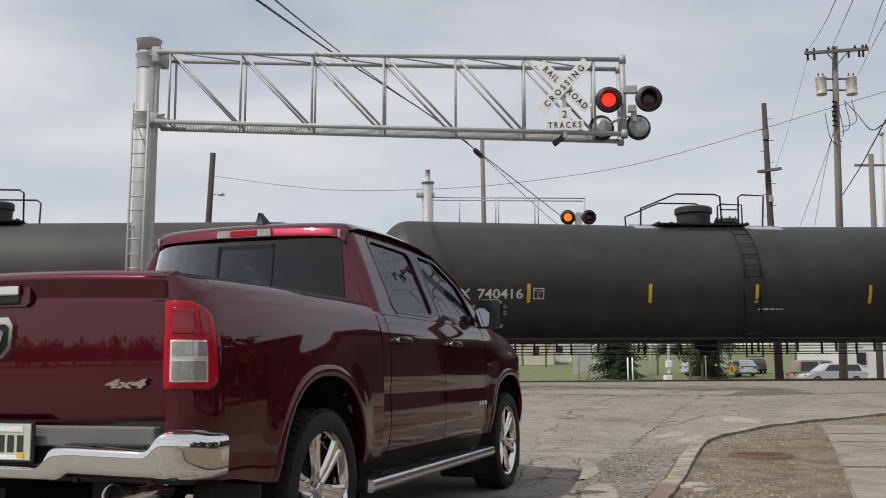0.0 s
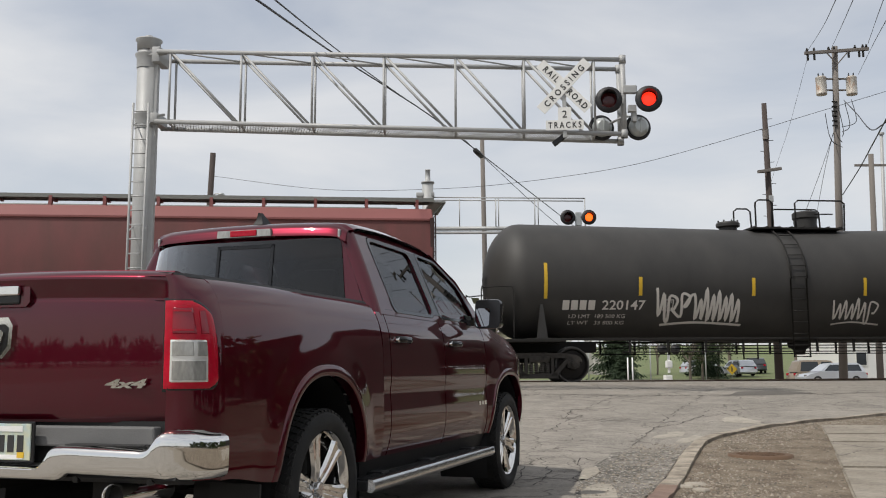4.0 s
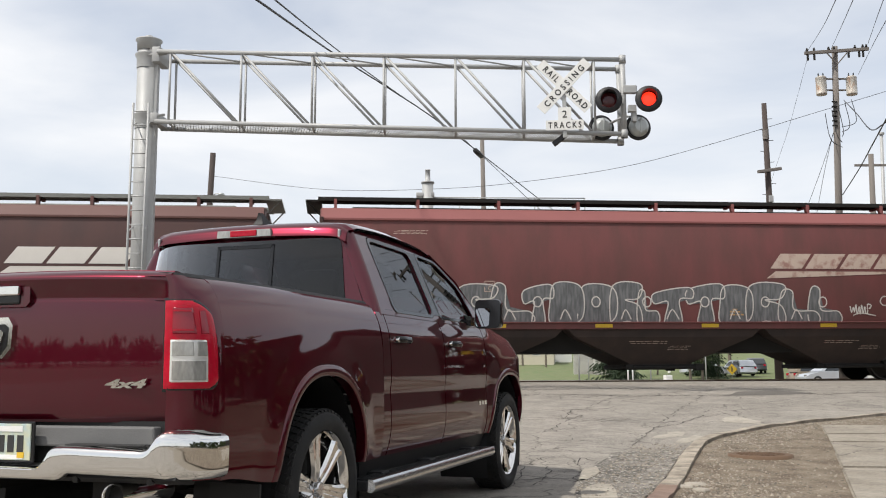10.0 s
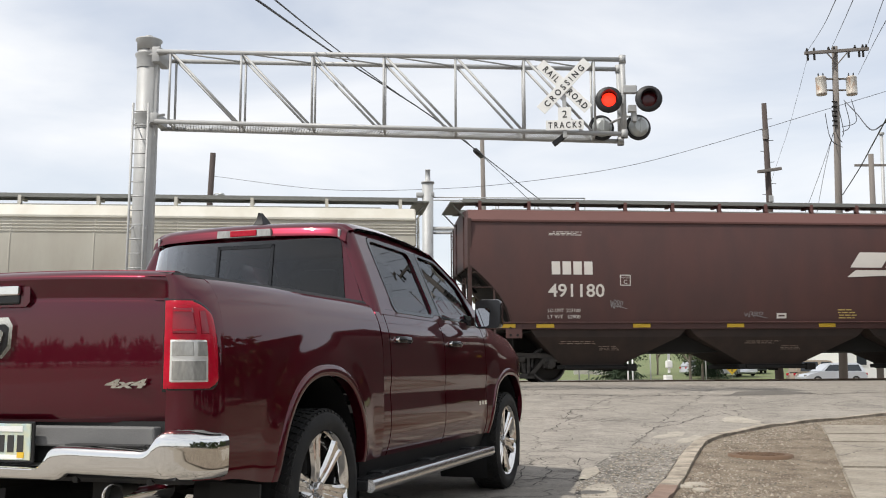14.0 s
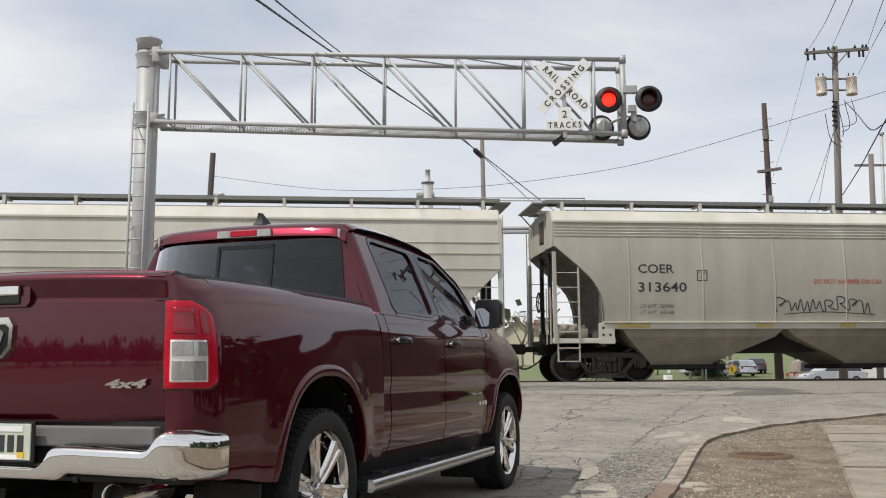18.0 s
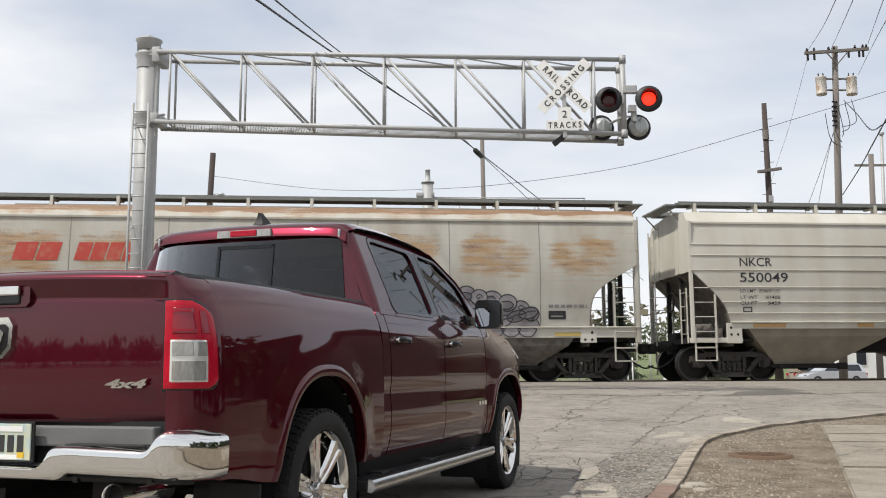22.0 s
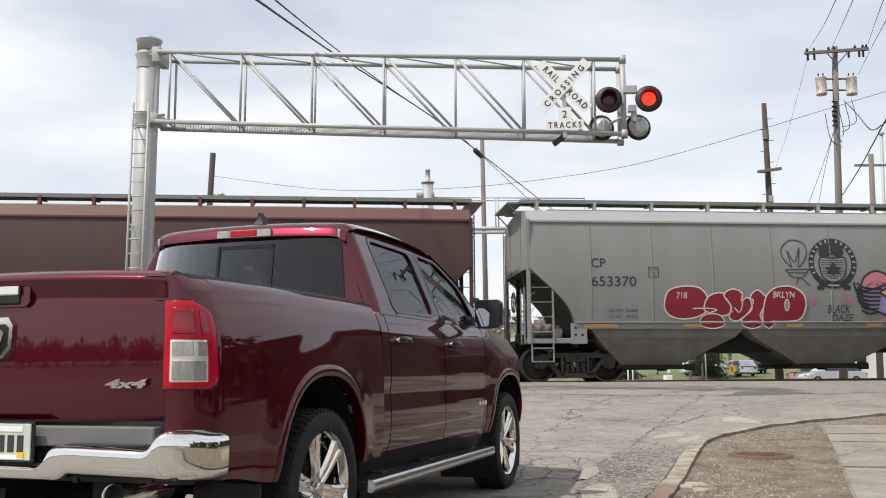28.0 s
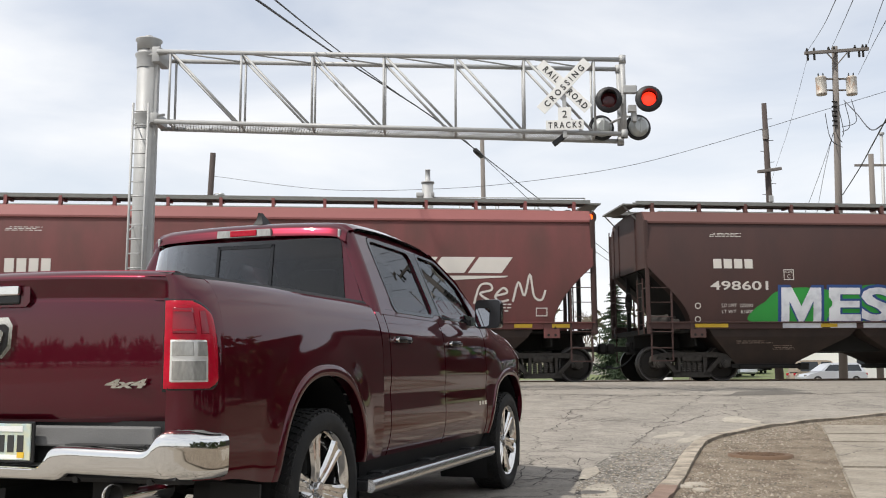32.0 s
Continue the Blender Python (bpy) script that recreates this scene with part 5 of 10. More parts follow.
    cyl(bm, (-H + 0.20, -1.05, zg + 0.05), (-H + 0.62, -1.05, zg + 0.05), 0.19, seg=16)
    revolve(bm, [(0.0, 0.0), (0.21, 0.0), (0.21, 0.05), (0.12, 0.11), (0.0, 0.12)], (-H + 0.62, -1.05, zg + 0.05), (1, 0, 0), 16)
    box(bm, -H + 0.70, -H + 0.92, -1.32, -1.0, zg - 0.2, zg + 0.12, 0.03)
    cyl(bm, (-H + 0.81, -1.16, zg + 0.1), (-H + 0.81, -1.16, zg + 0.2), 0.07, seg=12)
    cyl(bm, (-H + 0.35, -0.4, zg), (-H + 0.85, -0.4, zg), 0.16, seg=14)
    tube(bm, [(-H + 0.1, -1.3, zg - 0.1), (-H + 0.3, -1.3, zg + 0.02), (-H + 0.7, -1.25, zg - 0.02)], 0.02, 6)
    tube(bm, [(-H + 0.05, -0.9, zg - 0.15), (-H + 0.05, -0.9, zg + 0.9), (-H + 0.3, -0.9, zg + 1.1)], 0.016, 6)
    part("brake_gear", bm, {M_HOP_TAN: M_BAY_LT, M_HOP_CREAM: M_FLANGE, M_HOP_GREY: M_FLANGE, M_HOP_RUSTY: M_FLANGE}.get(M_SIDE, M_BOGIE), car, "brake cylinder and valves", smooth=40)
    if zb > 3.3:
        bm = B()
        box(bm, -H - 0.045, -H - 0.03, -0.62, -0.08, 3.72, 4.32)
        for i in range(9):
            box(bm, -H - 0.07, -H - 0.045, -0.60, -0.10, 3.74 + 0.064 * i, 3.775 + 0.064 * i)
        part("louvre", bm, M_FLANGE, car, "sooty louvred end panel")
    # discharge bays
    span_b = 2 * (bc - 1.35)
    pitch = (span_b - 1.4) / (bays - 1) if bays > 1 else 0
    for i in range(bays):
        c = -(span_b - 1.4) / 2 + pitch * i
        top = pitch / 2 if bays > 1 else 2.2
        tl = -top if i else -1.75
        tr = top if i < bays - 1 else 1.75
        bm = B()
        rings = []
        for z, y, fl, fr in ((sill[0] + 0.05, 1.50, tl, tr), (sill[0] - 0.2, 1.46, tl * 0.90, tr * 0.90), (0.48, 1.02, -0.86, 0.86), (0.42, 1.0, -0.84, 0.84)):
            rings.append([(c + fl, -y, z), (c + fr, -y, z), (c + fr, y, z), (c + fl, y, z)])
        loft(bm, rings)
        bmesh.ops.recalc_face_normals(bm, faces=bm.faces[:])
        BAYS.append((car, c, M_LOW))
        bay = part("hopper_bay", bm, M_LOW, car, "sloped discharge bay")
        bm = B()
        box(bm, c - 0.95, c + 0.95, -1.05, 1.05, 0.33, 0.44, 0.015)
        for y in (-1.1, 1.1):
            cyl(bm, (c - 0.75, y, 0.36), (c + 1.1, y, 0.36), 0.045, seg=8)
            box(bm, c + 0.9, c + 1.15, y - 0.08, y + 0.08, 0.28, 0.46, 0.02)
        part("outlet_gate", bm, M_UNDER, bay)
    bm = B()
    box(bm, -bc, bc, -0.3, 0.3, 0.78, 1.35)
    box(bm, -bc + 1.6, bc - 1.6, -0.92, 0.92, 0.76, 1.35)
    part("centre_sill", bm, M_UNDER, car)
    for e in (-1, 1):
        bogie(car, e * bc, s0)
    return car, sy


def tank_car(s0, L, bc, label, M, R=1.50, zc=2.84, ladder=0.9, dome=0.0, saddle=M_TANK, dome_s=1.0, valve=0.95, slim=False, bend=0.1, shield=True):
    car = car_base("tank_car", label, s0)
    H = L / 2
    bm = B()
    prof = [(0.0, -H)] + [(R * math.sin(a), -H + 0.95 * (1 - math.cos(a))) for a in span(0.12, math.pi / 2, 10)]
    prof += [(R, x) for x in span(-H + 1.6, H - 1.6, 8)]
    prof += [(R * math.cos(a), H - 0.95 * (1 - math.sin(a))) for a in span(0, math.pi / 2 - 0.12, 10)] + [(0.0, H)]
    revolve(bm, prof, (0, 0, zc), (1, 0, 0), 64)
    for v in bm.verts:
        v.co.z += bend * abs(v.co.x) / H
    bmesh.ops.recalc_face_normals(bm, faces=bm.faces[:])
    shell = part("tank_shell", bm, M, car, smooth=40)
    for y in (-1.4, 1.4):
        bm = B()
        box(bm, -H + 0.9, H - 0.9, y - 0.05, y + 0.05, 1.07, 1.13, 0.008)
        part("side_rail", bm, M_UNDER, car)
        bm = B()
        for z in (0.92, 0.76):
            cyl(bm, (-H + 3.4, y, z), (H - 3.4, y, z), 0.016, seg=6)
        for i in range(11):
            x = -H + 3.6 + (L - 7.2) * i / 10
            box(bm, x - 0.025, x + 0.025, y - 0.025, y + 0.025, 0.74, 1.09)
        part("safety_rail", bm, M_UNDER, car)
    for e in (-1, 1):
        bm = B()
        box(bm, min(e * (H + 0.25), e * (H - 3.0)), max(e * (H + 0.25), e * (H - 3.0)), -0.35, 0.35, 0.78, 1.06, 0.02)
        box(bm, min(e * (H + 0.3), e * (H - 1.9)), max(e * (H + 0.3), e * (H - 1.9)), -1.5, 1.5, 1.03, 1.11, 0.01)
        part("end_platform", bm, M_UNDER, car, "tank car stub sill and platform")
        for y in (-1.38, 1.38):
            bm = B()
            x0 = e * (H - 1.3)
            prism(bm, [(x0 - 0.14, 1.11), (x0 + 0.14, 1.11), (x0 + 0.02, 2.0), (x0 - 0.04, 2.0)], y - 0.05, y + 0.05)
            part("saddle_gusset", bm, saddle, car)
            bm = B()
            tube(bm, spline([(e * (H - 0.55), y * 1.06, 1.11), (e * (H - 0.55), y * 1.06, 2.3), (e * (H - 0.40), y * 1.06, 2.45), (e * (H + 0.18), y * 1.06, 2.42), (e * (H + 0.28), y * 1.06, 2.3), (e * (H + 0.28), y * 1.06, 0.6)], 4), 0.018, 6)
            tube(bm, [(e * (H + 0.28), y * 1.06, 0.62), (e * (H - 0.15), y * 1.06, 0.62)], 0.018, 6)
            tube(bm, [(e * (H - 0.15), y * 1.06, 0.62), (e * (H - 0.15), y * 1.06, 1.05)], 0.018, 6)
            part("handhold", bm, M_UNDER, car, smooth=50)
        coupler(car, e * (H + 0.3), e)
    # grey head shield at the end that trails to the left
    if shield:
        bm = B()
        prism(bm, [(-1.45, 1.11), (1.45, 1.11), (1.45, 2.62), (1.1, 2.85), (-1.1, 2.85), (-1.45, 2.62)], -H - 0.06, -H - 0.03, plane="yz")
        for y in (-1.45, 1.45):
            prism(bm, [(-H - 0.05, 1.11), (-H + 0.75, 1.11), (-H + 1.0, 2.4), (-H + 0.85, 2.62), (-H - 0.05, 2.62)], y - 0.012, y + 0.012)
        part("head_shield", bm, M_SHIELD, car, "grey steel head shield")
    else:
        bm = B()
        revolve(bm, [(0.25, 0), (0.28, 0.015), (0.28, 0.03), (0.25, 0.04), (0.25, 0)], (-H - 0.12, -1.0, 1.95), (1, 0, 0), 24)
        for i in range(4):
            a = i * math.pi / 2 + 0.3
            tube(bm, [(-H - 0.10, -1.0, 1.95), (-H - 0.10, -1.0 + 0.26 * math.cos(a), 1.95 + 0.26 * math.sin(a))], 0.013, 6)
        part("brake_wheel", bm, M_UNDER, car, "hand brake wheel")
        bm = B()
        box(bm, -H - 0.08, -H + 0.22, -1.15, -0.85, 1.75, 2.12, 0.04)
        box(bm, -H - 0.02, -H + 0.12, -1.07, -0.93, 1.1, 1.8, 0.02)
        part("brake_housing", bm, M_UNDER, car, "black hand brake housing")
    # top fittings: platform, manway, valves, rails
    bm = B()
    zt = zc + R
    box(bm, -1.3, 1.3, -0.75, 0.75, zt - 0.02, zt + 0.02)
    for i in range(8):
        x = -1.25 + 2.5 * i / 7
        box(bm, x - 0.02, x + 0.02, -0.75, 0.75, zt + 0.02, zt + 0.05)
    part("top_platform", bm, M_UNDER, car, "steel grating platform")
    bm = B()
    revolve(bm, [(r * dome_s, h) for r, h in ((0.0, 0.62), (0.46, 0.62), (0.52, 0.58), (0.52, 0.44), (0.47, 0.40), (0.44, 0.0))], (dome, 0, zt - 0.05), (0, 0, 1), 28)
    bmesh.ops.recalc_face_normals(bm, faces=bm.faces[:])
    part("manway", bm, M_TANK, car, "round black manway dome", smooth=35)
    bm = B()
    revolve(bm, [(0.0, 0.3), (0.3, 0.3), (0.33, 0.26), (0.33, 0.18), (0.25, 0.14), (0.25, 0.0)], (dome + valve, 0, zt - 0.05), (0, 0, 1), 20)
    for i in range(8):
        a = i * math.pi / 4
        cyl(bm, (dome + valve + 0.28 * math.cos(a), 0.28 * math.sin(a), zt + 0.15), (dome + valve + 0.28 * math.cos(a), 0.28 * math.sin(a), zt + 0.3), 0.022, seg=6)
    bmesh.ops.recalc_face_normals(bm, faces=bm.faces[:])
    part("valve", bm, M_TANK, car, smooth=35)
    for y in (-0.72, 0.72):
        for x0, x1, q in ((-1.75, 0.55, -1), (1.0, 1.75, 1)) if not slim else ((-1.215, -0.715, 0), (-0.065, 1.385, 0)):
            bm = B()
            if q == 0:
                pts = [(x0, y, zt), (x0, y, zt + 0.70), (x0 + 0.1, y, zt + 0.78), (x1 - 0.1, y, zt + 0.78), (x1, y, zt + 0.70), (x1, y * 0.9, zt - 0.05)]
            elif q < 0:
                pts = [(x0, y * 0.9, zt - 0.05), (x0, y, zt + 0.42), (x0 + 0.1, y, zt + 0.45), (-0.75, y, zt + 0.82), (0.35, y, zt + 0.82), (0.5, y, zt + 0.76), (0.52, y, zt)]
            else:
                pts = [(1.0, y, zt), (1.02, y, zt + 0.75), (1.12, y, zt + 0.82), (1.75, y, zt + 0.80), (1.72, y * 0.9, zt - 0.05)]
            tube(bm, pts, 0.024, 6)
            part("top_rail", bm, M_UNDER, car, smooth=50)
    bm = B()
    tube(bm, [(0.5, -0.72, zt + 0.40), (1.02, -0.72, zt + 0.40)], 0.02, 6)
    part("top_rail", bm, M_UNDER, car)
    # side ladders
    for y in (-1, 1):
        bm = B()
        for x in (ladder - 0.22, ladder + 0.22):
            pts = [(x, y * 1.58, 0.6), (x, y * 1.58, 2.7)] + [(x, y * (R + 0.07) * math.cos(a), zc + (R + 0.07) * math.sin(a)) for a in span(0.05, 1.25, 8)]
            tube(bm, pts, 0.022, 6)
        for i in range(13):
            z = 0.62 + 0.3 * i
            if z < zc:
                yy = 1.58
            else:
                sv = min(0.98, (z - zc) / (R + 0.07))
                yy = (R + 0.07) * math.sqrt(1 - sv * sv)
            tube(bm, [(ladder - 0.22, y * yy, z), (ladder + 0.22, y * yy, z)], 0.014, 6)
        part("ladder", bm, M_UNDER, car, smooth=50)
    bm = B()
    revolve(bm, [(0.32, 0), (0.30, -0.12), (0.18, -0.2), (0.15, -0.34), (0.0, -0.34)], (0.2, 0, zc - R + 0.02), (0, 0, 1), 18)
    bmesh.ops.recalc_face_normals(bm, faces=bm.faces[:])
    part("bottom_outlet", bm, M_UNDER, car, smooth=35)
    for e in (-1, 1):
        bogie(car, e * bc, s0)

    def sy(z):
        k = min(0.999, abs(z - zc) / R)
        return R * math.sqrt(1 - k * k)
    BEND[sy] = (bend, H)
    return car, sy


BEND = {}        # how far the two halves of a tank rise to its ends
HOPPER = "covered hopper car rolling past"
C1, SY1 = tank_car(0.4, 18.02, 7.6, "clean black tank car with yellow reflectors, rolling", M_TANK, R=1.625, zc=2.63)
C2, SY2 = tank_car(-18.835, 17.43, 7.435, "dusty black tank car with white spray tags, rolling", M_TANK_OLD, R=1.57, zc=2.59, ladder=-0.515, dome=0.585, dome_s=0.68, valve=-2.3, slim=True, bend=0.14, shield=False)
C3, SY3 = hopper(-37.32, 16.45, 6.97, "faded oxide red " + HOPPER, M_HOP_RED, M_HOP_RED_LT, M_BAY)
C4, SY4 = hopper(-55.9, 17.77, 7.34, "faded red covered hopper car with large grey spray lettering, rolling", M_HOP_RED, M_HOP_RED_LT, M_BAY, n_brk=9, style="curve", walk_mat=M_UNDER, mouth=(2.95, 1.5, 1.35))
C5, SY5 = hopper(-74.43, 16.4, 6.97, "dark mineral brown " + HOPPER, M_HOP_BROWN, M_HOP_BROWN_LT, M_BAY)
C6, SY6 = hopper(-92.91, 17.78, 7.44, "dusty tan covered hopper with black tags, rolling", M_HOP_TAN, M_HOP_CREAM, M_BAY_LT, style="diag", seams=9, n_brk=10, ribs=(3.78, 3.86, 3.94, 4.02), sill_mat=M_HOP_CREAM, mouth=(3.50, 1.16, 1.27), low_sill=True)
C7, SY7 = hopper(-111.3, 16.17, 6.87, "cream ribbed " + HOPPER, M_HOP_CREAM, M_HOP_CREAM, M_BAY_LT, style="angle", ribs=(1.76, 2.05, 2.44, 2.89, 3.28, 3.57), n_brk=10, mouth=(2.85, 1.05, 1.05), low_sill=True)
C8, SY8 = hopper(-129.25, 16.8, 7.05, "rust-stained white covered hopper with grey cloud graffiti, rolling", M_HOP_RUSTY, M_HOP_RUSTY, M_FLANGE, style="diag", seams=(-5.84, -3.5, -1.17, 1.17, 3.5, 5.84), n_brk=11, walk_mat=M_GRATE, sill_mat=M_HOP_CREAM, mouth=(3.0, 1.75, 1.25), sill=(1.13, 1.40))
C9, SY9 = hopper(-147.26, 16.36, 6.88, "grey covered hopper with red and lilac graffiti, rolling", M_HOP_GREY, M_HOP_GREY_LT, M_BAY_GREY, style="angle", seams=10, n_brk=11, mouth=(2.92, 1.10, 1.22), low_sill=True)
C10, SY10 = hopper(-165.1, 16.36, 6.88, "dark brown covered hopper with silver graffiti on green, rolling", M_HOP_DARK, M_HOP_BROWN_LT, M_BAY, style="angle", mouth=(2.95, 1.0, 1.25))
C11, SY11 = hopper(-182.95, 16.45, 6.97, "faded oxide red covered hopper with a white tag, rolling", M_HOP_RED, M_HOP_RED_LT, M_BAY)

# ---- lettering, reflectors and spray paint on the cars ----
def side_place(sy, lift=0.007):
    rise, half = BEND.get(sy, (0.0, 1.0))
    return lambda x, z: Vector((x, -(sy(z - rise * abs(x) / half) + lift), z))


def fit_text(car, sy, body, x0, x1, z0, z1, mat, lift=0.007, name="lettering", bold=0.0, shear=0.0, label=""):
    """Letters stretched to fill a box on the near side."""
    pts, tris = text_mesh(body, 1.0, "LEFT", 1.0, shear, bold)
    ax0, ax1 = min(p[0] for p in pts), max(p[0] for p in pts)
    az0, az1 = min(p[1] for p in pts), max(p[1] for p in pts)
    pl = side_place(sy, lift)
    bm = B()
    vs = [bm.verts.new(pl(x0 + (a - ax0) / (ax1 - ax0) * (x1 - x0), z0 + (b - az0) / (az1 - az0) * (z1 - z0))) for a, b in pts]
    for t in tris:
        face(bm, [vs[i] for i in t])
    return part(name, bm, mat, car, label)


def mark_bars(car, sy, x0, x1, z0, z1, mat, n=4, slant=0.0, gap=0.22, name="owner_mark", lift=0.007):
    """Plain bars in place of an owner's initials."""
    pl = side_place(sy, lift)
    w = (x1 - x0 - slant) / n
    h = z1 - z0
    for i in range(n):
        bm = B()
        a = x0 + i * w
        b = a + w * (1 - gap)
        grid(bm, lambda u, v: pl(a + (b - a) * u + slant * v, z0 + h * v), [0, 1], span(0, 1, 4))
        part(name, bm, mat, car, "plain painted bar of the owner mark")


def logo(car, sy, x0, x1, zt, zb, ux0, ux1, uz0, mat):
    """The owner's emblem as plain slanted bars over a long wedge."""
    mark_bars(car, sy, x0 - 0.3, x1, zb, zt, mat, 4, 0.30, 0.10, "owner_emblem")
    bm = B()
    pl = side_place(sy)
    wedge = [(ux0, uz0), (ux0 + 0.30, zb - 0.07), (ux1, zb - 0.07), (ux1, zb - 0.10)]
    n = 12
    for i in range(n):
        a, b = i / n, (i + 1) / n
        lo = lambda t: (ux0 + (ux1 - ux0) * t, uz0 + (zb - 0.11 - uz0) * t)
        hi = lambda t: (ux0 + 0.16 * (1 - t) + (ux1 - ux0) * t + 0.1, zb - 0.07)
        face(bm, [bm.verts.new(pl(*q)) for q in (lo(a), lo(b), hi(b), hi(a))])
    part("emblem_wedge", bm, mat, car)


def reflectors(car, xs, z, mat, w=0.46, h=0.095, y=1.575):
    for x in xs:
        bm = B()
        box(bm, x - w / 2, x + w / 2, -y - 0.004, -y + 0.004, z - h / 2, z + h / 2)
        part("reflector", bm, mat, car)


def tall_reflectors(car, sy, spots, mat=M_DECAL_Y):
    for x, z, h in spots:
        bm = B()
        pl = side_place(sy, 0.008)
        grid(bm, lambda a, b: pl(a, b), [x - 0.045, x + 0.045], span(z - h / 2, z + h / 2, 6))
        part("reflector", bm, mat, car)


def bars(car, sy, x0, x1, z0, z1, rows, mat, fill=0.5, seed=1, name="small_print"):
    """Rows of unreadable small print as broken bars."""
    rnd = random.Random(seed)
    bm = B()
    pl = side_place(sy)
    h = (z1 - z0) / rows
    for r in range(rows):
        x = x0 + rnd.uniform(0, 0.12) * (x1 - x0)
        e = x1 - rnd.uniform(0, 0.25) * (x1 - x0)
        z = z0 + r * h
        while x < e:
            w = rnd.uniform(0.06, 0.2)
            face(bm, [bm.verts.new(pl(*q)) for q in ((x, z), (min(x + w, e), z), (min(x + w, e), z + h * fill), (x, z + h * fill))])
            x += w + 0.035
    part(name, bm, mat, car)


def frame_box(car, sy, x0, x1, z0, z1, mat, t=0.022, cross=False, name="stencil_panel"):
    bm = B()
    pl = side_place(sy)
    rects = [(x0, x1, z0, z0 + t), (x0, x1, z1 - t, z1), (x0, x0 + t, z0, z1), (x1 - t, x1, z0, z1)]
    if cross:
        xm, zm = x0 * 0.45 + x1 * 0.55, z0 * 0.55 + z1 * 0.45
        rects += [(x0, x1, zm, zm + t * 0.7), (xm, xm + t * 0.7, zm, z1)]
    for a, b, c, d in rects:
        face(bm, [bm.verts.new(pl(*q)) for q in ((a, c), (b, c), (b, d), (a, d))])
    return part(name, bm, mat, car)


def plate_c(car, sy, x, z, mat):
    frame_box(car, sy, x - 0.14, x + 0.14, z - 0.15, z + 0.13, mat)
    fit_text(car, sy, "C", x - 0.045, x + 0.045, z - 0.11, z, mat)
    fit_text(car, sy, "PLATE", x - 0.10, x + 0.10, z + 0.035, z + 0.075, mat)


def scrawl(car, sy, x0, x1, z0, z1, mat, seed, w=0.035, n=9, lift=0.008, name="spray_tag", loops=True):
    """A hand-sprayed tag: joined loops and strokes that spell nothing."""
    rnd = random.Random(seed)
    bm = B()
    pl = side_place(sy, lift)
    step = (x1 - x0) / n
    pts = []
    for i in range(n):
        c = x0 + step * (i + 0.5)
        up, dn = z1 - rnd.uniform(0, 0.3) * (z1 - z0), z0 + rnd.uniform(0, 0.3) * (z1 - z0)
        if loops and rnd.random() < 0.55:
            pts += [(c - step * 0.3, dn), (c - step * 0.35, up), (c + step * 0.3, up * 0.9 + dn * 0.1), (c + step * 0.1, (up + dn) / 2), (c - step * 0.1, (up + dn) / 2)]
        else:
            pts += [(c - step * 0.35, up), (c - step * 0.1, dn), (c + step * 0.2, up * 0.8 + dn * 0.2), (c + step * 0.4, dn)]
    ribbon(bm, spline([Vector(p) for p in pts], 5), w, pl)
    a = rnd.uniform(0.1, 0.3)
    ribbon(bm, spline([Vector((x0 + a, z0 - 0.02)), Vector(((x0 + x1) / 2, z0 + 0.04)), Vector((x1 + 0.1, z0 - 0.03))], 6), w * 0.8, pl)
    return part(name, bm, mat, car, "hand-sprayed tag")


def outline_blob(car, sy, pts, fill, edge, w=0.03, lift=0.008, name="graffiti"):
    bm = B()
    pl = side_place(sy, lift)
    o = spline([Vector(p) for p in pts], 6, True)
    c = sum(o, Vector((0, 0))) / len(o)
    cv = bm.verts.new(pl(c.x, c.y))
    vs = [bm.verts.new(pl(p.x, p.y)) for p in o]
    for i in range(len(vs)):
        face(bm, (cv, vs[i], vs[(i + 1) % len(vs)]), 0)
    bm2pl = side_place(sy, lift + 0.003)
    ribbon(bm, o + [o[0]], w, bm2pl, 1)
    return part(name, bm, [fill, edge], car)


def strokes(car, sy, lines, mat, w=0.03, lift=0.010, n=5, name="spray_stroke"):
    bm = B()
    pl = side_place(sy, lift)
    for l in lines:
        ribbon(bm, spline([Vector(p) for p in l], n) if len(l) > 2 else [Vector(p) for p in l], w, pl)
    return part(name, bm, mat, car)


def ring_pts(cx, cz, rx, rz, n=14, a0=0.0, a1=2 * math.pi):
    return [(cx + rx * math.cos(a), cz + rz * math.sin(a)) for a in span(a0, a1, n)]


def limits(car, sy, x, z, mat, a, b, w=0.85):
    fit_text(car, sy, "LD LMT  " + a, x, x + w, z - 0.045, z + 0.045, mat)
    fit_text(car, sy, "LT WT   " + b, x, x + w, z - 0.205, z - 0.115, mat)


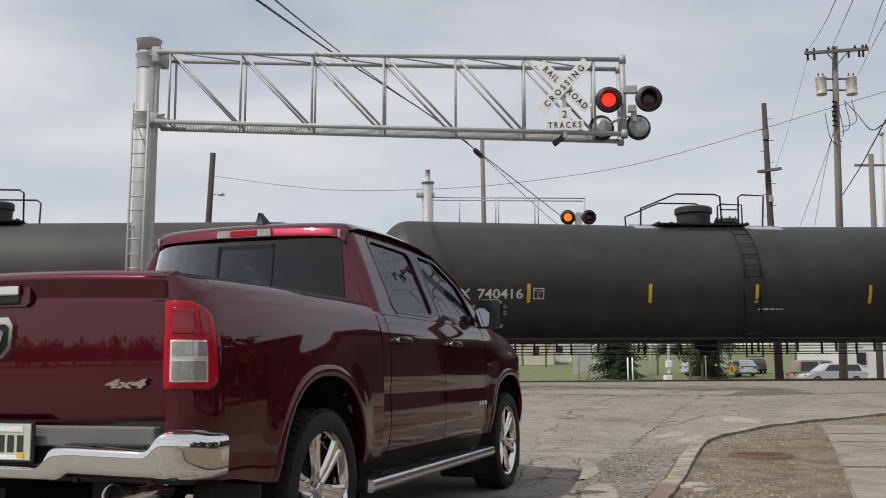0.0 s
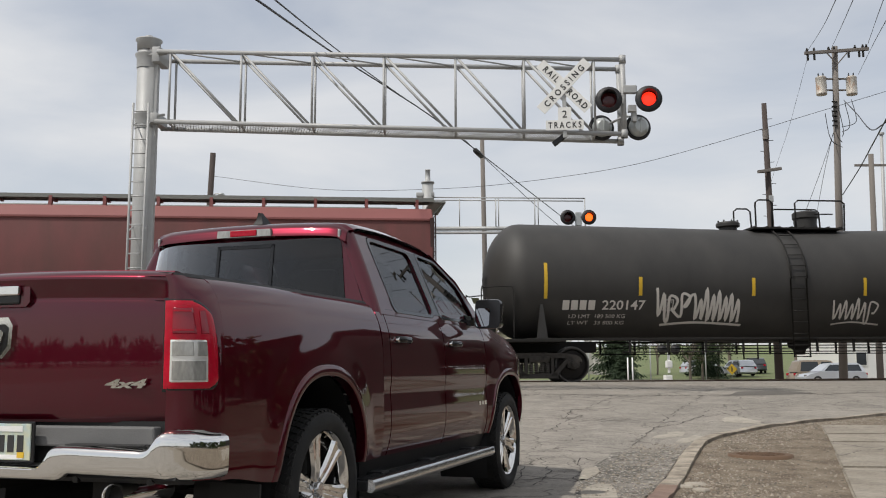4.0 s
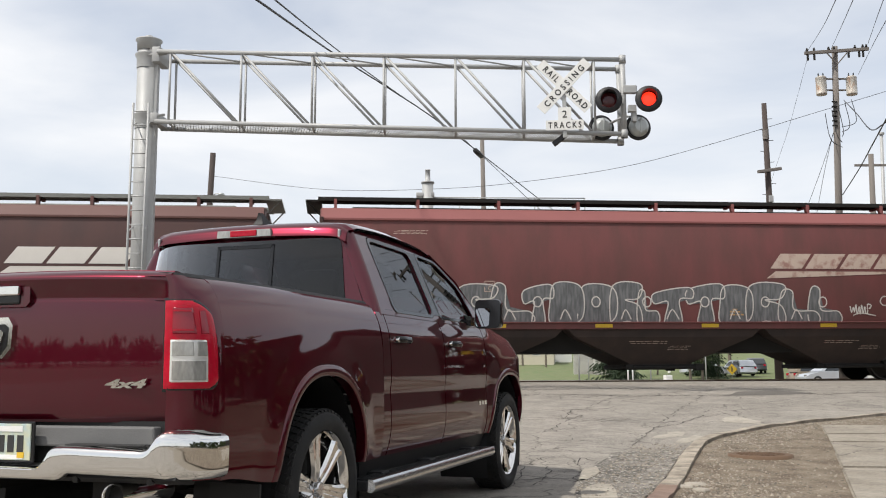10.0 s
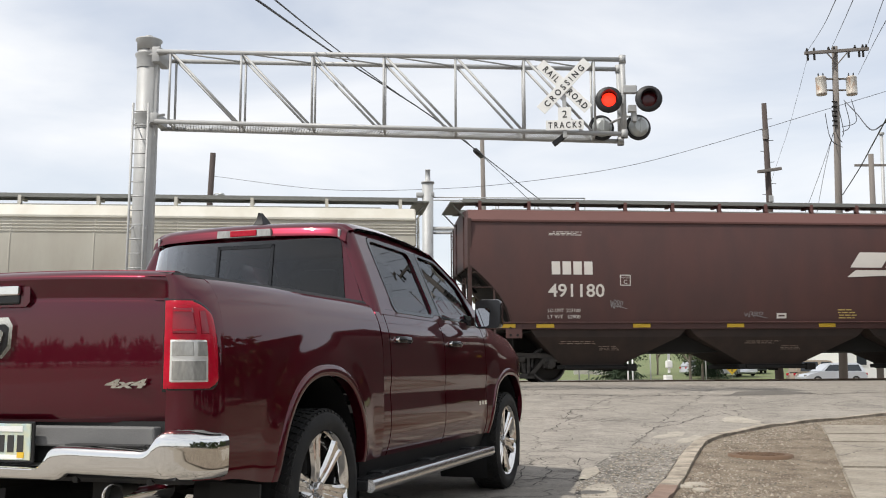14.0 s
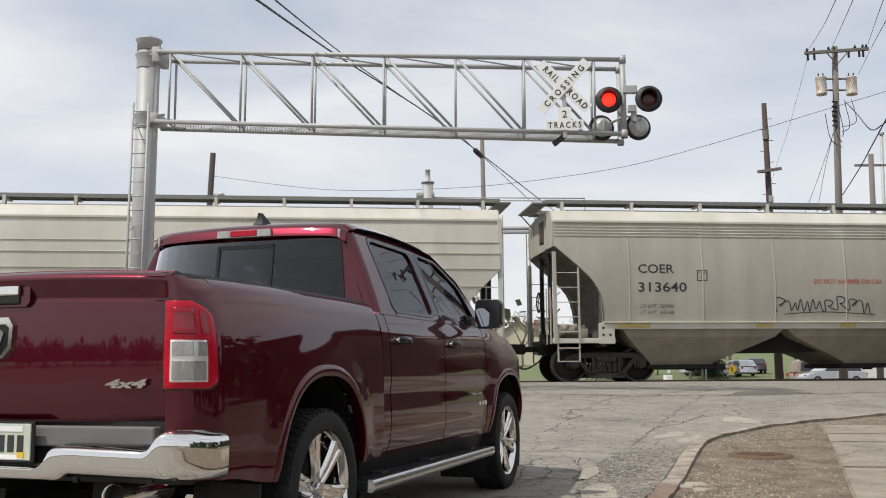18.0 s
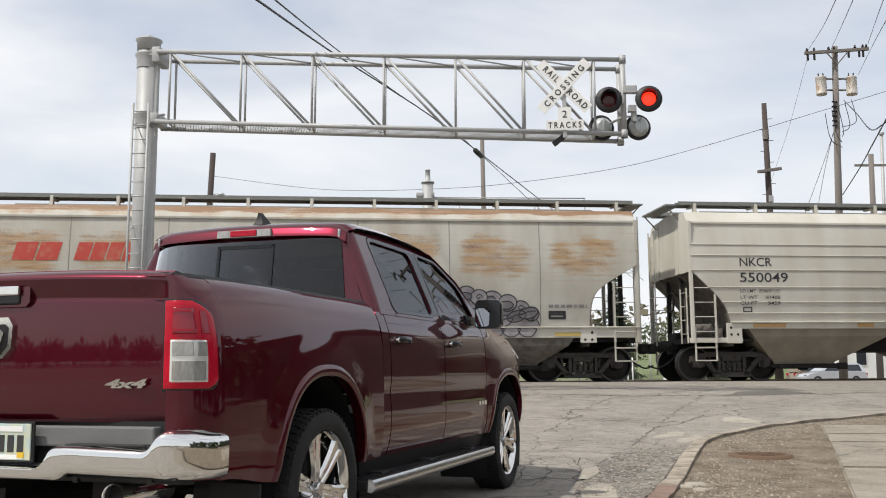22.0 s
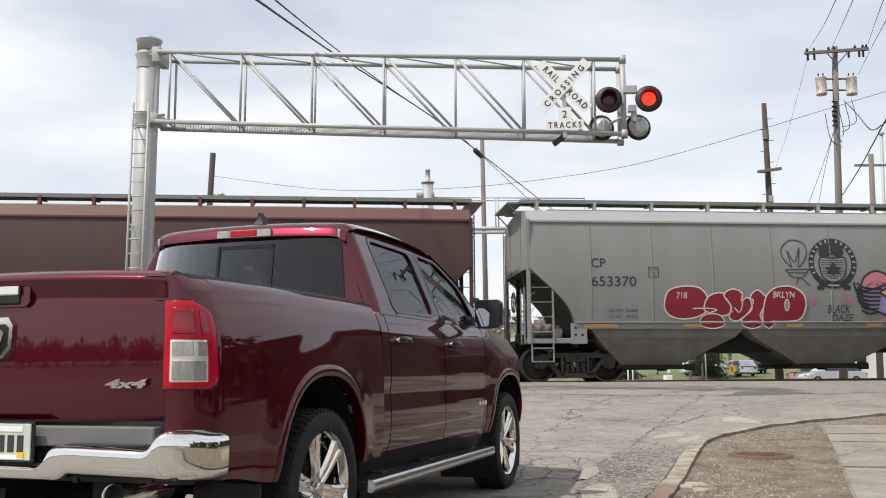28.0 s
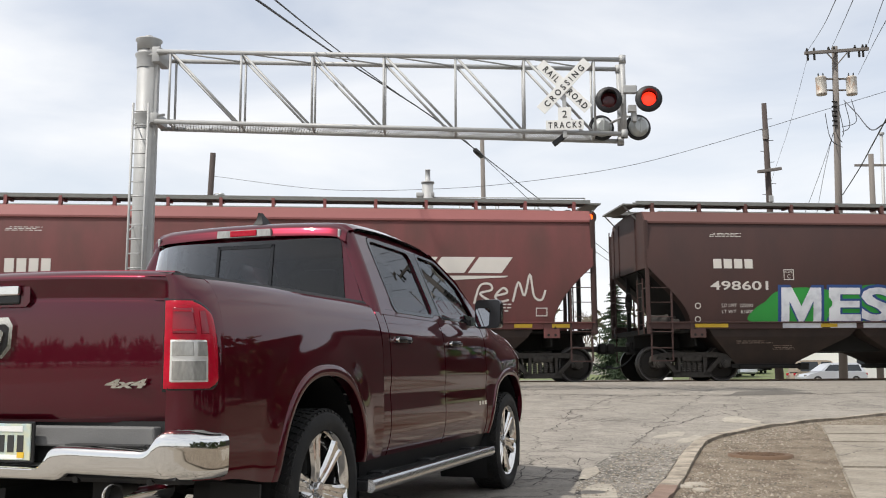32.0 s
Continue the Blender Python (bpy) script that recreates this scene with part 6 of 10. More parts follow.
def dress_cars():
    W, K, G = M_DECAL_W, M_DECAL_K, M_DECAL_G
    # clean tank car
    fit_text(C1, SY1, "CBTX", -7.5, -6.58, 2.13, 2.38, W, bold=0.02)
    fit_text(C1, SY1, "740416", -6.39, -5.22, 2.13, 2.38, W, bold=0.02)
    limits(C1, SY1, -7.38, 1.94, W, "211600 LB  95950 KG", "74400 LB  33750 KG", 1.75)
    tall_reflectors(C1, SY1, [(-7.92, 2.52, 0.92), (-5.07, 2.27, 0.48), (-1.86, 2.27, 0.48), (1.04, 2.27, 0.48), (4.2, 2.26, 0.48), (7.6, 2.5, 0.92)])
    plate_c(C1, SY1, -4.81, 2.27, W)
    bars(C1, SY1, 1.08, 1.95, 1.85, 1.90, 1, W, 0.8, 3)
    bm = B()
    pl = side_place(SY1, 0.004)
    grid(bm, lambda a, b: pl(a, b), [-1.9, -1.6, 2.0, 2.3], span(4.12, 4.325, 8))
    part("grip_strip", bm, M_LAMPBACK, C1, "grey non-slip strip below the platform")
    # dusty tank car
    mark_bars(C2, SY2, -6.87, -5.96, 1.86, 2.1, W)
    fit_text(C2, SY2, "220147", -5.82, -4.67, 1.86, 2.1, W, bold=0.02)
    tall_reflectors(C2, SY2, [(7.67, 2.56, 0.92), (4.79, 2.45, 0.48), (1.36, 2.46, 0.48), (-1.75, 2.45, 0.48), (-4.82, 2.46, 0.48), (-7.33, 2.6, 0.92)])
    frame_box(C2, SY2, 6.33, 7.42, 2.45, 2.93, W, 0.02)
    bars(C2, SY2, 6.37, 7.40, 2.49, 2.90, 7, W, 0.45, 5)
    scrawl(C2, SY2, 0.44, 1.83, 1.5, 2.2, W, 11, 0.05, 4)
    scrawl(C2, SY2, 2.64, 4.04, 1.75, 2.25, W, 12, 0.05, 6)
    scrawl(C2, SY2, 5.24, 6.13, 1.95, 2.3, G, 13, 0.03, 5)
    scrawl(C2, SY2, -4.42, -2.06, 1.5, 2.45, W, 14, 0.07, 7)
    frame_box(C2, SY2, 5.30, 5.88, 1.56, 1.85, W, 0.03, True)
    plate_c(C2, SY2, -4.05, 1.99, W)
    for x, z, r in ((4.57, 1.78, 0.10), (6.33, 1.46, 0.22)):
        strokes(C2, SY2, [[(x - r, z), (x, z + r)], [(x, z + r), (x + r, z)], [(x + r, z), (x, z - r)], [(x, z - r), (x - r, z)]], W if r < 0.2 else G, 0.02, name="hazard_diamond")
    limits(C2, SY2, -6.67, 1.70, W, "189 500 KG", "33 800 KG", 1.5)

    def red_car(car, sy, num, num_x, lim, logo_at, refl, mat=W, z_num=(2.17, 2.51), mz=(2.75, 3.07), plc=None):
        mark_bars(car, sy, num_x[0] + 0.1, num_x[0] + 1.24, mz[0], mz[1] + 0.02, mat)
        fit_text(car, sy, num, num_x[0], num_x[1], z_num[0], z_num[1], mat, bold=0.02)
        if logo_at:
            logo(car, sy, *logo_at, mat)
        if plc:
            plate_c(car, sy, *plc, mat)
        limits(car, sy, lim[0], lim[1], mat, lim[2], lim[3])
        reflectors(car, refl, 1.435, M_DECAL_Y)
        bars(car, sy, num_x[0] + 0.05, num_x[0] + 0.95, 3.78, 3.9, 3, mat, 0.4, 31, "small_print")
    red_car(C3, SY3, "496355", (-6.45, -4.98), (-6.59, 1.82, "223700", "62300"), (2.79, 6.65, 3.17, 2.76, 2.27, 6.3, 2.46), (-6.13, -3.83, -1.17, 1.2, 3.9, 6.38, 7.36), plc=(-4.24, 2.58))
    strokes(C3, SY3, [[(-4.06, 1.95), (-3.8, 2.1), (-3.7, 1.6)], [(-3.7, 1.7), (-3.5, 2.3), (-3.3, 1.9), (-3.2, 2.1), (-2.94, 2.56), (-2.8, 2.25), (-2.35, 2.4), (-2.5, 2.0), (-2.45, 1.6), (-2.15, 1.4)], [(-3.3, 1.75), (-3.0, 1.55), (-2.6, 1.6), (-2.4, 1.75)], ring_pts(-2.95, 1.95, 0.09, 0.16), ring_pts(-2.7, 1.95, 0.09, 0.17)], W, 0.04)
    scrawl(C3, SY3, -2.2, 0.0, 1.75, 2.15, W, 21, 0.045, 8)
    scrawl(C3, SY3, -5.15, -3.8, 2.85, 3.2, G, 22, 0.022, 6)
    scrawl(C3, SY3, 3.04, 3.95, 1.85, 2.2, G, 23, 0.03, 6)
    scrawl(C3, SY3, 4.35, 4.75, 1.85, 2.05, G, 24, 0.02, 3)
    scrawl(C3, SY3, 5.6, 6.0, 1.75, 2.05, G, 25, 0.025, 2)
    scrawl(C3, SY3, -6.9, -6.5, 1.7, 2.4, G, 26, 0.02, 3)
    frame_box(C3, SY3, 4.98, 5.45, 1.65, 1.98, W, 0.03, True)
    bars(C3, SY3, 2.45, 2.98, 1.62, 1.9, 4, M_DECAL_Y2, 0.4, 6)
    bars(C3, SY3, 6.0, 6.6, 1.8, 2.06, 3, W, 0.45, 7)
    bars(C3, SY3, 3.45, 5.0, 1.6, 1.75, 3, W, 0.35, 8)
    # red car with big grey lettering
    red_car(C4, SY4, "476947", (-7.12, -5.47), (-6.87, 1.88, "225500", "60500"), (3.19, 7.03, 3.33, 2.93, 2.77, 6.78, 2.67), (-4.43, -1.65, 1.19, 4.44), M_DECAL_OLD, (2.1, 2.36), (2.5, 2.75), (-4.62, 2.45))
    reflectors(C4, (-7.3, 7.44), 1.66, M_DECAL_Y, 0.46, 0.2, 1.605)
    rnd = random.Random(5)
    x = -5.45
    forms = ([(0, 1.5), (0.05, 2.4), (0.95, 2.45), (0.9, 2.15), (0.45, 2.1), (0.9, 1.95), (1, 1.5), (0.5, 1.55)],
             [(0.05, 1.5), (0, 2.0), (0.15, 2.45), (0.9, 2.4), (1.05, 1.9), (0.85, 1.53)],
             [(0, 2.3), (0.9, 2.45), (1.0, 2.15), (0.65, 2.1), (0.72, 1.5), (0.28, 1.5), (0.35, 2.05), (0, 2.0)],
             [(0, 1.5), (0.02, 2.4), (0.35, 2.42), (0.4, 1.85), (1.05, 1.8), (1.1, 1.5)])
    shapes = (0.95, 0.85, 0.7, 0.8, 0.9, 0.75, 0.45, 0.95, 0.9, 0.8, 0.95, 0.85, 0.7)
    for i, w in enumerate(shapes):
        t = rnd.uniform(2.28, 2.48)
        form = forms[(i * 3 + i // 4) % 4]
        pts = [(x + w * 1.08 * a, b + (t - 2.4 if b > 2.2 else 0)) for a, b in form]
        outline_blob(C4, SY4, pts, M_GREY_FILL, W, 0.03, 0.008 + 0.0015 * (i % 4))
        if i % 2 == 0:
            strokes(C4, SY4, [ring_pts(x + w * 0.5, 2.05, 0.11, 0.13)], W, 0.03, 0.014)
        else:
            strokes(C4, SY4, [[(x + w * 0.35, 1.6), (x + w * 0.5, 1.85), (x + w * 0.7, 1.6)]], W, 0.03, 0.014)
        x += w * 0.955
    scrawl(C4, SY4, 5.05, 5.7, 1.72, 2.0, W, 27, 0.03, 4)
    strokes(C4, SY4, [ring_pts(6.05, 2.08, 0.12, 0.12)], W, 0.025)
    frame_box(C4, SY4, 6.25, 6.7, 1.68, 1.95, W, 0.03, True)
    bars(C4, SY4, 6.85, 7.35, 1.8, 2.05, 3, W, 0.45, 9)
    bars(C4, SY4, 1.7, 2.4, 1.7, 2.0, 4, M_DECAL_O, 0.5, 10)
    # brown car
    red_car(C5, SY5, "491180", (-6.18, -4.70), (-6.19, 1.83, "223100", "62900"), (2.34, 6.29, 3.38, 2.97, 1.93, 5.95, 2.71), (-7.27, -6.27, -3.73, -1.2, 1.32, 3.79, 6.4, 7.37), W, plc=(-4.14, 2.62))
    bars(C5, SY5, 1.65, 2.2, 1.62, 1.9, 4, M_DECAL_Y2, 0.4, 11)
    bars(C5, SY5, 5.7, 6.3, 1.76, 2.05, 3, W, 0.45, 12)
    bars(C5, SY5, 3.4, 4.9, 1.65, 1.78, 3, W, 0.3, 13)
    frame_box(C5, SY5, -0.05, 0.22, 1.62, 1.76, W, 0.05)
    scrawl(C5, SY5, -4.55, -4.2, 1.9, 2.1, G, 28, 0.02, 4)
    scrawl(C5, SY5, -0.95, -0.4, 1.66, 1.8, G, 29, 0.02, 4)
    # tan car
    fit_text(C6, SY6, "COER", -6.68, -5.72, 2.80, 3.03, K, bold=0.01)
    fit_text(C6, SY6, "313640", -6.69, -5.39, 2.31, 2.56, K, bold=0.01)
    limits(C6, SY6, -6.63, 1.94, K, "222900", "63100", 0.9)
    plate_c(C6, SY6, -4.96, 2.75, K)
    fit_text(C6, SY6, "DO NOT HAMMER ON CAR", -1.89, 0.03, 2.53, 2.66, M_DECAL_R)
    scrawl(C6, SY6, -3.0, -0.3, 1.75, 2.2, K, 41, 0.028, 8)
    scrawl(C6, SY6, 0.77, 1.4, 1.75, 2.45, K, 42, 0.035, 2)
    scrawl(C6, SY6, 1.45, 2.15, 1.9, 2.2, K, 43, 0.02, 4)
    for i in range(6):
        a = 2.66 + i * 0.35
        outline_blob(C6, SY6, [(a, 1.6), (a + 0.02, 2.2), (a + 0.3, 2.25), (a + 0.34, 1.9), (a + 0.36, 1.6), (a + 0.2, 1.66)], M_HOP_TAN, K, 0.025, 0.008 + 0.001 * (i % 2))
    frame_box(C6, SY6, 4.65, 5.12, 1.76, 2.06, K, 0.05, True)
    bars(C6, SY6, 5.49, 7.2, 2.72, 2.86, 2, K, 0.5, 14)
    reflectors(C6, (-6.83,), 1.435, M_DECAL_Y2, 0.9)
    reflectors(C6, (-3.3, -0.98, 1.26, 3.84), 1.435, M_DECAL_Y2)
    reflectors(C6, (6.75,), 1.435, M_DECAL_Y2, 0.9)
    # cream car
    fit_text(C7, SY7, "NKCR", -6.76, -5.87, 2.99, 3.22, K, bold=0.01)
    fit_text(C7, SY7, "550049", -6.77, -5.45, 2.57, 2.82, K, bold=0.01)
    for z, b in ((2.34, "LD LMT  224600 LO"), (2.17, "LT WT     61400"), (2.02, "CU FT      5459")):
        fit_text(C7, SY7, b, -6.78, -5.69, z - 0.045, z + 0.045, K, 0.03, bold=0.004)
    reflectors(C7, (-6.0, 6.1), 1.435, M_DECAL_O, 0.9)
    reflectors(C7, (-3.33, -1.1, 1.09, 3.32), 1.435, M_DECAL_O)
    for i, x in enumerate((-2.75, 3.2, 5.4)):
        bars(C7, SY7, x, x + 0.45, 1.78, 1.92, 3, G, 0.25, 50 + i)
    frame_box(C7, SY7, -6.7, -6.45, 1.78, 1.92, K, 0.03)
    # rusty white car
    mark_bars(C8, SY8, -7.18, -5.94, 3.05, 3.50, M_DECAL_R, 2, 0.12, 0.1)
    mark_bars(C8, SY8, -5.73, -4.11, 3.05, 3.50, M_DECAL_R, 4, 0.12, 0.1)
    fit_text(C8, SY8, "SOO", -6.74, -5.92, 2.38, 2.62, K, bold=0.014, shear=0.1)
    fit_text(C8, SY8, "118502", -6.80, -5.57, 1.85, 2.12, K, bold=0.02, shear=0.15)
    bars(C8, SY8, -6.75, -4.9, 1.55, 1.75, 2, G, 0.4, 15)
    for a, b, m in ((-7.2, -6.3, M_DECAL_Y2), (-6.3, -4.2, M_STRIP_OLD), (-4.2, -3.7, M_DECAL_Y2), (-3.7, -2.35, M_STRIP_OLD), (-2.35, -1.8, M_DECAL_Y2), (-1.8, 0.1, M_STRIP_OLD), (0.1, 0.6, M_DECAL_Y2), (0.6, 3.0, M_STRIP_OLD), (3.0, 3.5, M_DECAL_Y2), (6.2, 7.2, M_DECAL_Y2)):
        bm = B()
        box(bm, a, b, -1.574, -1.558, 1.17, 1.27)
        part("reflector_strip", bm, m, C8)
    for l in ([(-3.1, 2.3), (-2.9, 1.95), (-2.45, 1.95), (-2.2, 1.55)], [(-3.0, 2.3), (-2.75, 1.98)], [(-0.1, 1.5), (0.3, 1.8), (0.6, 1.98), (1.2, 2.0), (1.45, 2.2)], [(0.2, 2.2), (0.45, 2.0)], [(0.35, 2.22), (0.6, 2.05)]):
        strokes(C8, SY8, [l], K, 0.07)
    strokes(C8, SY8, [[(-1.6, 2.15), (-1.6, 1.85), (-1.35, 1.85), (-1.25, 2.02), (-1.35, 2.15), (-1.6, 2.15)]], K, 0.09, n=1)
    dusty = material("dusty_grey_spray", (0.30, 0.285, 0.29), 0.7, 0, 0.3, 3, 40, 0.0, second=(0.20, 0.185, 0.205), amount=0.4)
    murky = material("murky_grey_spray", (0.185, 0.175, 0.185), 0.7, 0, 0.3, 3, 40, 0.0, second=(0.12, 0.11, 0.125), amount=0.4)
    # a cloud of scalloped lobes, with petals and coils in front, that runs down over the sill
    rnd = random.Random(9)
    lobes = [(1.98, 1.86, 0.30), (2.14, 2.14, 0.25), (2.52, 2.22, 0.27), (2.92, 2.24, 0.24), (3.22, 2.08, 0.22), (3.56, 2.24, 0.25), (3.92, 2.25, 0.22), (4.24, 2.16, 0.22), (4.58, 2.10, 0.25), (4.98, 2.02, 0.24), (5.32, 1.88, 0.22), (5.60, 1.74, 0.20)]
    outline_blob(C8, SY8, [(1.7, 1.42), (1.66, 1.8), (2.0, 2.1), (2.6, 2.2), (3.2, 2.1), (3.8, 2.2), (4.4, 2.1), (5.0, 2.0), (5.5, 1.8), (5.8, 1.42), (5.0, 1.41), (4.0, 1.41), (3.0, 1.41), (2.2, 1.41)], dusty, K, 0.02)
    for i, (x, z, r) in enumerate(lobes):
        outline_blob(C8, SY8, ring_pts(x, z, r, r * 0.88, 12), dusty, K, 0.030, 0.014 + 0.0035 * (i % 2))
        if i % 3 != 1:
            outline_blob(C8, SY8, ring_pts(x - 0.03, z - 0.06, r * (0.75, 0, 0.5)[i % 3], r * (0.42, 0, 0.6)[i % 3], 10), murky, K, 0.03, 0.026)
        if i % 3 == 1:
            strokes(C8, SY8, [[(x + r * (0.42 - 0.045 * k) * math.cos(k * 0.8), z + r * (0.42 - 0.045 * k) * math.sin(k * 0.8)) for k in range(9)]], K, 0.024, 0.034, 3)
    for i in range(12):
        x = 1.95 + 0.325 * i + rnd.uniform(-0.05, 0.05)
        z = 1.66 + 0.11 * math.sin(i * 1.9)
        a = rnd.uniform(-0.7, 0.7)
        petal = [(x + 0.26 * math.cos(t) * math.cos(a) - 0.13 * math.sin(t) * math.sin(a), z + 0.26 * math.cos(t) * math.sin(a) * 0.7 + 0.14 * math.sin(t) * math.cos(a)) for t in span(0, 2 * math.pi, 11)[:-1]]
        outline_blob(C8, SY8, petal, murky if i % 3 else dusty, K, 0.028, 0.040 + 0.003 * (i % 3))
        strokes(C8, SY8, [[(x - 0.22 * math.cos(a), z - 0.16 * math.sin(a)), (x, z + 0.04), (x + 0.22 * math.cos(a), z + 0.16 * math.sin(a))]], K, 0.026, 0.052)
    for i in range(9):
        x = 2.12 + 0.42 * i
        outline_blob(C8, lambda z: 1.562, [(x - 0.21, 1.375), (x - 0.19, 1.24), (x - 0.06, 1.16), (x + 0.10, 1.17), (x + 0.20, 1.26), (x + 0.21, 1.375)], dusty, K, 0.026, 0.026)
    for a in (-2.35, 0.75, 0.95):
        strokes(C8, SY8, [[(a, 2.0), (a + 0.03, 1.8), (a - 0.02, 1.62)]], K, 0.02)
    frame_box(C8, SY8, 6.05, 6.5, 1.6, 1.82, K, 0.07, True)
    bars(C8, SY8, 6.0, 7.2, 1.9, 2.0, 1, G, 0.8, 16)
    # grey car
    fit_text(C9, SY9, "CP", -6.54, -6.15, 2.94, 3.18, K, bold=0.012)
    fit_text(C9, SY9, "653370", -6.54, -5.35, 2.45, 2.71, K, bold=0.01)
    limits(C9, SY9, -6.08, 1.83, K, "225900", "60100", 0.76)
    plate_c(C9, SY9, -4.88, 2.83, K)
    bubbles = ([(-4.61, 1.98), (-4.49, 2.34), (-4.07, 2.46), (-3.65, 2.41), (-3.42, 2.12), (-3.46, 1.83), (-3.73, 1.66), (-4.15, 1.61), (-4.49, 1.72)],
               [(-3.54, 1.87), (-3.42, 2.19), (-3.08, 2.29), (-2.81, 2.12), (-2.77, 1.83), (-3.0, 1.69), (-3.35, 1.76)],
               [(-3.0, 2.23), (-2.77, 2.39), (-2.51, 2.29), (-2.52, 2.07), (-2.39, 2.16), (-2.2, 2.08), (-2.32, 1.79), (-2.62, 1.56), (-2.85, 1.64), (-2.81, 1.94)],
               [(-2.28, 2.19), (-2.09, 2.36), (-1.9, 2.23), (-1.82, 2.08), (-2.01, 1.72), (-1.94, 1.54), (-2.2, 1.54), (-2.5, 1.54), (-2.47, 1.65), (-2.24, 1.87)],
               [(-1.93, 1.55), (-1.86, 2.16), (-1.59, 2.42), (-1.17, 2.46), (-0.83, 2.27), (-0.75, 1.94), (-0.9, 1.61), (-1.25, 1.54), (-1.63, 1.54)])
    for i, pts in enumerate(bubbles):
        outline_blob(C9, SY9, pts, M_CHERRY, W, 0.035, 0.010 + 0.004 * i)
    outline_blob(C9, SY9, [(-3.65, 1.55), (-3.5, 1.72), (-3.15, 1.72), (-3.0, 1.55), (-3.3, 1.54)], M_CHERRY, W, 0.03, 0.032)
    for a, b in ((-3.64, -3.02), (-2.52, -1.98), (-1.96, -1.64)):
        outline_blob(C9, lambda z: 1.562, [(a, 1.495), (a + 0.08, 1.40), ((a + b) / 2, 1.355), (b - 0.08, 1.40), (b, 1.495)], M_CHERRY, W, 0.025, 0.026)
    strokes(C9, SY9, [[(-3.85, 1.88), (-3.4, 1.88), (-3.2, 1.84), (-3.36, 1.78)], [(-2.72, 1.9), (-2.6, 1.78), (-2.52, 1.9), (-2.5, 2.05)]], W, 0.028, 0.034)
    outline_blob(C9, SY9, ring_pts(-1.28, 1.97, 0.06, 0.15, 10), M_HOP_GREY, W, 0.025, 0.034)
    fit_text(C9, SY9, "BKLYN", -1.66, -1.06, 2.16, 2.32, W, 0.036, bold=0.004, shear=0.15)
    fit_text(C9, SY9, "718", -4.28, -4.0, 2.14, 2.30, W, 0.018)
    # crest: a ring with small marks, an animal over a striped shield with a leaf, a ribbon below
    strokes(C9, SY9, [ring_pts(0.05, 3.08, 0.60, 0.60, 30)], K, 0.155, 0.008, 2, "owner_crest")
    marks = []
    for i in range(17):
        a = radians(205 - 230 * i / 16)
        if i != 8:
            marks.append([(0.05 + r * math.cos(a), 3.08 + r * math.sin(a)) for r in (0.56, 0.645)])
    strokes(C9, SY9, marks, M_HOP_GREY_LT, 0.045, 0.013, 2, "crest_mark")
    outline_blob(C9, SY9, [(-0.30, 3.22), (-0.30, 2.85), (-0.18, 2.66), (0.05, 2.57), (0.28, 2.66), (0.40, 2.85), (0.40, 3.22), (0.05, 3.22)], M_HOP_GREY, K, 0.04, 0.010, "owner_crest")
    strokes(C9, SY9, [[(-0.27 + 0.10 * max(0, 2 - i), 2.68 + 0.06 * i), (0.37 - 0.10 * max(0, 2 - i), 2.68 + 0.06 * i)] for i in range(9)], K, 0.016, 0.013, 2, "crest_stripe")
    outline_blob(C9, SY9, [(-0.30, 3.27), (-0.28, 3.46), (-0.10, 3.58), (0.15, 3.60), (0.33, 3.50), (0.36, 3.34), (0.22, 3.26), (0.05, 3.32), (-0.12, 3.26)], K, K, 0.02, 0.010, "owner_crest")
    outline_blob(C9, SY9, [(0.05, 2.74), (0.0, 2.82), (-0.13, 2.80), (-0.09, 2.88), (-0.16, 2.96), (-0.05, 2.97), (0.05, 3.10), (0.15, 2.97), (0.26, 2.96), (0.19, 2.88), (0.23, 2.80), (0.10, 2.82)], K, K, 0.012, 0.016, "owner_crest")
    strokes(C9, SY9, [[(-0.36, 2.49), (0.46, 2.49)], [(-0.42, 2.43), (-0.22, 2.43)], [(0.32, 2.43), (0.52, 2.43)]], K, 0.11, 0.008, 2, "crest_ribbon")
    strokes(C9, SY9, [[(-0.1, 2.49), (0.2, 2.49)]], M_HOP_GREY_LT, 0.045, 0.013, 2, "crest_mark")
    # light bulb
    strokes(C9, SY9, [[(-1.12, 2.98), (-1.32, 3.2), (-1.36, 3.45), (-1.18, 3.66), (-0.95, 3.70), (-0.72, 3.6), (-0.66, 3.35), (-0.78, 3.1), (-0.92, 2.95)],
                      [(-1.1, 2.95), (-1.2, 3.42), (-1.02, 3.1), (-0.86, 3.5), (-0.92, 2.98)], [(-1.28, 2.90), (-0.62, 2.92)], [(-1.28, 2.9), (-1.1, 2.72), (-0.8, 2.72), (-0.62, 2.92)], [(-1.2, 2.82), (-0.7, 2.82)], [(-0.92, 2.70), (-1.0, 2.52)], [(-0.86, 2.70), (-0.62, 2.48)]], M_GREY_INK, 0.030)
    fit_text(C9, SY9, "BLACK", -0.13, 0.5, 1.76, 1.98, K, bold=0.006, shear=0.2)
    fit_text(C9, SY9, "DAZE", 0.0, 0.6, 1.55, 1.73, K, bold=0.006, shear=0.2)
    outline_blob(C9, SY9, [(0.95, 1.95), (0.85, 2.3), (1.1, 2.55), (1.6, 2.6), (2.1, 2.72), (2.45, 2.78), (2.8, 2.72), (3.3, 2.6), (3.85, 2.55), (4.1, 2.3), (3.95, 1.95), (3.5, 1.75), (2.9, 1.55), (2.45, 1.45), (2.0, 1.55), (1.4, 1.75)], M_LILAC, K, 0.05)
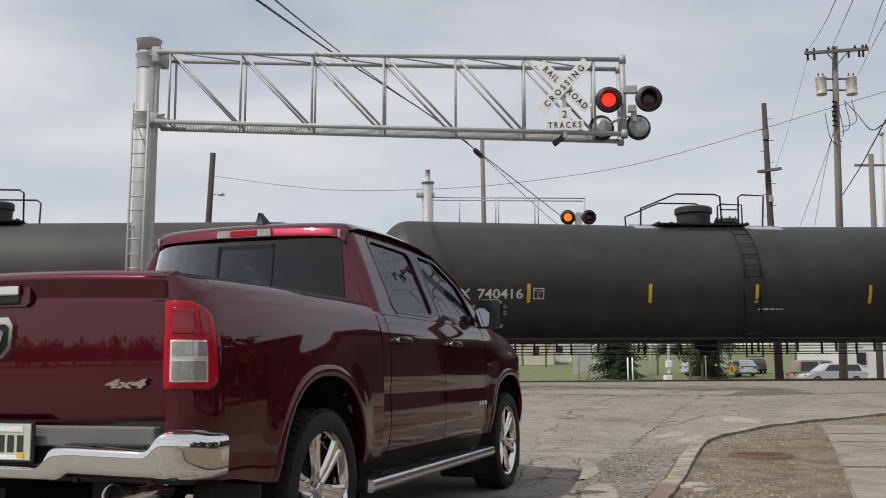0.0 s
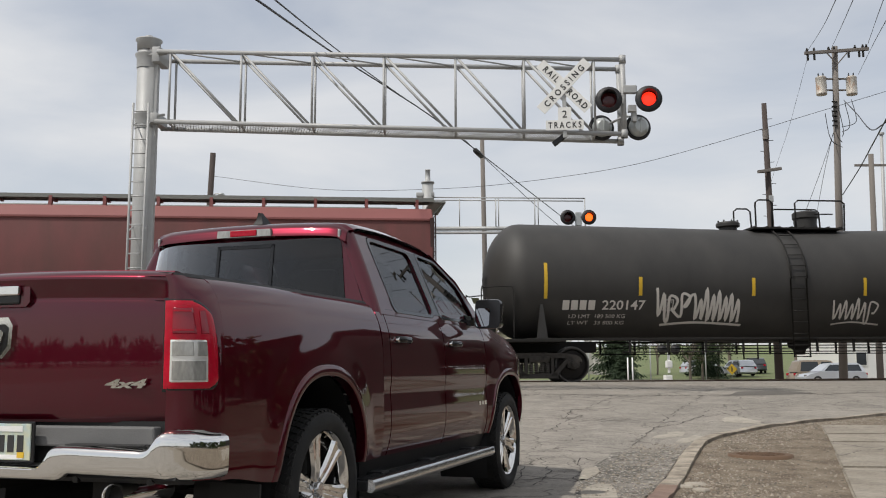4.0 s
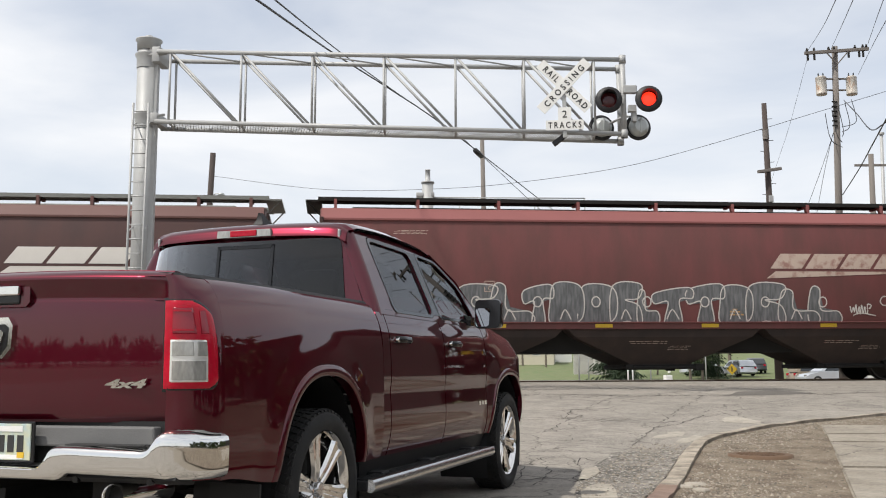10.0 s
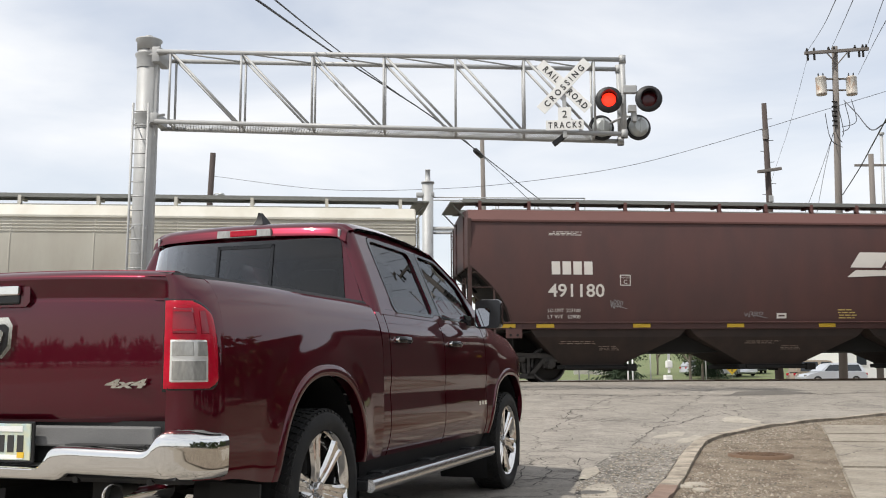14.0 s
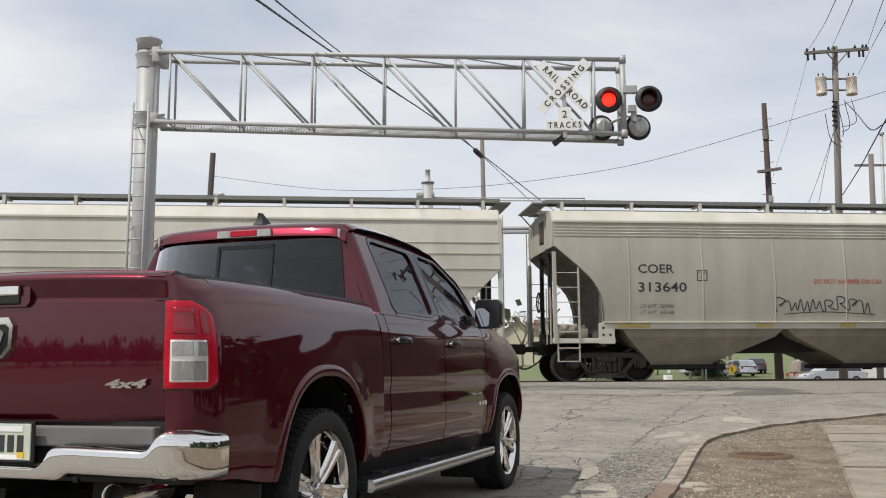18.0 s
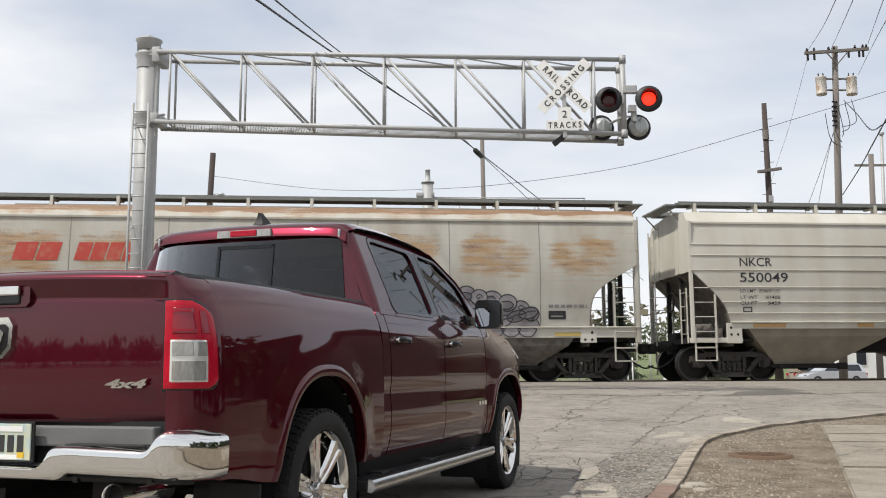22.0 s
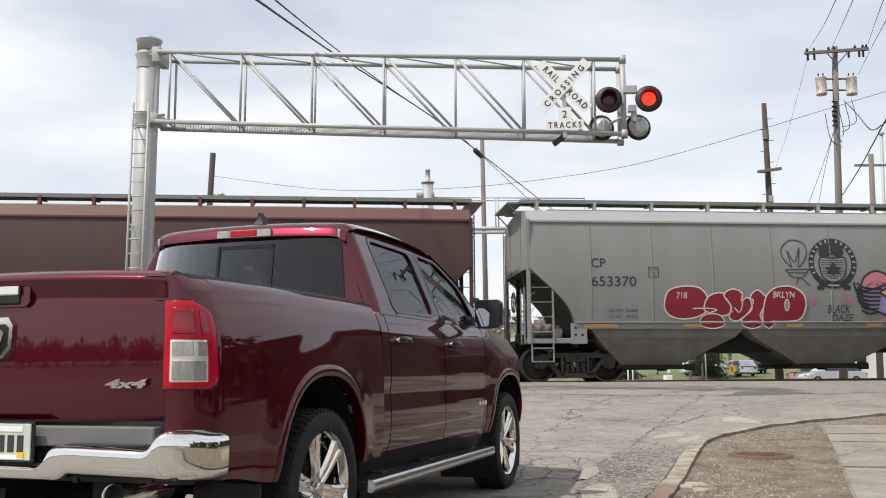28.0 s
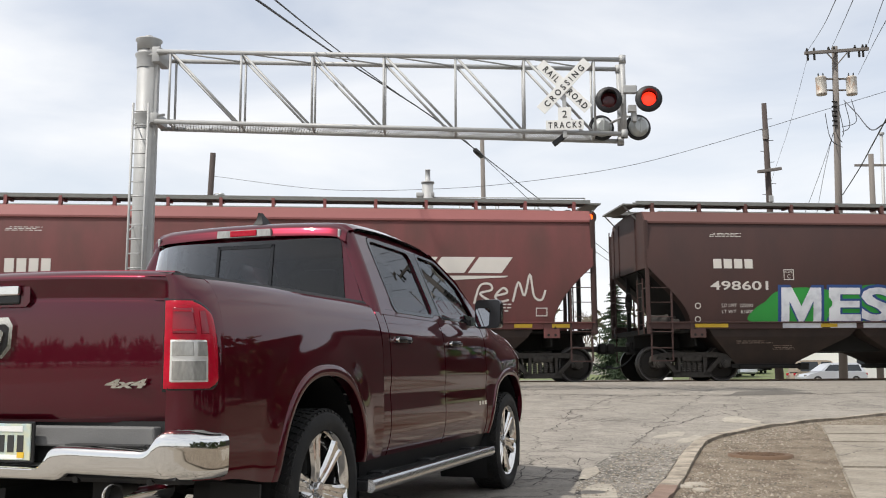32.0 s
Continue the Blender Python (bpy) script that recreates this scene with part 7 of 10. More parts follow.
    for s in (-1, 1):
        c = 2.45
        outline_blob(C9, SY9, [(c + s * 1.6, 2.35), (c + s * 1.55, 2.7), (c + s * 1.2, 2.88), (c + s * 0.85, 2.72), (c + s * 1.0, 2.5)], M_PINK, K, 0.05, 0.012)
        strokes(C9, SY9, [[(c + s * (1.25 + 0.06 * i), 1.85 + 0.11 * i), (c + s * (1.55 + 0.06 * i), 1.92 + 0.12 * i), (c + s * (1.75 + 0.02 * i), 2.1 + 0.12 * i)] for i in range(5)], K, 0.05, 0.014)
        strokes(C9, SY9, [[(c + s * (0.3 + 0.2 * i), 1.7 - 0.03 * i), (c + s * (0.6 + 0.35 * i), 1.5)] for i in range(4)], M_PINK, 0.025, 0.014)
    outline_blob(C9, SY9, [(2.05, 2.72), (2.25, 2.82), (2.45, 2.84), (2.7, 2.8), (2.80, 2.72), (2.45, 2.62)], W, K, 0.04, 0.016)
    outline_blob(C9, SY9, ring_pts(2.43, 2.73, 0.09, 0.06, 8), K, K, 0.02, 0.020)
    strokes(C9, SY9, [[(2.08 + 0.105 * i, 2.84), (2.0 + 0.127 * i, 2.98)] for i in range(8)], K, 0.025, 0.018)
    outline_blob(C9, SY9, [(2.22, 2.55), (2.62, 2.55), (2.58, 2.05), (2.26, 2.05)], M_PINK, M_PINK, 0.01, 0.016)
    strokes(C9, SY9, [[(2.24, 2.13 + 0.075 * i), (2.60, 2.13 + 0.075 * i)] for i in range(6)], M_CHERRY, 0.016, 0.020)
    for sg in (-1, 1):
        e = 2.43 + sg * 0.63
        outline_blob(C9, SY9, [(e - sg * 0.42, 2.14), (e - sg * 0.12, 2.38), (e + sg * 0.2, 2.42), (e + sg * 0.45, 2.30), (e + sg * 0.1, 2.14)], M_DECAL_Y2, K, 0.05, 0.018)
        outline_blob(C9, SY9, ring_pts(e, 2.28, 0.10, 0.10, 10), K, K, 0.02, 0.026)
        strokes(C9, SY9, [[(e + sg * (-0.3 + 0.12 * i), 2.42 + 0.03 * min(i, 6 - i)), (e + sg * (-0.34 + 0.15 * i), 2.54 + 0.03 * min(i, 6 - i))] for i in range(7)], K, 0.022, 0.020)
        strokes(C9, SY9, [[(2.43, 1.86), (2.43 + sg * 0.25, 1.78), (2.43 + sg * 0.6, 1.84), (2.43 + sg * 0.66, 2.0)]], K, 0.035, 0.020)
        strokes(C9, SY9, [[(2.43 + sg * 0.04, 1.98), (2.43 + sg * 0.2, 1.94), (2.43 + sg * 0.24, 2.08), (2.43 + sg * 0.12, 2.1)]], K, 0.05, 0.020)
        strokes(C9, SY9, [[(2.43 + sg * (1.15 - 0.02 * i), 1.78 + 0.10 * i), (2.43 + sg * (1.42 + 0.02 * i), 1.74 + 0.115 * i), (2.43 + sg * (1.62 + 0.02 * i), 1.84 + 0.12 * i)] for i in range(7)], K, 0.055, 0.022)
        strokes(C9, SY9, [[(2.43 + sg * (0.35 + 0.07 * i), 1.98 + 0.05 * (i % 3)), (2.43 + sg * (0.37 + 0.07 * i), 1.98 + 0.05 * (i % 3))] for i in range(8)], K, 0.02, 0.022)
    strokes(C9, SY9, [[(2.05, 1.76), (2.2, 1.62), (2.43, 1.57), (2.66, 1.62), (2.8, 1.76)], [(2.1, 1.68), (2.43, 1.66), (2.76, 1.68)]], M_CHERRY, 0.03, 0.020)
    for x, z in ((-0.55, 2.05), (0.45, 2.1), (5.0, 2.6), (5.15, 2.05)):
        strokes(C9, SY9, [[(x + 0.16 * math.cos(a), z + 0.16 * math.sin(a)), (x - 0.16 * math.cos(a), z - 0.16 * math.sin(a))] for a in (0, 0.8, 1.57, 2.36)], M_PINK, 0.018)
    strokes(C9, SY9, [[(5.2, 1.8), (5.4, 1.6), (5.5, 1.85), (5.6, 1.6), (5.75, 1.85), (5.7, 1.6), (6.1, 1.8), (6.9, 1.55)], [(5.8, 1.62), (6.9, 1.56)]], K, 0.04)
    bars(C9, SY9, 5.3, 5.75, 2.0, 2.25, 3, K, 0.4, 17)
    reflectors(C9, (-6.31, 6.61), 1.435, M_DECAL_O, 0.9)
    reflectors(C9, (-3.86, -1.07, 1.16, 3.9), 1.435, M_DECAL_O)
    # dark brown car with the block letters
    red_car(C10, SY10, "498601", (-6.5, -4.92), (-6.2, 1.96, "225000", "61000"), (2.6, 6.53, 3.45, 3.05, 2.17, 6.19, 2.80), (-3.27, -1.03, 1.04, 3.34), W, (2.36, 2.60), (2.93, 3.16), (-4.34, 2.78))
    reflectors(C10, (-6.5, 6.47), 1.435, M_DECAL_Y, 0.9)
    outline_blob(C10, SY10, [(-5.4, 1.55), (-5.3, 1.85), (-5.0, 2.05), (-4.7, 2.3), (-4.0, 2.42), (-3.0, 2.35), (-2.0, 2.5), (-1.0, 2.38), (0.2, 2.45), (1.2, 2.52), (2.2, 2.4), (3.2, 2.5), (4.2, 2.35), (4.7, 2.05), (5.3, 1.95), (5.35, 1.85), (4.8, 1.75), (4.4, 1.55), (2.0, 1.535), (-1.0, 1.535), (-4.0, 1.535)], M_GREEN, M_GREEN, 0.03, 0.006)
    em = [(0, 0), (0, 1), (0.27, 1), (0.5, 0.45), (0.73, 1), (1, 1), (1, 0), (0.80, 0), (0.80, 0.60), (0.56, 0), (0.44, 0), (0.20, 0.60), (0.20, 0)]
    for x0, x1, z0, z1, m, lift in ((-4.66, -3.38, 1.49, 2.50, M_BLUE, 0.010), (-4.57, -3.46, 1.54, 2.43, M_SILVER, 0.016)):
        bm = B()
        pl = side_place(SY10, lift)
        face(bm, [bm.verts.new((x0 + (x1 - x0) * a, 0, z0 + (z1 - z0) * b)) for a, b in em])
        bmesh.ops.triangulate(bm, faces=bm.faces[:])
        for z in span(z0, z1, 10)[1:-1]:
            bmesh.ops.bisect_plane(bm, geom=bm.verts[:] + bm.edges[:] + bm.faces[:], plane_co=(0, 0, z), plane_no=(0, 0, 1))
        for v in bm.verts:
            v.co = pl(v.co.x, v.co.z)
        part("graffiti", bm, m, C10, "block letter of the graffiti")
    for b, a0, a1 in (("ESS", -3.24, -0.57), ("PHUX", -0.31, 4.46)):
        fit_text(C10, SY10, b, a0 - 0.06, a1 + 0.08, 1.49, 2.52, M_BLUE, 0.010, "graffiti", 0.085)
        fit_text(C10, SY10, b, a0, a1, 1.54, 2.44, M_SILVER, 0.016, "graffiti", 0.042, label="silver block letters")
    for a, b, m in ((-4.55, -3.46, M_SILVER), (-3.24, -2.5, M_SILVER), (-2.3, -0.6, M_SILVER), (-0.6, -0.31, M_BLUE), (-0.31, 0.25, M_SILVER), (0.75, 1.2, M_SILVER), (1.2, 2.9, M_SILVER), (2.9, 3.3, M_BLUE), (3.3, 4.5, M_SILVER)):
        bm = B()
        box(bm, a, b, -1.5635, -1.559, 1.37, 1.50)
        part("graffiti", bm, m, C10, "spray paint run over the side sill")
    scrawl(C10, SY10, 5.4, 6.1, 1.65, 2.05, W, 61, 0.04, 3)
    bars(C10, SY10, 5.2, 5.7, 2.05, 2.2, 2, W, 0.4, 18)
    for z in (1.7, 2.05):
        strokes(C10, SY10, [ring_pts(6.75, z, 0.07, 0.07)], W, 0.025)
        strokes(C10, SY10, [ring_pts(-6.85, z - 0.1, 0.07, 0.07)], W, 0.025)
    # last car in view
    red_car(C11, SY11, "496602", (-6.45, -4.98), (-6.59, 1.82, "223700", "62300"), (2.35, 6.21, 3.19, 2.78, 1.9, 5.9, 2.46), (-6.13, -3.83, -1.17, 1.2, 3.9, 6.36, 7.34), W)
    strokes(C11, SY11, [[(5.1, 2.0), (5.25, 2.45), (5.5, 2.5), (5.55, 2.35), (5.25, 2.25), (5.6, 2.02)], [(5.65, 2.2), (5.95, 2.28), (5.85, 2.4), (5.65, 2.2), (5.75, 2.05), (6.0, 2.1)], [(6.1, 2.05), (6.25, 2.55), (6.4, 2.2), (6.55, 2.75), (6.65, 2.2), (6.85, 2.1), (6.95, 2.35)]], W, 0.055)
    frame_box(C11, SY11, 6.7, 7.0, 1.68, 1.9, W, 0.025)
    bars(C11, SY11, 5.5, 6.1, 1.8, 2.05, 3, W, 0.4, 19)
    # small print on the discharge bays
    bay_y = lambda z: 1.46 - (1.15 - z) * 0.657
    for i, (car, c, low) in enumerate(BAYS):
        ink = M_DECAL_OLD if low == M_BAY else G
        bars(car, bay_y, c - 0.95, c + 0.1, 0.98, 1.08, 2, ink, 0.22, 200 + i)
        bars(car, bay_y, c + 0.1, c + 0.75, 0.82, 0.95, 3, ink, 0.2, 300 + i)


dress_cars()

# ---- pickup ----
M_PAINT = material("cherry_metallic_paint", (0.080, 0.0040, 0.0125), 0.32, 0.64, 0.06, 3, 500, 0.0, coat=1.0, spec=0.1)
M_PAINT.node_tree.nodes["Principled BSDF"].inputs["Coat IOR"].default_value = 1.54
M_PAINT.node_tree.nodes["Principled BSDF"].inputs["Specular Tint"].default_value = (0.35, 0.02, 0.05, 1)
M_CHROME = material("chrome", (0.78, 0.77, 0.75), 0.07, 1.0, 0.04, 3, 40, 0.0)
M_SATIN = material("satin_alloy", (0.62, 0.62, 0.62), 0.22, 1.0, 0.06, 5, 60, 0.0)
M_TYRE = material("tyre_rubber", (0.013, 0.013, 0.013), 0.8, 0, 0.3, 6, 80, 0.3, second=(0.03, 0.028, 0.025), amount=0.2)
M_PLASTIC = material("black_plastic", (0.011, 0.011, 0.012), 0.6, 0, 0.2, 6, 120, 0.3)
M_GLOSS_K = material("gloss_black_trim", (0.012, 0.012, 0.013), 0.12, 0, 0.1, 6, 60, 0.0)
M_STEP = material("grey_step_pad", (0.13, 0.13, 0.13), 0.7, 0, 0.2, 8, 120, 0.4)
M_LENS_RED = material("red_lamp_lens", (0.40, 0.004, 0.020), 0.2, 0, 0.5, 14, 60, 0.05, coat=0.25, spec=0.25)
M_LENS_DK = material("deep_red_lamp_lens", (0.25, 0.003, 0.016), 0.15, 0, 0.15, 30, 90, 0.2, coat=0.6)
M_LENS_CL = material("clear_lamp_lens", (0.36, 0.355, 0.335), 0.10, 0.3, 0.9, 26, 90, 0.2, 0.003, coat=0.8, stretch=(1, 1, 0.35))
M_BEZEL = material("lamp_bezel", (0.78, 0.77, 0.74), 0.2, 0.5, 0.1, 10, 60, 0.0)
M_SEAT = material("dark_seat_cloth", (0.018, 0.018, 0.018), 0.9, 0, 0.2, 8, 120, 0.3)
M_SEAT_LT = material("grey_headrest_cloth", (0.11, 0.11, 0.11), 0.9, 0, 0.2, 8, 120, 0.3)
M_TINT = glass_material("privacy_glass", (0.16, 0.165, 0.165))
M_CLEAR = glass_material("door_glass", (0.72, 0.78, 0.75))
M_MIRROR = material("mirror_glass", (0.9, 0.9, 0.9), 0.02, 1.0, 0.0, 5, 60, 0.0)
M_PLATE = material("plate_ground", (0.55, 0.52, 0.30), 0.5, 0, 0.25, 9, 60, 0.0, second=(0.35, 0.48, 0.55), amount=0.5, sharp=0.2)

TRUCK = Matrix.Translation((-1.544, 5.321, -0.011)) @ Matrix.Rotation(radians(90 - 18.46), 4, "Z") @ pose(0, 0, 0, 0, -0.32, 0)
truck = empty("pickup_truck", TRUCK)
tagged(truck, "dark cherry red crew cab pickup waiting at the crossing", "pickup truck")


def lerp_tab(tab, x):
    if x <= tab[0][0]:
        return tab[0][1]
    for (a, p), (b, q) in zip(tab, tab[1:]):
        if x <= b:
            t = (x - a) / (b - a)
            return p + (q - p) * t
    return tab[-1][1]


def curve_tab(pts, n=8):
    """A finer table through the given points, rounded."""
    return [tuple(p) for p in spline(pts, n)]


BED_W = curve_tab([(0.45, 0.95), (0.52, 0.975), (0.60, 0.988), (0.72, 0.994), (0.88, 0.994), (1.02, 0.991), (1.12, 0.986), (1.21, 0.974), (1.30, 0.952), (1.36, 0.922), (1.398, 0.89), (1.414, 0.86)])
DOOR_W = curve_tab([(0.45, 0.930), (0.55, 0.964), (0.62, 0.979), (0.68, 0.985), (0.74, 0.986), (0.80, 0.983), (0.86, 0.978), (0.89, 0.978), (0.92, 0.982), (0.945, 0.985), (1.0, 0.9855), (1.08, 0.982), (1.15, 0.978), (1.20, 0.974), (1.26, 0.962), (1.33, 0.937), (1.40, 0.905)])
ARCHES = ((0.0, 0.40, 0.50, 0.590), (3.672, 0.40, 0.54, 0.575))


def arch_level(x, z):
    """Under 1 inside a wheel arch; the flare swells round it."""
    best = 9.0
    for cx, cz, a, b in ARCHES:
        dz = z - cz
        if dz < 0:
            dz *= 0.35
        v = (abs((x - cx) / a) ** 2.4 + abs(dz / b) ** 2.4) ** (1 / 2.4)
        best = min(best, v)
    return best


def flare(x, z):
    v = arch_level(x, z)
    return 0.016 * smooth((1.38 - v) / 0.38) if v < 1.38 else 0.0


def side_w(x, z):
    if x < 0.80:
        w = lerp_tab(BED_W, z) - 0.034 * min(1.0, max(0.0, (-0.20 - x) / 0.73)) ** 2
    elif x < 2.9:
        w = lerp_tab(DOOR_W, z)
    else:
        w = lerp_tab(DOOR_W, z) + 0.012 * smooth((x - 2.9) / 0.5)
        if x > 3.9:
            w -= 0.20 * ((x - 3.9) / 0.72) ** 2.2
        if z > 1.12:
            w -= 0.10 * smooth((x - 3.0) / 1.2) * (z - 1.12) / 0.2
    return w + flare(x, z)


def snap_arch(x, z):
    for cx, cz, a, b in ARCHES:
        dz = (z - cz) * (0.35 if z < cz else 1.0)
        v = (abs((x - cx) / a) ** 2.4 + abs(dz / b) ** 2.4) ** (1 / 2.4)
        if v < 1.0 and v > 1e-6:
            if z < cz + 0.02:
                return (cx + math.copysign(a * 0.995, x - cx), z)
            return (cx + (x - cx) / v, cz + (z - cz) / v)
    return (x, z)


def side_panel(name, xs, zlo, zhi, k, nz=30, skin=None, label="", parent=None):
    """A curved body panel between two ends, with the wheel arch cut out; zlo, zhi are functions of x."""
    bm = B()
    verts = {}
    rows = span(0, 1, nz)
    inside = {}
    for i, x in enumerate(xs):
        for j, t in enumerate(rows):
            z = zlo(x) + (zhi(x) - zlo(x)) * t
            inside[i, j] = arch_level(x, z) < 1.0

    def vert(i, j):
        if (i, j) not in verts:
            x = xs[i]
            z = zlo(x) + (zhi(x) - zlo(x)) * rows[j]
            if inside[i, j]:
                x, z = snap_arch(x, z)
            verts[i, j] = bm.verts.new((x, k * side_w(x, z), z))
        return verts[i, j]
    for i in range(len(xs) - 1):
        for j in range(nz):
            q = ((i, j), (i + 1, j), (i + 1, j + 1), (i, j + 1))
            if sum(inside[c] for c in q) >= 3:
                continue
            face(bm, [vert(*c) for c in q])
    bmesh.ops.remove_doubles(bm, verts=bm.verts[:], dist=0.0005)
    bmesh.ops.recalc_face_normals(bm, faces=bm.faces[:])
    c = sum((f.normal.y * f.calc_area() for f in bm.faces))
    if c * k < 0:
        bmesh.ops.reverse_faces(bm, faces=bm.faces[:])
    # give the sheet a returned edge
    edges = [e for e in bm.edges if e.is_boundary]
    r = bmesh.ops.extrude_edge_only(bm, edges=edges)
    for v in (g for g in r["geom"] if isinstance(g, bmesh.types.BMVert)):
        v.co.y -= k * 0.035
    return part(name, bm, skin or M_PAINT, parent or truck, label, smooth=38)


def pickup_body():
    for k in (-1, 1):
        # bed side, running round the rear corner
        side_panel("bed_side", span(-0.93, 0.790, 120), lambda x: 0.50 if x > -0.5 else 0.50 + 0.05 * smooth((-0.5 - x) / 0.4), lambda x: 1.410, k, 56)
        bm = B()
        cols = span(0, 1, 16) + [1.1, 1.25]

        def corner(t, z):
            a = min(t, 1.0) * math.pi / 2
            w = lerp_tab(BED_W, z) - 0.034
            return (-0.93 - 0.185 * math.sin(a), k * (min(0.838, w - 0.02) + (w - min(0.838, w - 0.02)) * math.cos(a) - 0.017 * math.sin(a) - 0.11 * max(0.0, t - 1)), z)
        grid(bm, corner, cols, span(0.56, 1.410, 27))
        bmesh.ops.recalc_face_normals(bm, faces=bm.faces[:])
        if sum(f.normal.y for f in bm.faces) * k < 0:
            bmesh.ops.reverse_faces(bm, faces=bm.faces[:])
        part("bed_corner", bm, M_PAINT, truck, smooth=40)
        # rail cap
        bm = B()
        pts = [(-1.10, 0.775), (-1.08, 0.80), (-1.03, 0.822), (-0.95, 0.833), (-0.6, 0.855), (-0.2, 0.867), (0.79, 0.868)]
        loft(bm, [[(x, k * (y + 0.010), 1.405), (x, k * (y - 0.005), 1.422), (x, k * (y - 0.07), 1.422), (x, k * (y - 0.075), 1.395)] for x, y in pts])
        bmesh.ops.recalc_face_normals(bm, faces=bm.faces[:])
        part("rail_cap", bm, M_PLASTIC, truck, "black plastic bed rail cap")
        # tail lamp
        lamp = None
        for nm, t0, t1, z0, z1, lift, mat in (("tail_lamp", 0.16, 1.08, 0.935, 1.300, 0.012, M_LENS_RED), ("lamp_seal", 0.12, 1.10, 0.922, 1.312, 0.005, M_GLOSS_K), ("lamp_bezel", 0.33, 1.03, 0.958, 1.140, 0.016, M_BEZEL), ("brake_lens", 0.50, 1.0, 1.160, 1.272, 0.018, M_LENS_DK), ("side_lens", 0.30, 0.46, 1.160, 1.262, 0.017, M_LENS_DK), ("lamp_rib", 0.53, 0.97, 1.172, 1.180, 0.022, M_LENS_RED), ("lamp_rib", 0.53, 0.97, 1.252, 1.260, 0.022, M_LENS_RED), ("reversing_lens", 0.37, 0.99, 0.968, 1.052, 0.020, M_LENS_CL), ("reversing_lens", 0.56, 0.99, 1.068, 1.130, 0.020, M_LENS_CL), ("reversing_lens", 0.36, 0.53, 1.068, 1.130, 0.020, M_LENS_CL)):
            bm = B()

            def on(t, z, d):
                a = min(t, 1.0) * math.pi / 2
                w = lerp_tab(BED_W, z) - 0.034
                x = -0.93 - 0.185 * math.sin(a) - d * math.sin(a)
                y = 0.838 + (w - 0.838) * math.cos(a) - 0.017 * math.sin(a) + d * math.cos(a)
                if t > 1.0:
                    y -= (t - 1.0) * 0.5
                return (x, k * y, z)
            us, vs = span(0, 1, 14), span(z0, z1, 24)
            lean = 0.07 if nm in ("tail_lamp", "lamp_seal") else 0.06

            def rounded(t, z):
                u, v = t, (z - z0) / (z1 - z0)
                a = t0 + lean * max(0.0, (z - 1.05) / 0.25) ** 1.5
                if nm in ("tail_lamp", "lamp_seal"):
                    a += 0.30 * max(0.0, (v - 0.80) / 0.20) ** 2.2 + 0.16 * max(0.0, (0.10 - v) / 0.10) ** 2
                t = a + (t1 - a) * u
                e = min(u, 1 - u, v, 1 - v)
                return on(t, z, lift - (0.008 if e < 0.001 else 0.0))
            grid(bm, rounded, us, vs)
            bmesh.ops.recalc_face_normals(bm, faces=bm.faces[:])
            if sum(f.normal.x for f in bm.faces) > 0:
                bmesh.ops.reverse_faces(bm, faces=bm.faces[:])
            r = bmesh.ops.extrude_edge_only(bm, edges=[e for e in bm.edges if e.is_boundary])
            for v in (q for q in r["geom"] if isinstance(q, bmesh.types.BMVert)):
                v.co.x += 0.02
                v.co.y -= k * 0.01
            ob = part(nm, bm, mat, lamp or truck, {"tail_lamp": "red tail lamp with clear reversing lenses"}.get(nm, ""), smooth=40)
            lamp = lamp or ob
        # doors and the sheet behind them
        side_panel("cab_corner_panel", span(0.812, 0.925, 6), lambda x: 0.50, lambda x: 1.36, k)
        for nm, x0, x1, hx in (("rear_door", 0.937, 1.975, 1.12), ("front_door", 1.987, 3.02, 2.18)):
            d = side_panel(nm, span(x0, x1, 34), lambda x: 0.50, lambda x: 1.375, k)
            bm = B()
            w = side_w(hx, 1.2) + 0.0
            us = span(-0.11, 0.11, 14)
            loft(bm, [[(hx + u, k * (w + 0.012 + 0.038 * (1 - (u / 0.11) ** 4) + a), 1.195 + b) for a, b in ((0, 0.022), (0.012, 0.010), (0.012, -0.010), (0, -0.020), (-0.008, 0))] for u in us])
            bmesh.ops.recalc_face_normals(bm, faces=bm.faces[:])
            part("handle", bm, M_GLOSS_K, d, "dark door handle", smooth=50)
            bm = B()
            for u in (-0.095, 0.095):
                cyl(bm, (hx + u, k * (w - 0.01), 1.195), (hx + u, k * (w + 0.03), 1.195), 0.017, seg=10)
            part("handle_mount", bm, M_CHROME, d, smooth=40)
            bm = B()
            loft(bm, [[(x, k * (side_w(x, 1.372) + 0.006), 1.368), (x, k * (side_w(x, 1.385) + 0.008), 1.385), (x, k * (side_w(x, 1.385) - 0.01), 1.398)] for x in span(x0, x1, 12)], closed=False)
            part("belt_moulding", bm, M_GLOSS_K, d)
        # badge on the front door
        bm = B()
        for i, wd in enumerate((0.05, 0.05, 0.06)):
            x = 2.80 + i * 0.075
            prism(bm, [(x, 0.735), (x + wd, 0.735), (x + wd, 0.765), (x, 0.765)], k * (side_w(2.85, 0.75) + 0.001), k * (side_w(2.85, 0.75) + 0.006))
        part("badge", bm, M_CHROME, truck, "small chrome badge bars")
        # front wing
        ztop = curve_tab([(3.03, 1.375), (3.3, 1.362), (3.6, 1.345), (4.0, 1.30), (4.3, 1.245), (4.5, 1.14), (4.62, 1.02)])
        side_panel("front_wing", span(3.032, 4.60, 60), lambda x: 0.50 if x < 4.1 else 0.50 + 0.28 * smooth((x - 4.1) / 0.15), lambda x: lerp_tab(ztop, x), k, 30)
        # rocker panel under the doors
        bm = B()
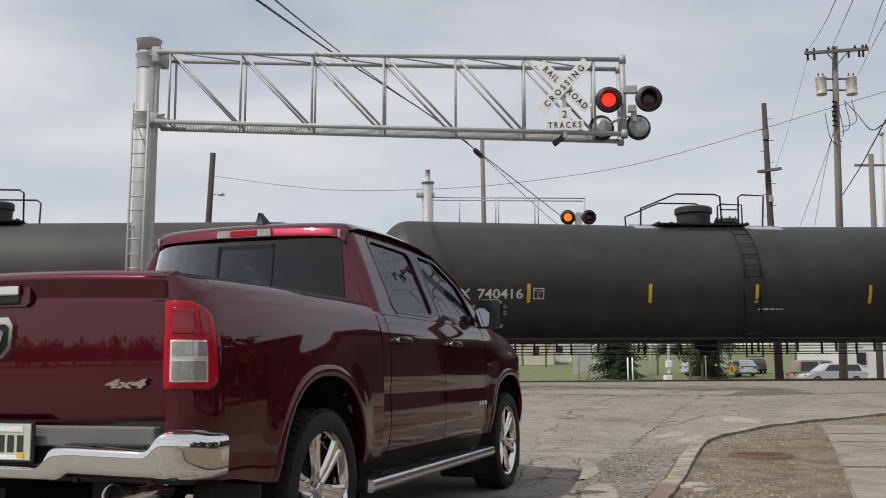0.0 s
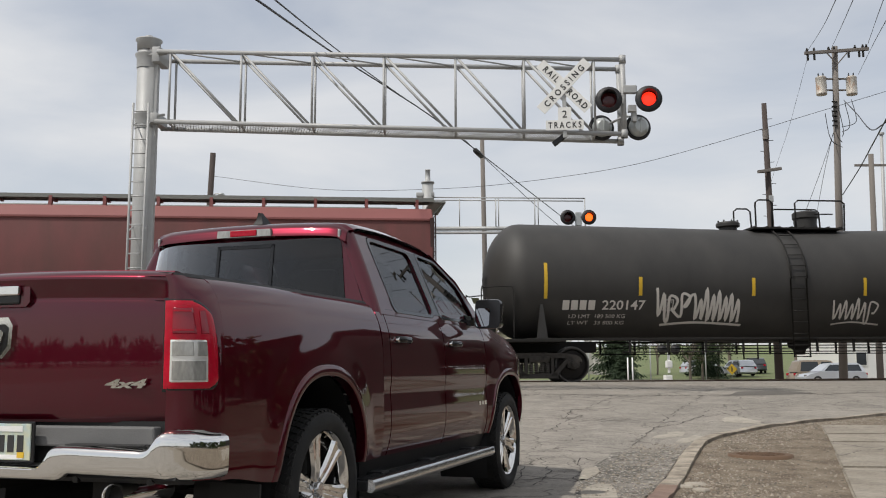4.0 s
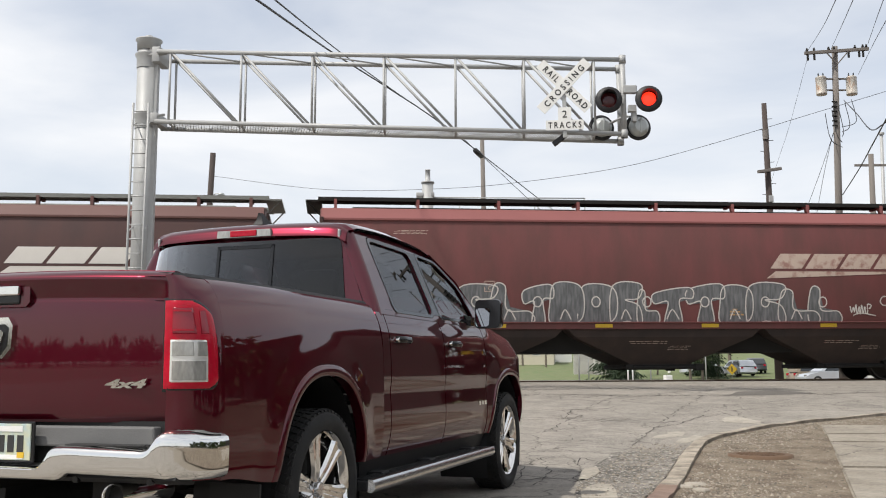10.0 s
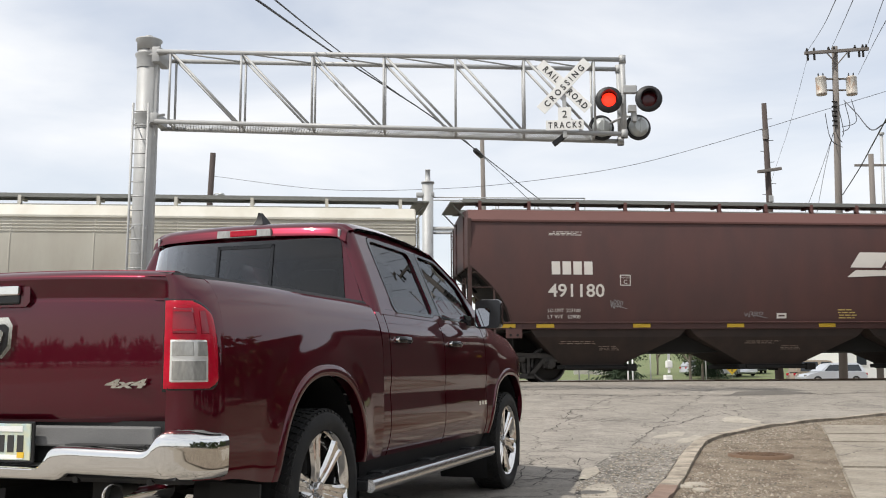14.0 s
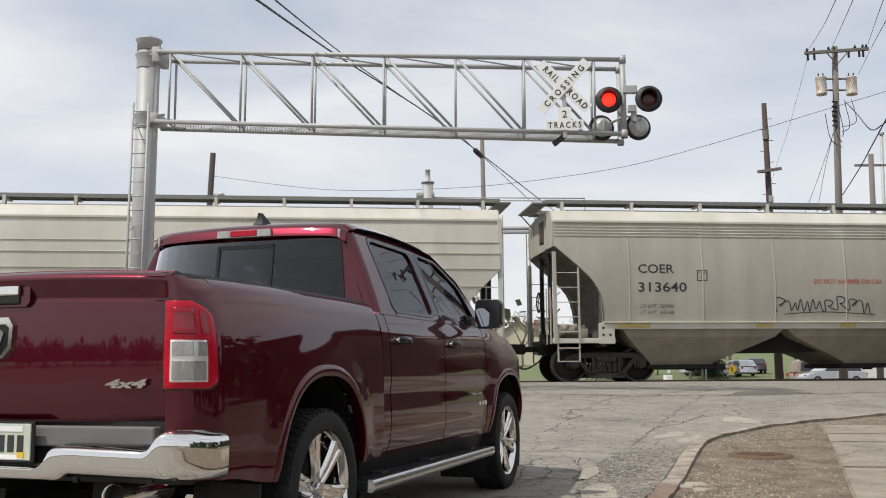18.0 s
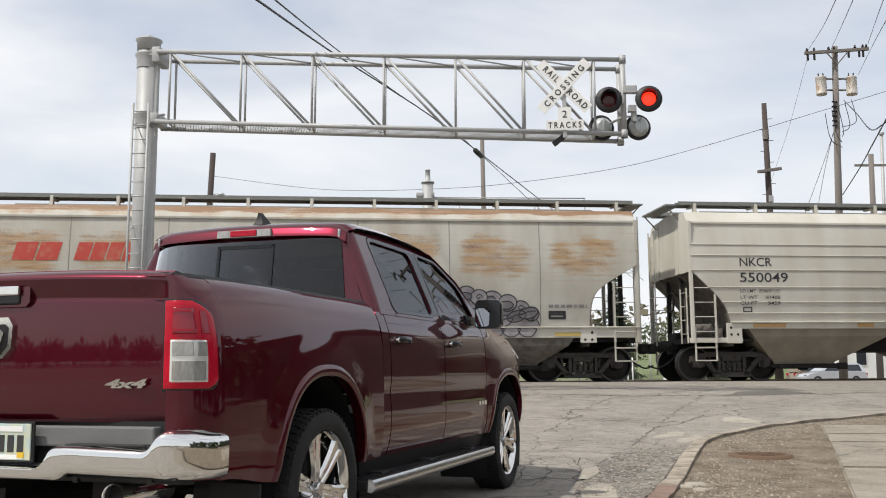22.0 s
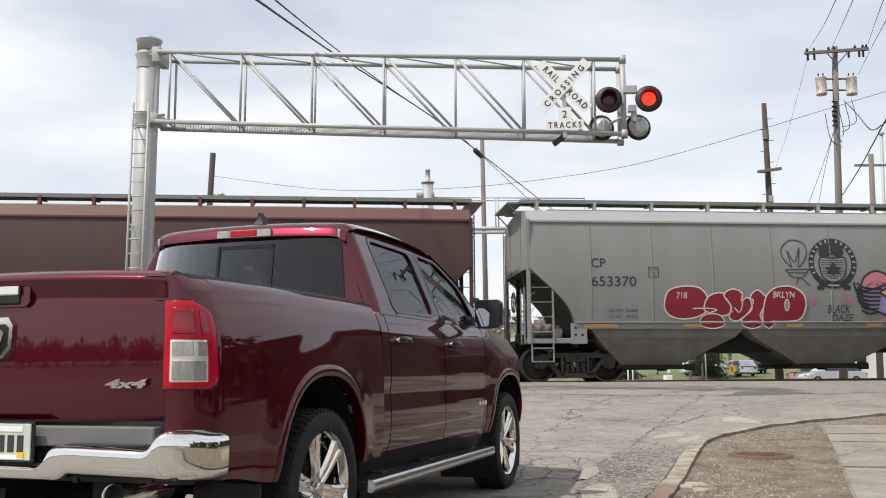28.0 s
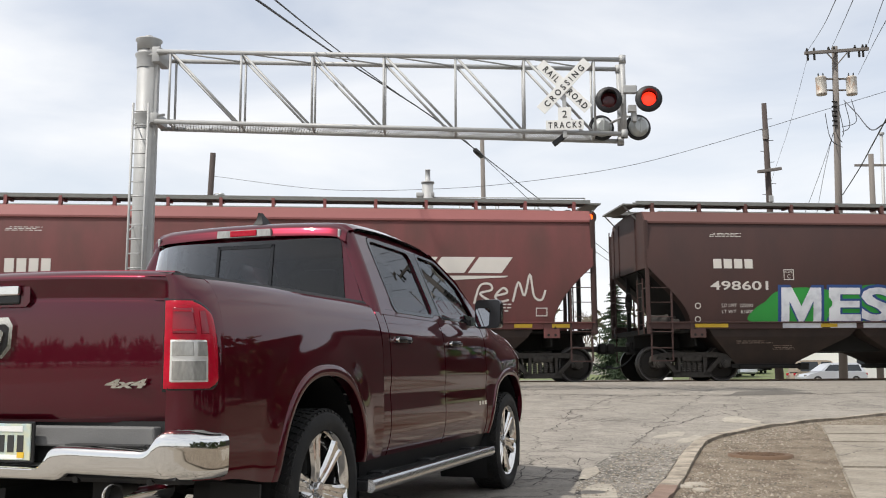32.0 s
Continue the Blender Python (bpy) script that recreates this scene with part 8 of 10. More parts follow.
        loft(bm, [[(x, k * 0.935, 0.505), (x, k * 0.90, 0.40), (x, k * 0.75, 0.38), (x, k * 0.75, 0.505)] for x in (0.50, 3.15)])
        bmesh.ops.recalc_face_normals(bm, faces=bm.faces[:])
        part("rocker_panel", bm, M_PLASTIC, truck)
        # arch lips
        for cx, cz, a, b in ARCHES:
            bm = B()
            rings = []
            for t in span(-0.28, math.pi + 0.28, 80):
                c, n = math.cos(t), math.sin(t)
                q = (abs(c) ** 2.4 + abs(n if n > 0 else n * 0.35) ** 2.4) ** (-1 / 2.4)
                ring = []
                for f, o in ((0.985, -0.05), (0.985, 0.004), (0.995, 0.008), (1.03, 0.009), (1.07, 0.006), (1.085, -0.002)):
                    x, z = cx + a * c * q * f, cz + b * n * q * f
                    if z < 0.5:
                        z = 0.5
                    ring.append((x, k * (side_w(x, z) + o), z))
                rings.append(ring)
            loft(bm, rings, closed=False)
            bmesh.ops.recalc_face_normals(bm, faces=bm.faces[:])
            part("arch_lip", bm, M_PAINT, truck, smooth=50)
        # wheel liners
        for cx, cz, a, b in ARCHES:
            bm = B()
            ring = [(cx + (a + 0.02) * math.cos(t), cz - 0.05 + (b + 0.05) * math.sin(t)) for t in span(-0.35, math.pi + 0.35, 24)]
            loft(bm, [[(x, k * y, z) for x, z in ring] for y in (0.955, 0.55)], closed=False)
            vs = [bm.verts.new((x, k * 0.55, z)) for x, z in ring]
            face(bm, vs)
            part("wheel_liner", bm, M_PLASTIC, truck, smooth=40)
        # running board
        bm = B()
        prof = [(1.075, 0.375), (1.085, 0.395), (1.07, 0.415), (1.04, 0.418)]
        full = [(1.08, 0.345), (1.098, 0.365), (1.098, 0.395), (1.085, 0.412), (1.06, 0.415), (1.055, 0.345)]
        loft(bm, [[(x, k * y, z) for y, z in full] for x in (0.40, 2.86)])
        bmesh.ops.recalc_face_normals(bm, faces=bm.faces[:])
        rb = part("running_board", bm, M_SATIN, truck, "chrome-edged running board", smooth=40)
        bm = B()
        box(bm, 0.40, 2.86, min(k * 0.93, k * 1.057), max(k * 0.93, k * 1.057), 0.35, 0.405, 0.01)
        for i in range(60):
            x = 0.43 + 2.4 * i / 60
            box(bm, x, x + 0.02, min(k * 0.95, k * 1.05), max(k * 0.95, k * 1.05), 0.405, 0.413)
        part("tread_pad", bm, M_PLASTIC, rb, "ribbed black step pad")
        for x in (0.75, 1.6, 2.55):
            bm = B()
            box(bm, x, x + 0.12, min(k * 0.7, k * 1.0), max(k * 0.7, k * 1.0), 0.36, 0.42, 0.01)
            part("board_bracket", bm, M_PLASTIC, rb)


pickup_body()


def pickup_cab():
    def gw(z):
        t = (z - 1.34) / 0.56
        return 0.935 - 0.235 * max(0.0, t) ** 1.12

    def xr(z):
        return 0.835 + 0.075 * (z - 1.3) / 0.6

    def loop(bm, pts, put):
        vs = [bm.verts.new(put(*p)) for p in pts]
        return [bm.edges.new((vs[i], vs[(i + 1) % len(vs)])) for i in range(len(vs))]

    def rounded(poly, r, n=4):
        out = []
        k = len(poly)
        for i in range(k):
            a, b, c = Vector(poly[i - 1]), Vector(poly[i]), Vector(poly[(i + 1) % k])
            p, q = b + (a - b).normalized() * r, b + (c - b).normalized() * r
            for s in range(n + 1):
                t = s / n
                out.append(tuple(p * (1 - t) ** 2 + b * 2 * t * (1 - t) + q * t * t))
        return out

    def dense(poly, step=0.06):
        out = []
        for i in range(len(poly)):
            a, b = Vector(poly[i]), Vector(poly[(i + 1) % len(poly)])
            n = max(1, int((b - a).length / step))
            out += [tuple(a.lerp(b, s / n)) for s in range(n)]
        return out
    W_REAR = rounded([(1.15, 1.395), (1.90, 1.395), (1.885, 1.84), (1.15, 1.845)], 0.07)
    W_FRONT = rounded([(2.055, 1.395), (2.94, 1.400), (2.80, 1.66), (2.44, 1.828), (2.05, 1.84)], 0.05)
    for k in (-1, 1):
        def put(x, z):
            return (x, k * gw(z), z)
        outer = dense([(0.90, 1.35), (3.10, 1.35), (3.14, 1.42), (2.80, 1.71), (2.42, 1.890), (2.0, 1.905), (1.4, 1.908), (0.975, 1.888)])
        bm = B()
        e = loop(bm, outer, put) + loop(bm, W_REAR, put) + loop(bm, W_FRONT, put)
        bmesh.ops.triangle_fill(bm, use_beauty=True, use_dissolve=False, edges=e)
        bmesh.ops.recalc_face_normals(bm, faces=bm.faces[:])
        if sum(f.normal.y for f in bm.faces) * k < 0:
            bmesh.ops.reverse_faces(bm, faces=bm.faces[:])
        r = bmesh.ops.extrude_edge_only(bm, edges=[q for q in bm.edges if q.is_boundary])
        for v in (q for q in r["geom"] if isinstance(q, bmesh.types.BMVert)):
            v.co.y -= k * 0.03
        part("window_frame", bm, M_PAINT, truck, smooth=25)
        for nm, w, mat, lab in (("rear_door_glass", W_REAR, M_TINT, "dark tinted side window"), ("front_door_glass", W_FRONT, M_CLEAR, "lightly tinted side window")):
            bm = B()
            vs = [bm.verts.new((x, k * (gw(z) - 0.012), z)) for x, z in w]
            face(bm, vs)
            bmesh.ops.recalc_face_normals(bm, faces=bm.faces[:])
            g = part(nm, bm, mat, truck, lab)
            # black surround
            cx, cz = sum(p[0] for p in w) / len(w), sum(p[1] for p in w) / len(w)
            bm = B()
            grow = lambda p, d: (p[0] + math.copysign(min(d, abs(p[0] - cx) * 0.3), p[0] - cx), p[1] + math.copysign(min(d, abs(p[1] - cz) * 0.3), p[1] - cz))
            rings = []
            for d, o in ((-0.010, -0.010), (0.0, 0.004), (0.022, 0.005), (0.026, 0.0)):
                rings.append([(grow(p, d)[0], k * (gw(grow(p, d)[1]) + o), grow(p, d)[1]) for p in w])
            loft(bm, rings, cap=False)
            bmesh.ops.recalc_face_normals(bm, faces=bm.faces[:])
            part("window_seal", bm, M_GLOSS_K, g)
        # black pillar between the doors
        bm = B()
        poly = [(1.912, 1.395), (2.040, 1.395), (2.030, 1.855), (1.900, 1.855)]
        vs = [bm.verts.new((x, k * (gw(z) + 0.004), z)) for x, z in poly]
        face(bm, vs)
        bmesh.ops.recalc_face_normals(bm, faces=bm.faces[:])
        part("pillar_trim", bm, M_GLOSS_K, truck, "black door pillar trim")
        # rounded rear corner of the cab
        bm = B()
        rows = span(1.30, 1.888, 14)
        def corner(t, z):
            a = t * math.pi / 2
            zz = max(z, 1.34)
            x1 = 0.90 + 0.075 * (z - 1.35) / 0.54
            return (x1 - (x1 - xr(z)) * math.sin(a), k * (gw(zz) - 0.075 * (1 - math.cos(a))), z)
        grid(bm, corner, span(0, 1, 8), rows)
        bmesh.ops.recalc_face_normals(bm, faces=bm.faces[:])
        if sum(f.normal.y for f in bm.faces) * k < 0:
            bmesh.ops.reverse_faces(bm, faces=bm.faces[:])
        part("corner_pillar", bm, M_PAINT, truck, smooth=60)
        # windscreen pillar
        bm = B()
        loft(bm, [[(x, k * y, z), (x + 0.03, k * (y - 0.045), z + 0.02), (x - 0.02, k * (y - 0.07), z - 0.03)] for x, y, z in ((2.40, 0.715, 1.895), (2.80, 0.80, 1.715), (3.16, 0.905, 1.415))])
        bmesh.ops.recalc_face_normals(bm, faces=bm.faces[:])
        part("windscreen_pillar", bm, M_PAINT, truck, smooth=60)
    # rear wall of the cab round the back window
    GL = rounded([(-0.715, 1.40), (0.715, 1.40), (0.66, 1.838), (-0.66, 1.838)], 0.06)

    def putr(y, z):
        return (xr(z), y, z)
    bm = B()
    out = dense([(-0.86, 1.0), (0.86, 1.0), (0.86, 1.34), (gw(1.6) - 0.075, 1.6), (gw(1.888) - 0.075, 1.888), (-gw(1.888) + 0.075, 1.888), (-gw(1.6) + 0.075, 1.6), (-0.86, 1.34)], 0.08)
    e = loop(bm, out, putr) + loop(bm, GL, putr)
    bmesh.ops.triangle_fill(bm, use_beauty=True, use_dissolve=False, edges=e)
    bmesh.ops.recalc_face_normals(bm, faces=bm.faces[:])
    if sum(f.normal.x for f in bm.faces) > 0:
        bmesh.ops.reverse_faces(bm, faces=bm.faces[:])
    part("cab_rear_wall", bm, M_PAINT, truck)
    bm = B()
    vs = [bm.verts.new((xr(z) - 0.004 - 0.02 * (1 - (y / 0.72) ** 2), y, z)) for y, z in dense(GL, 0.08)]
    face(bm, vs)
    bmesh.ops.triangulate(bm, faces=bm.faces[:])
    bg = part("rear_window", bm, M_TINT, truck, "dark tinted rear window with a sliding pane")
    for y0, y1, z0, z1 in ((-0.205, -0.185, 1.43, 1.81), (0.185, 0.205, 1.43, 1.81), (-0.205, 0.205, 1.79, 1.812), (-0.66, 0.66, 1.405, 1.425)):
        bm = B()
        loft(bm, [[(xr(z) - 0.030, y0, z), (xr(z) - 0.030, y1, z), (xr(z) - 0.022, y1, z), (xr(z) - 0.022, y0, z)] for z in (z0, z1)])
        bmesh.ops.recalc_face_normals(bm, faces=bm.faces[:])
        part("slider_frame", bm, M_GLOSS_K, bg)
    # roof with a crown, its rear lip catching the light
    rl = curve_tab([(0.868, 1.850), (0.878, 1.875), (0.90, 1.912), (0.95, 1.938), (1.05, 1.952), (1.4, 1.966), (1.8, 1.966), (2.15, 1.95), (2.36, 1.918), (2.44, 1.895)], 5)
    bm = B()
    ys = span(-1, 1, 24)

    def roof(xz, u):
        x, z = xz
        half = 0.73 if x > 0.93 else 0.70
        dz = 0.024 * (1 - abs(u) ** 2.2) - (0.035 * ((abs(u) - 0.86) / 0.14) ** 2 if abs(u) > 0.86 else 0)
        return (x - 0.02 * (1 - u * u) * (1 if x < 1.0 else 0), u * half, z - 0.012 + dz)
    grid(bm, roof, rl, ys)
    bmesh.ops.recalc_face_normals(bm, faces=bm.faces[:])
    if sum(f.normal.z for f in bm.faces) < 0:
        bmesh.ops.reverse_faces(bm, faces=bm.faces[:])
    part("roof", bm, M_PAINT, truck, smooth=45)
    # high brake lamp
    bm = B()
    rr = [(-0.195, 1.862), (0.195, 1.862), (0.19, 1.908), (-0.19, 1.908)]
    prism(bm, rr, 0.838, 0.90, plane="yz")
    bl = part("high_brake_lamp", bm, M_LENS_CL, truck, "high brake lamp with clear cargo lenses")
    bm = B()
    box(bm, 0.831, 0.845, -0.095, 0.095, 1.866, 1.904, 0.003)
    part("red_lens", bm, M_LENS_RED, bl)
    for y in (-0.655, 0.655):
        bm = B()
        box(bm, 0.868, 0.93, y - 0.007, y + 0.007, 1.83, 1.885, 0.003)
        part("roof_joint", bm, M_LAMPBACK, truck)
    # aerial fin
    bm = B()
    loft(bm, [[(1.02 + 0.0, 0.035, 1.97), (1.22, 0.012, 1.97), (1.22, -0.012, 1.97), (1.02, -0.035, 1.97)], [(1.04, 0.022, 2.005), (1.16, 0.008, 2.01), (1.16, -0.008, 2.01), (1.04, -0.022, 2.005)], [(1.035, 0.007, 2.05), (1.075, 0.005, 2.052), (1.075, -0.005, 2.052), (1.035, -0.007, 2.05)]])
    bmesh.ops.recalc_face_normals(bm, faces=bm.faces[:])
    part("roof_aerial", bm, M_PLASTIC, truck, "shark fin aerial", smooth=50)
    # windscreen, bonnet, nose
    bm = B()
    grid(bm, lambda t, u: (2.44 + 0.80 * t + 0.10 * t * (1 - u * u), u * (0.66 + 0.20 * t), 1.895 - 0.49 * t + 0.03 * (1 - u * u)), span(0, 1, 6), span(-1, 1, 10))
    part("windscreen", bm, M_CLEAR, truck, "clear windscreen", smooth=60)
    bm = B()
    grid(bm, lambda x, u: (x, u * (0.875 if x < 3.9 else 0.875 - 0.05 * (x - 3.9)), lerp_tab([(3.1, 1.375), (3.6, 1.345), (4.0, 1.30), (4.3, 1.245), (4.5, 1.14), (4.62, 1.02)], x) + 0.045 * (1 - u ** 4)), span(3.1, 4.62, 16), span(-1, 1, 14))
    part("bonnet", bm, M_PAINT, truck, smooth=60)
    bm = B()
    loft(bm, [[(4.62, y * 0.78, z) for y in (-1, 1)] + [(4.70, 0.5, z), (4.70, -0.5, z)] for z in (0.62, 1.03)], closed=False)
    part("grille", bm, M_GLOSS_K, truck)
    for k in (-1, 1):
        bm = B()
        loft(bm, [[(4.10, k * 0.972, z), (4.30, k * 0.955, z), (4.48, k * 0.90, z), (4.66, k * 0.75, z), (4.75, k * 0.4, z), (4.75, 0, z), (4.3, 0, z), (4.2, k * 0.9, z)] for z in (0.50, 0.64, 0.785)])
        bmesh.ops.recalc_face_normals(bm, faces=bm.faces[:])
        part("front_bumper", bm, M_CHROME, truck, "chrome front bumper end", smooth=40)
        # door mirror
        bm = B()
        loft(bm, [[(2.66 + 0.18 * t + 0.10 * dz * (1 - t), k * (1.085 + dx * s), 1.44 + dz * s) for dx, dz in rounded([(-0.085, -0.115), (0.125, -0.115), (0.125, 0.115), (-0.085, 0.115)], 0.04)] for t, s in ((0.0, 0.96), (0.15, 1.0), (0.6, 0.95), (1.0, 0.6))])
        bmesh.ops.recalc_face_normals(bm, faces=bm.faces[:])
        dm = part("door_mirror", bm, M_GLOSS_K, truck, "black door mirror", smooth=50)
        bm = B()
        vs = [bm.verts.new((2.655 - 0.10 * z + 0.2 * z, k * (1.085 + y), 1.44 + z)) for y, z in rounded([(-0.074, -0.098), (0.034, -0.098), (0.04, 0.045), (-0.074, 0.045)], 0.025)]
        face(bm, vs)
        bmesh.ops.recalc_face_normals(bm, faces=bm.faces[:])
        part("mirror_glass", bm, M_MIRROR, dm)
        bm = B()
        loft(bm, [[(x, k * 0.90, z) for x, z in ((2.68, 1.36), (2.84, 1.36), (2.86, 1.44), (2.70, 1.44))], [(x, k * 0.97, z) for x, z in ((2.66, 1.35), (2.76, 1.35), (2.76, 1.42), (2.66, 1.42))]])
        bmesh.ops.recalc_face_normals(bm, faces=bm.faces[:])
        part("mirror_arm", bm, M_GLOSS_K, dm)
    # inside of the cab
    bm = B()
    box(bm, 0.90, 3.0, -0.80, 0.80, 0.75, 0.80)
    box(bm, 2.75, 3.15, -0.84, 0.84, 0.8, 1.33, 0.08)
    part("cab_floor", bm, M_SEAT, truck, "dark cab floor and dashboard")
    for nm, x, ys2 in (("rear_seat", 1.12, (-0.42, 0.42)), ("front_seat", 2.12, (-0.40, 0.40))):
        for y in ys2:
            bm = B()
            hw = 0.36 if nm == "rear_seat" else 0.26
            box(bm, x - 0.07, x + 0.07, y - hw, y + hw, 0.95, 1.42, 0.05, Matrix.Rotation(0.0, 4, "Y"))
            box(bm, x, x + 0.5, y - hw, y + hw, 0.9, 1.02, 0.05)
            st = part(nm, bm, M_SEAT, truck, smooth=40)
            bm = B()
            box(bm, x - 0.08, x + 0.02, y - 0.13, y + 0.13, 1.47, 1.66, 0.04)
            cyl(bm, (x - 0.03, y - 0.06, 1.40), (x - 0.03, y - 0.06, 1.5), 0.008, seg=6)
            cyl(bm, (x - 0.03, y + 0.06, 1.40), (x - 0.03, y + 0.06, 1.5), 0.008, seg=6)
            part("headrest", bm, M_SEAT_LT, st, smooth=40)


pickup_cab()


def pickup_tail():
    def bow(y):
        return -1.095 - 0.062 * (1 - min(1.0, abs(y) / 0.80) ** 2.2)
    prof = curve_tab([(0.795, 0.030), (0.83, 0.014), (0.90, 0.004), (1.0, 0.0), (1.15, 0.0), (1.24, 0.001), (1.29, 0.005), (1.306, 0.009), (1.320, 0.007), (1.376, -0.018), (1.390, -0.022), (1.402, -0.017), (1.415, -0.002), (1.425, 0.020)], 5)
    bm = B()
    ys = span(-0.792, 0.792, 44)

    def pt(zx, y):
        z, d = zx
        if 1.30 < z < 1.40:
            f = smooth((0.755 - abs(y)) / 0.06)
            d = d * f + 0.0 * (1 - f)
        return (bow(y) + d, y, z + 0.018 * (1 - (y / 0.79) ** 2) * smooth((z - 1.2) / 0.15))
    grid(bm, pt, prof, ys)
    bmesh.ops.recalc_face_normals(bm, faces=bm.faces[:])
    if sum(f.normal.x for f in bm.faces) > 0:
        bmesh.ops.reverse_faces(bm, faces=bm.faces[:])
    r = bmesh.ops.extrude_edge_only(bm, edges=[e for e in bm.edges if e.is_boundary])
    for v in (q for q in r["geom"] if isinstance(q, bmesh.types.BMVert)):
        v.co.x += 0.05
    tg = part("tailgate", bm, M_PAINT, truck, smooth=45)
    bm = B()
    loft(bm, [[(bow(y) + 0.020, y, 1.424 + 0.018 * (1 - (y / 0.79) ** 2)), (bow(y) + 0.024, y, 1.429 + 0.018 * (1 - (y / 0.79) ** 2)), (bow(y) + 0.06, y, 1.429 + 0.018 * (1 - (y / 0.79) ** 2)), (bow(y) + 0.07, y, 1.412)] for y in span(-0.792, 0.792, 20)])
    bmesh.ops.recalc_face_normals(bm, faces=bm.faces[:])
    part("tailgate_cap", bm, M_PAINT, tg)
    # handle
    bm = B()
    x = bow(0) - 0.004
    prism(bm, [(-0.105, 1.290), (0.235, 1.290), (0.255, 1.31), (0.255, 1.372), (0.235, 1.392), (-0.105, 1.392), (-0.125, 1.372), (-0.125, 1.31)], x - 0.006, x + 0.02, plane="yz")
    hd = part("handle_bezel", bm, M_PAINT, tg)
    bm = B()
    box(bm, x - 0.012, x, -0.075, 0.205, 1.300, 1.35, 0.01)
    part("handle_recess", bm, M_GLOSS_K, tg)
    bm = B()
    box(bm, x - 0.028, x - 0.008, -0.08, 0.21, 1.338, 1.382, 0.008)
    part("handle", bm, M_CHROME, tg, "chrome tailgate handle")
    # round emblem as a plain shield
    bm = B()
    prism(bm, [(-0.04, 1.11), (0.005, 1.065), (0.125, 1.065), (0.17, 1.11), (0.175, 1.21), (0.15, 1.245), (-0.02, 1.245), (-0.045, 1.21)], bow(0) - 0.016, bow(0) + 0.004, plane="yz")
    em = part("emblem", bm, M_CHROME, tg, "chrome shield emblem")
    bm = B()
    prism(bm, [(-0.02, 1.12), (0.015, 1.08), (0.115, 1.08), (0.15, 1.12), (0.155, 1.20), (0.135, 1.215), (-0.005, 1.215), (-0.025, 1.20)], bow(0) - 0.018, bow(0) - 0.010, plane="yz")
    part("emblem_field", bm, M_GLOSS_K, tg)
    bm = B()
    for s in (-1, 1):
        prism(bm, [(0.065 + s * 0.012, 1.095), (0.065 + s * 0.05, 1.11), (0.065 + s * 0.07, 1.18), (0.065 + s * 0.03, 1.205), (0.065 + s * 0.008, 1.19)], bow(0) - 0.026, bow(0) - 0.016, plane="yz")
    part("emblem_relief", bm, M_CHROME, tg)
    # 4x4 badge
    bm = B()
    flat_letters(bm, "4x4", 0.036, lambda a, b: Vector((bow(0.6) - 0.012, -0.60 - a, 0.940 + b)), width=2.6, shear=0.25, bold=0.002)
    r = bmesh.ops.extrude_face_region(bm, geom=bm.faces[:])
    for v in (q for q in r["geom"] if isinstance(q, bmesh.types.BMVert)):
        v.co.x += 0.012
    bmesh.ops.recalc_face_normals(bm, faces=bm.faces[:])
    part("badge", bm, M_CHROME, tg, "chrome 4x4 badge")
    # chrome bumper
    top = [(0, 0.62), (0.262, 0.617), (0.285, 0.622), (0.31, 0.648), (0.335, 0.695), (0.355, 0.707), (0.43, 0.707), (0.76, 0.696), (0.785, 0.705), (0.81, 0.745), (0.83, 0.766), (0.85, 0.770), (0.95, 0.765), (0.99, 0.752)]
    bot = [(0, 0.572), (0.36, 0.568), (0.385, 0.575), (0.41, 0.595), (0.78, 0.584), (0.99, 0.572)]

    def plan(u):
        """u: way from the middle; gives x and y of the bumper's face, round the corner at its end."""
        if u < 0.80:
            return (-1.265 + 0.05 * (u / 0.8) ** 2, u)
        a = min(1.0, (u - 0.80) / 0.22) * math.pi / 2
        return (-1.215 + 0.22 * (1 - math.cos(a)), 0.80 + 0.20 * math.sin(a))
    bm = B()
    us = span(-1.02, 1.02, 170)

    def bp(u, t):
        x, y = plan(abs(u))
        q = min(y, 0.99)
        z0, z1 = lerp_tab(bot, q), lerp_tab(top, q)
        bulge = lerp_tab([(0, 0.014), (0.06, 0.0), (0.2, -0.005), (0.8, -0.008), (0.9, -0.002), (0.96, 0.012), (1.0, 0.038)], t)
        a = min(1.0, max(0.0, (abs(u) - 0.80) / 0.22)) * math.pi / 2
        return (x + bulge * math.cos(a), math.copysign(y - bulge * math.sin(a), u), z0 + (z1 - z0) * t)
    grid(bm, bp, us, [0, 0.06, 0.2, 0.4, 0.6, 0.8, 0.85, 0.9, 0.93, 0.96, 0.98, 1.0])
    bmesh.ops.recalc_face_normals(bm, faces=bm.faces[:])
    if sum(f.normal.x for f in bm.faces) > 0:
        bmesh.ops.reverse_faces(bm, faces=bm.faces[:])
    r = bmesh.ops.extrude_edge_only(bm, edges=[e for e in bm.edges if e.is_boundary])
    for v in (q for q in r["geom"] if isinstance(q, bmesh.types.BMVert)):
        v.co.x += 0.03
    bmp = part("rear_bumper", bm, M_CHROME, truck, "chrome rear bumper with a stepped top", smooth=50)
    bm = B()
    loft(bm, [[(plan(abs(u))[0] + 0.03, math.copysign(plan(abs(u))[1], u) * 0.995, lerp_tab(top, min(plan(abs(u))[1], 0.99)) - 0.004), (plan(min(abs(u), 0.8))[0] + 0.25, math.copysign(min(plan(abs(u))[1], 0.9), u), lerp_tab(top, min(plan(abs(u))[1], 0.99)) + 0.006)] for u in span(-1.0, 1.0, 150)], closed=False)
    part("step_pad", bm, M_STEP, bmp, "grey ribbed bumper step pad")
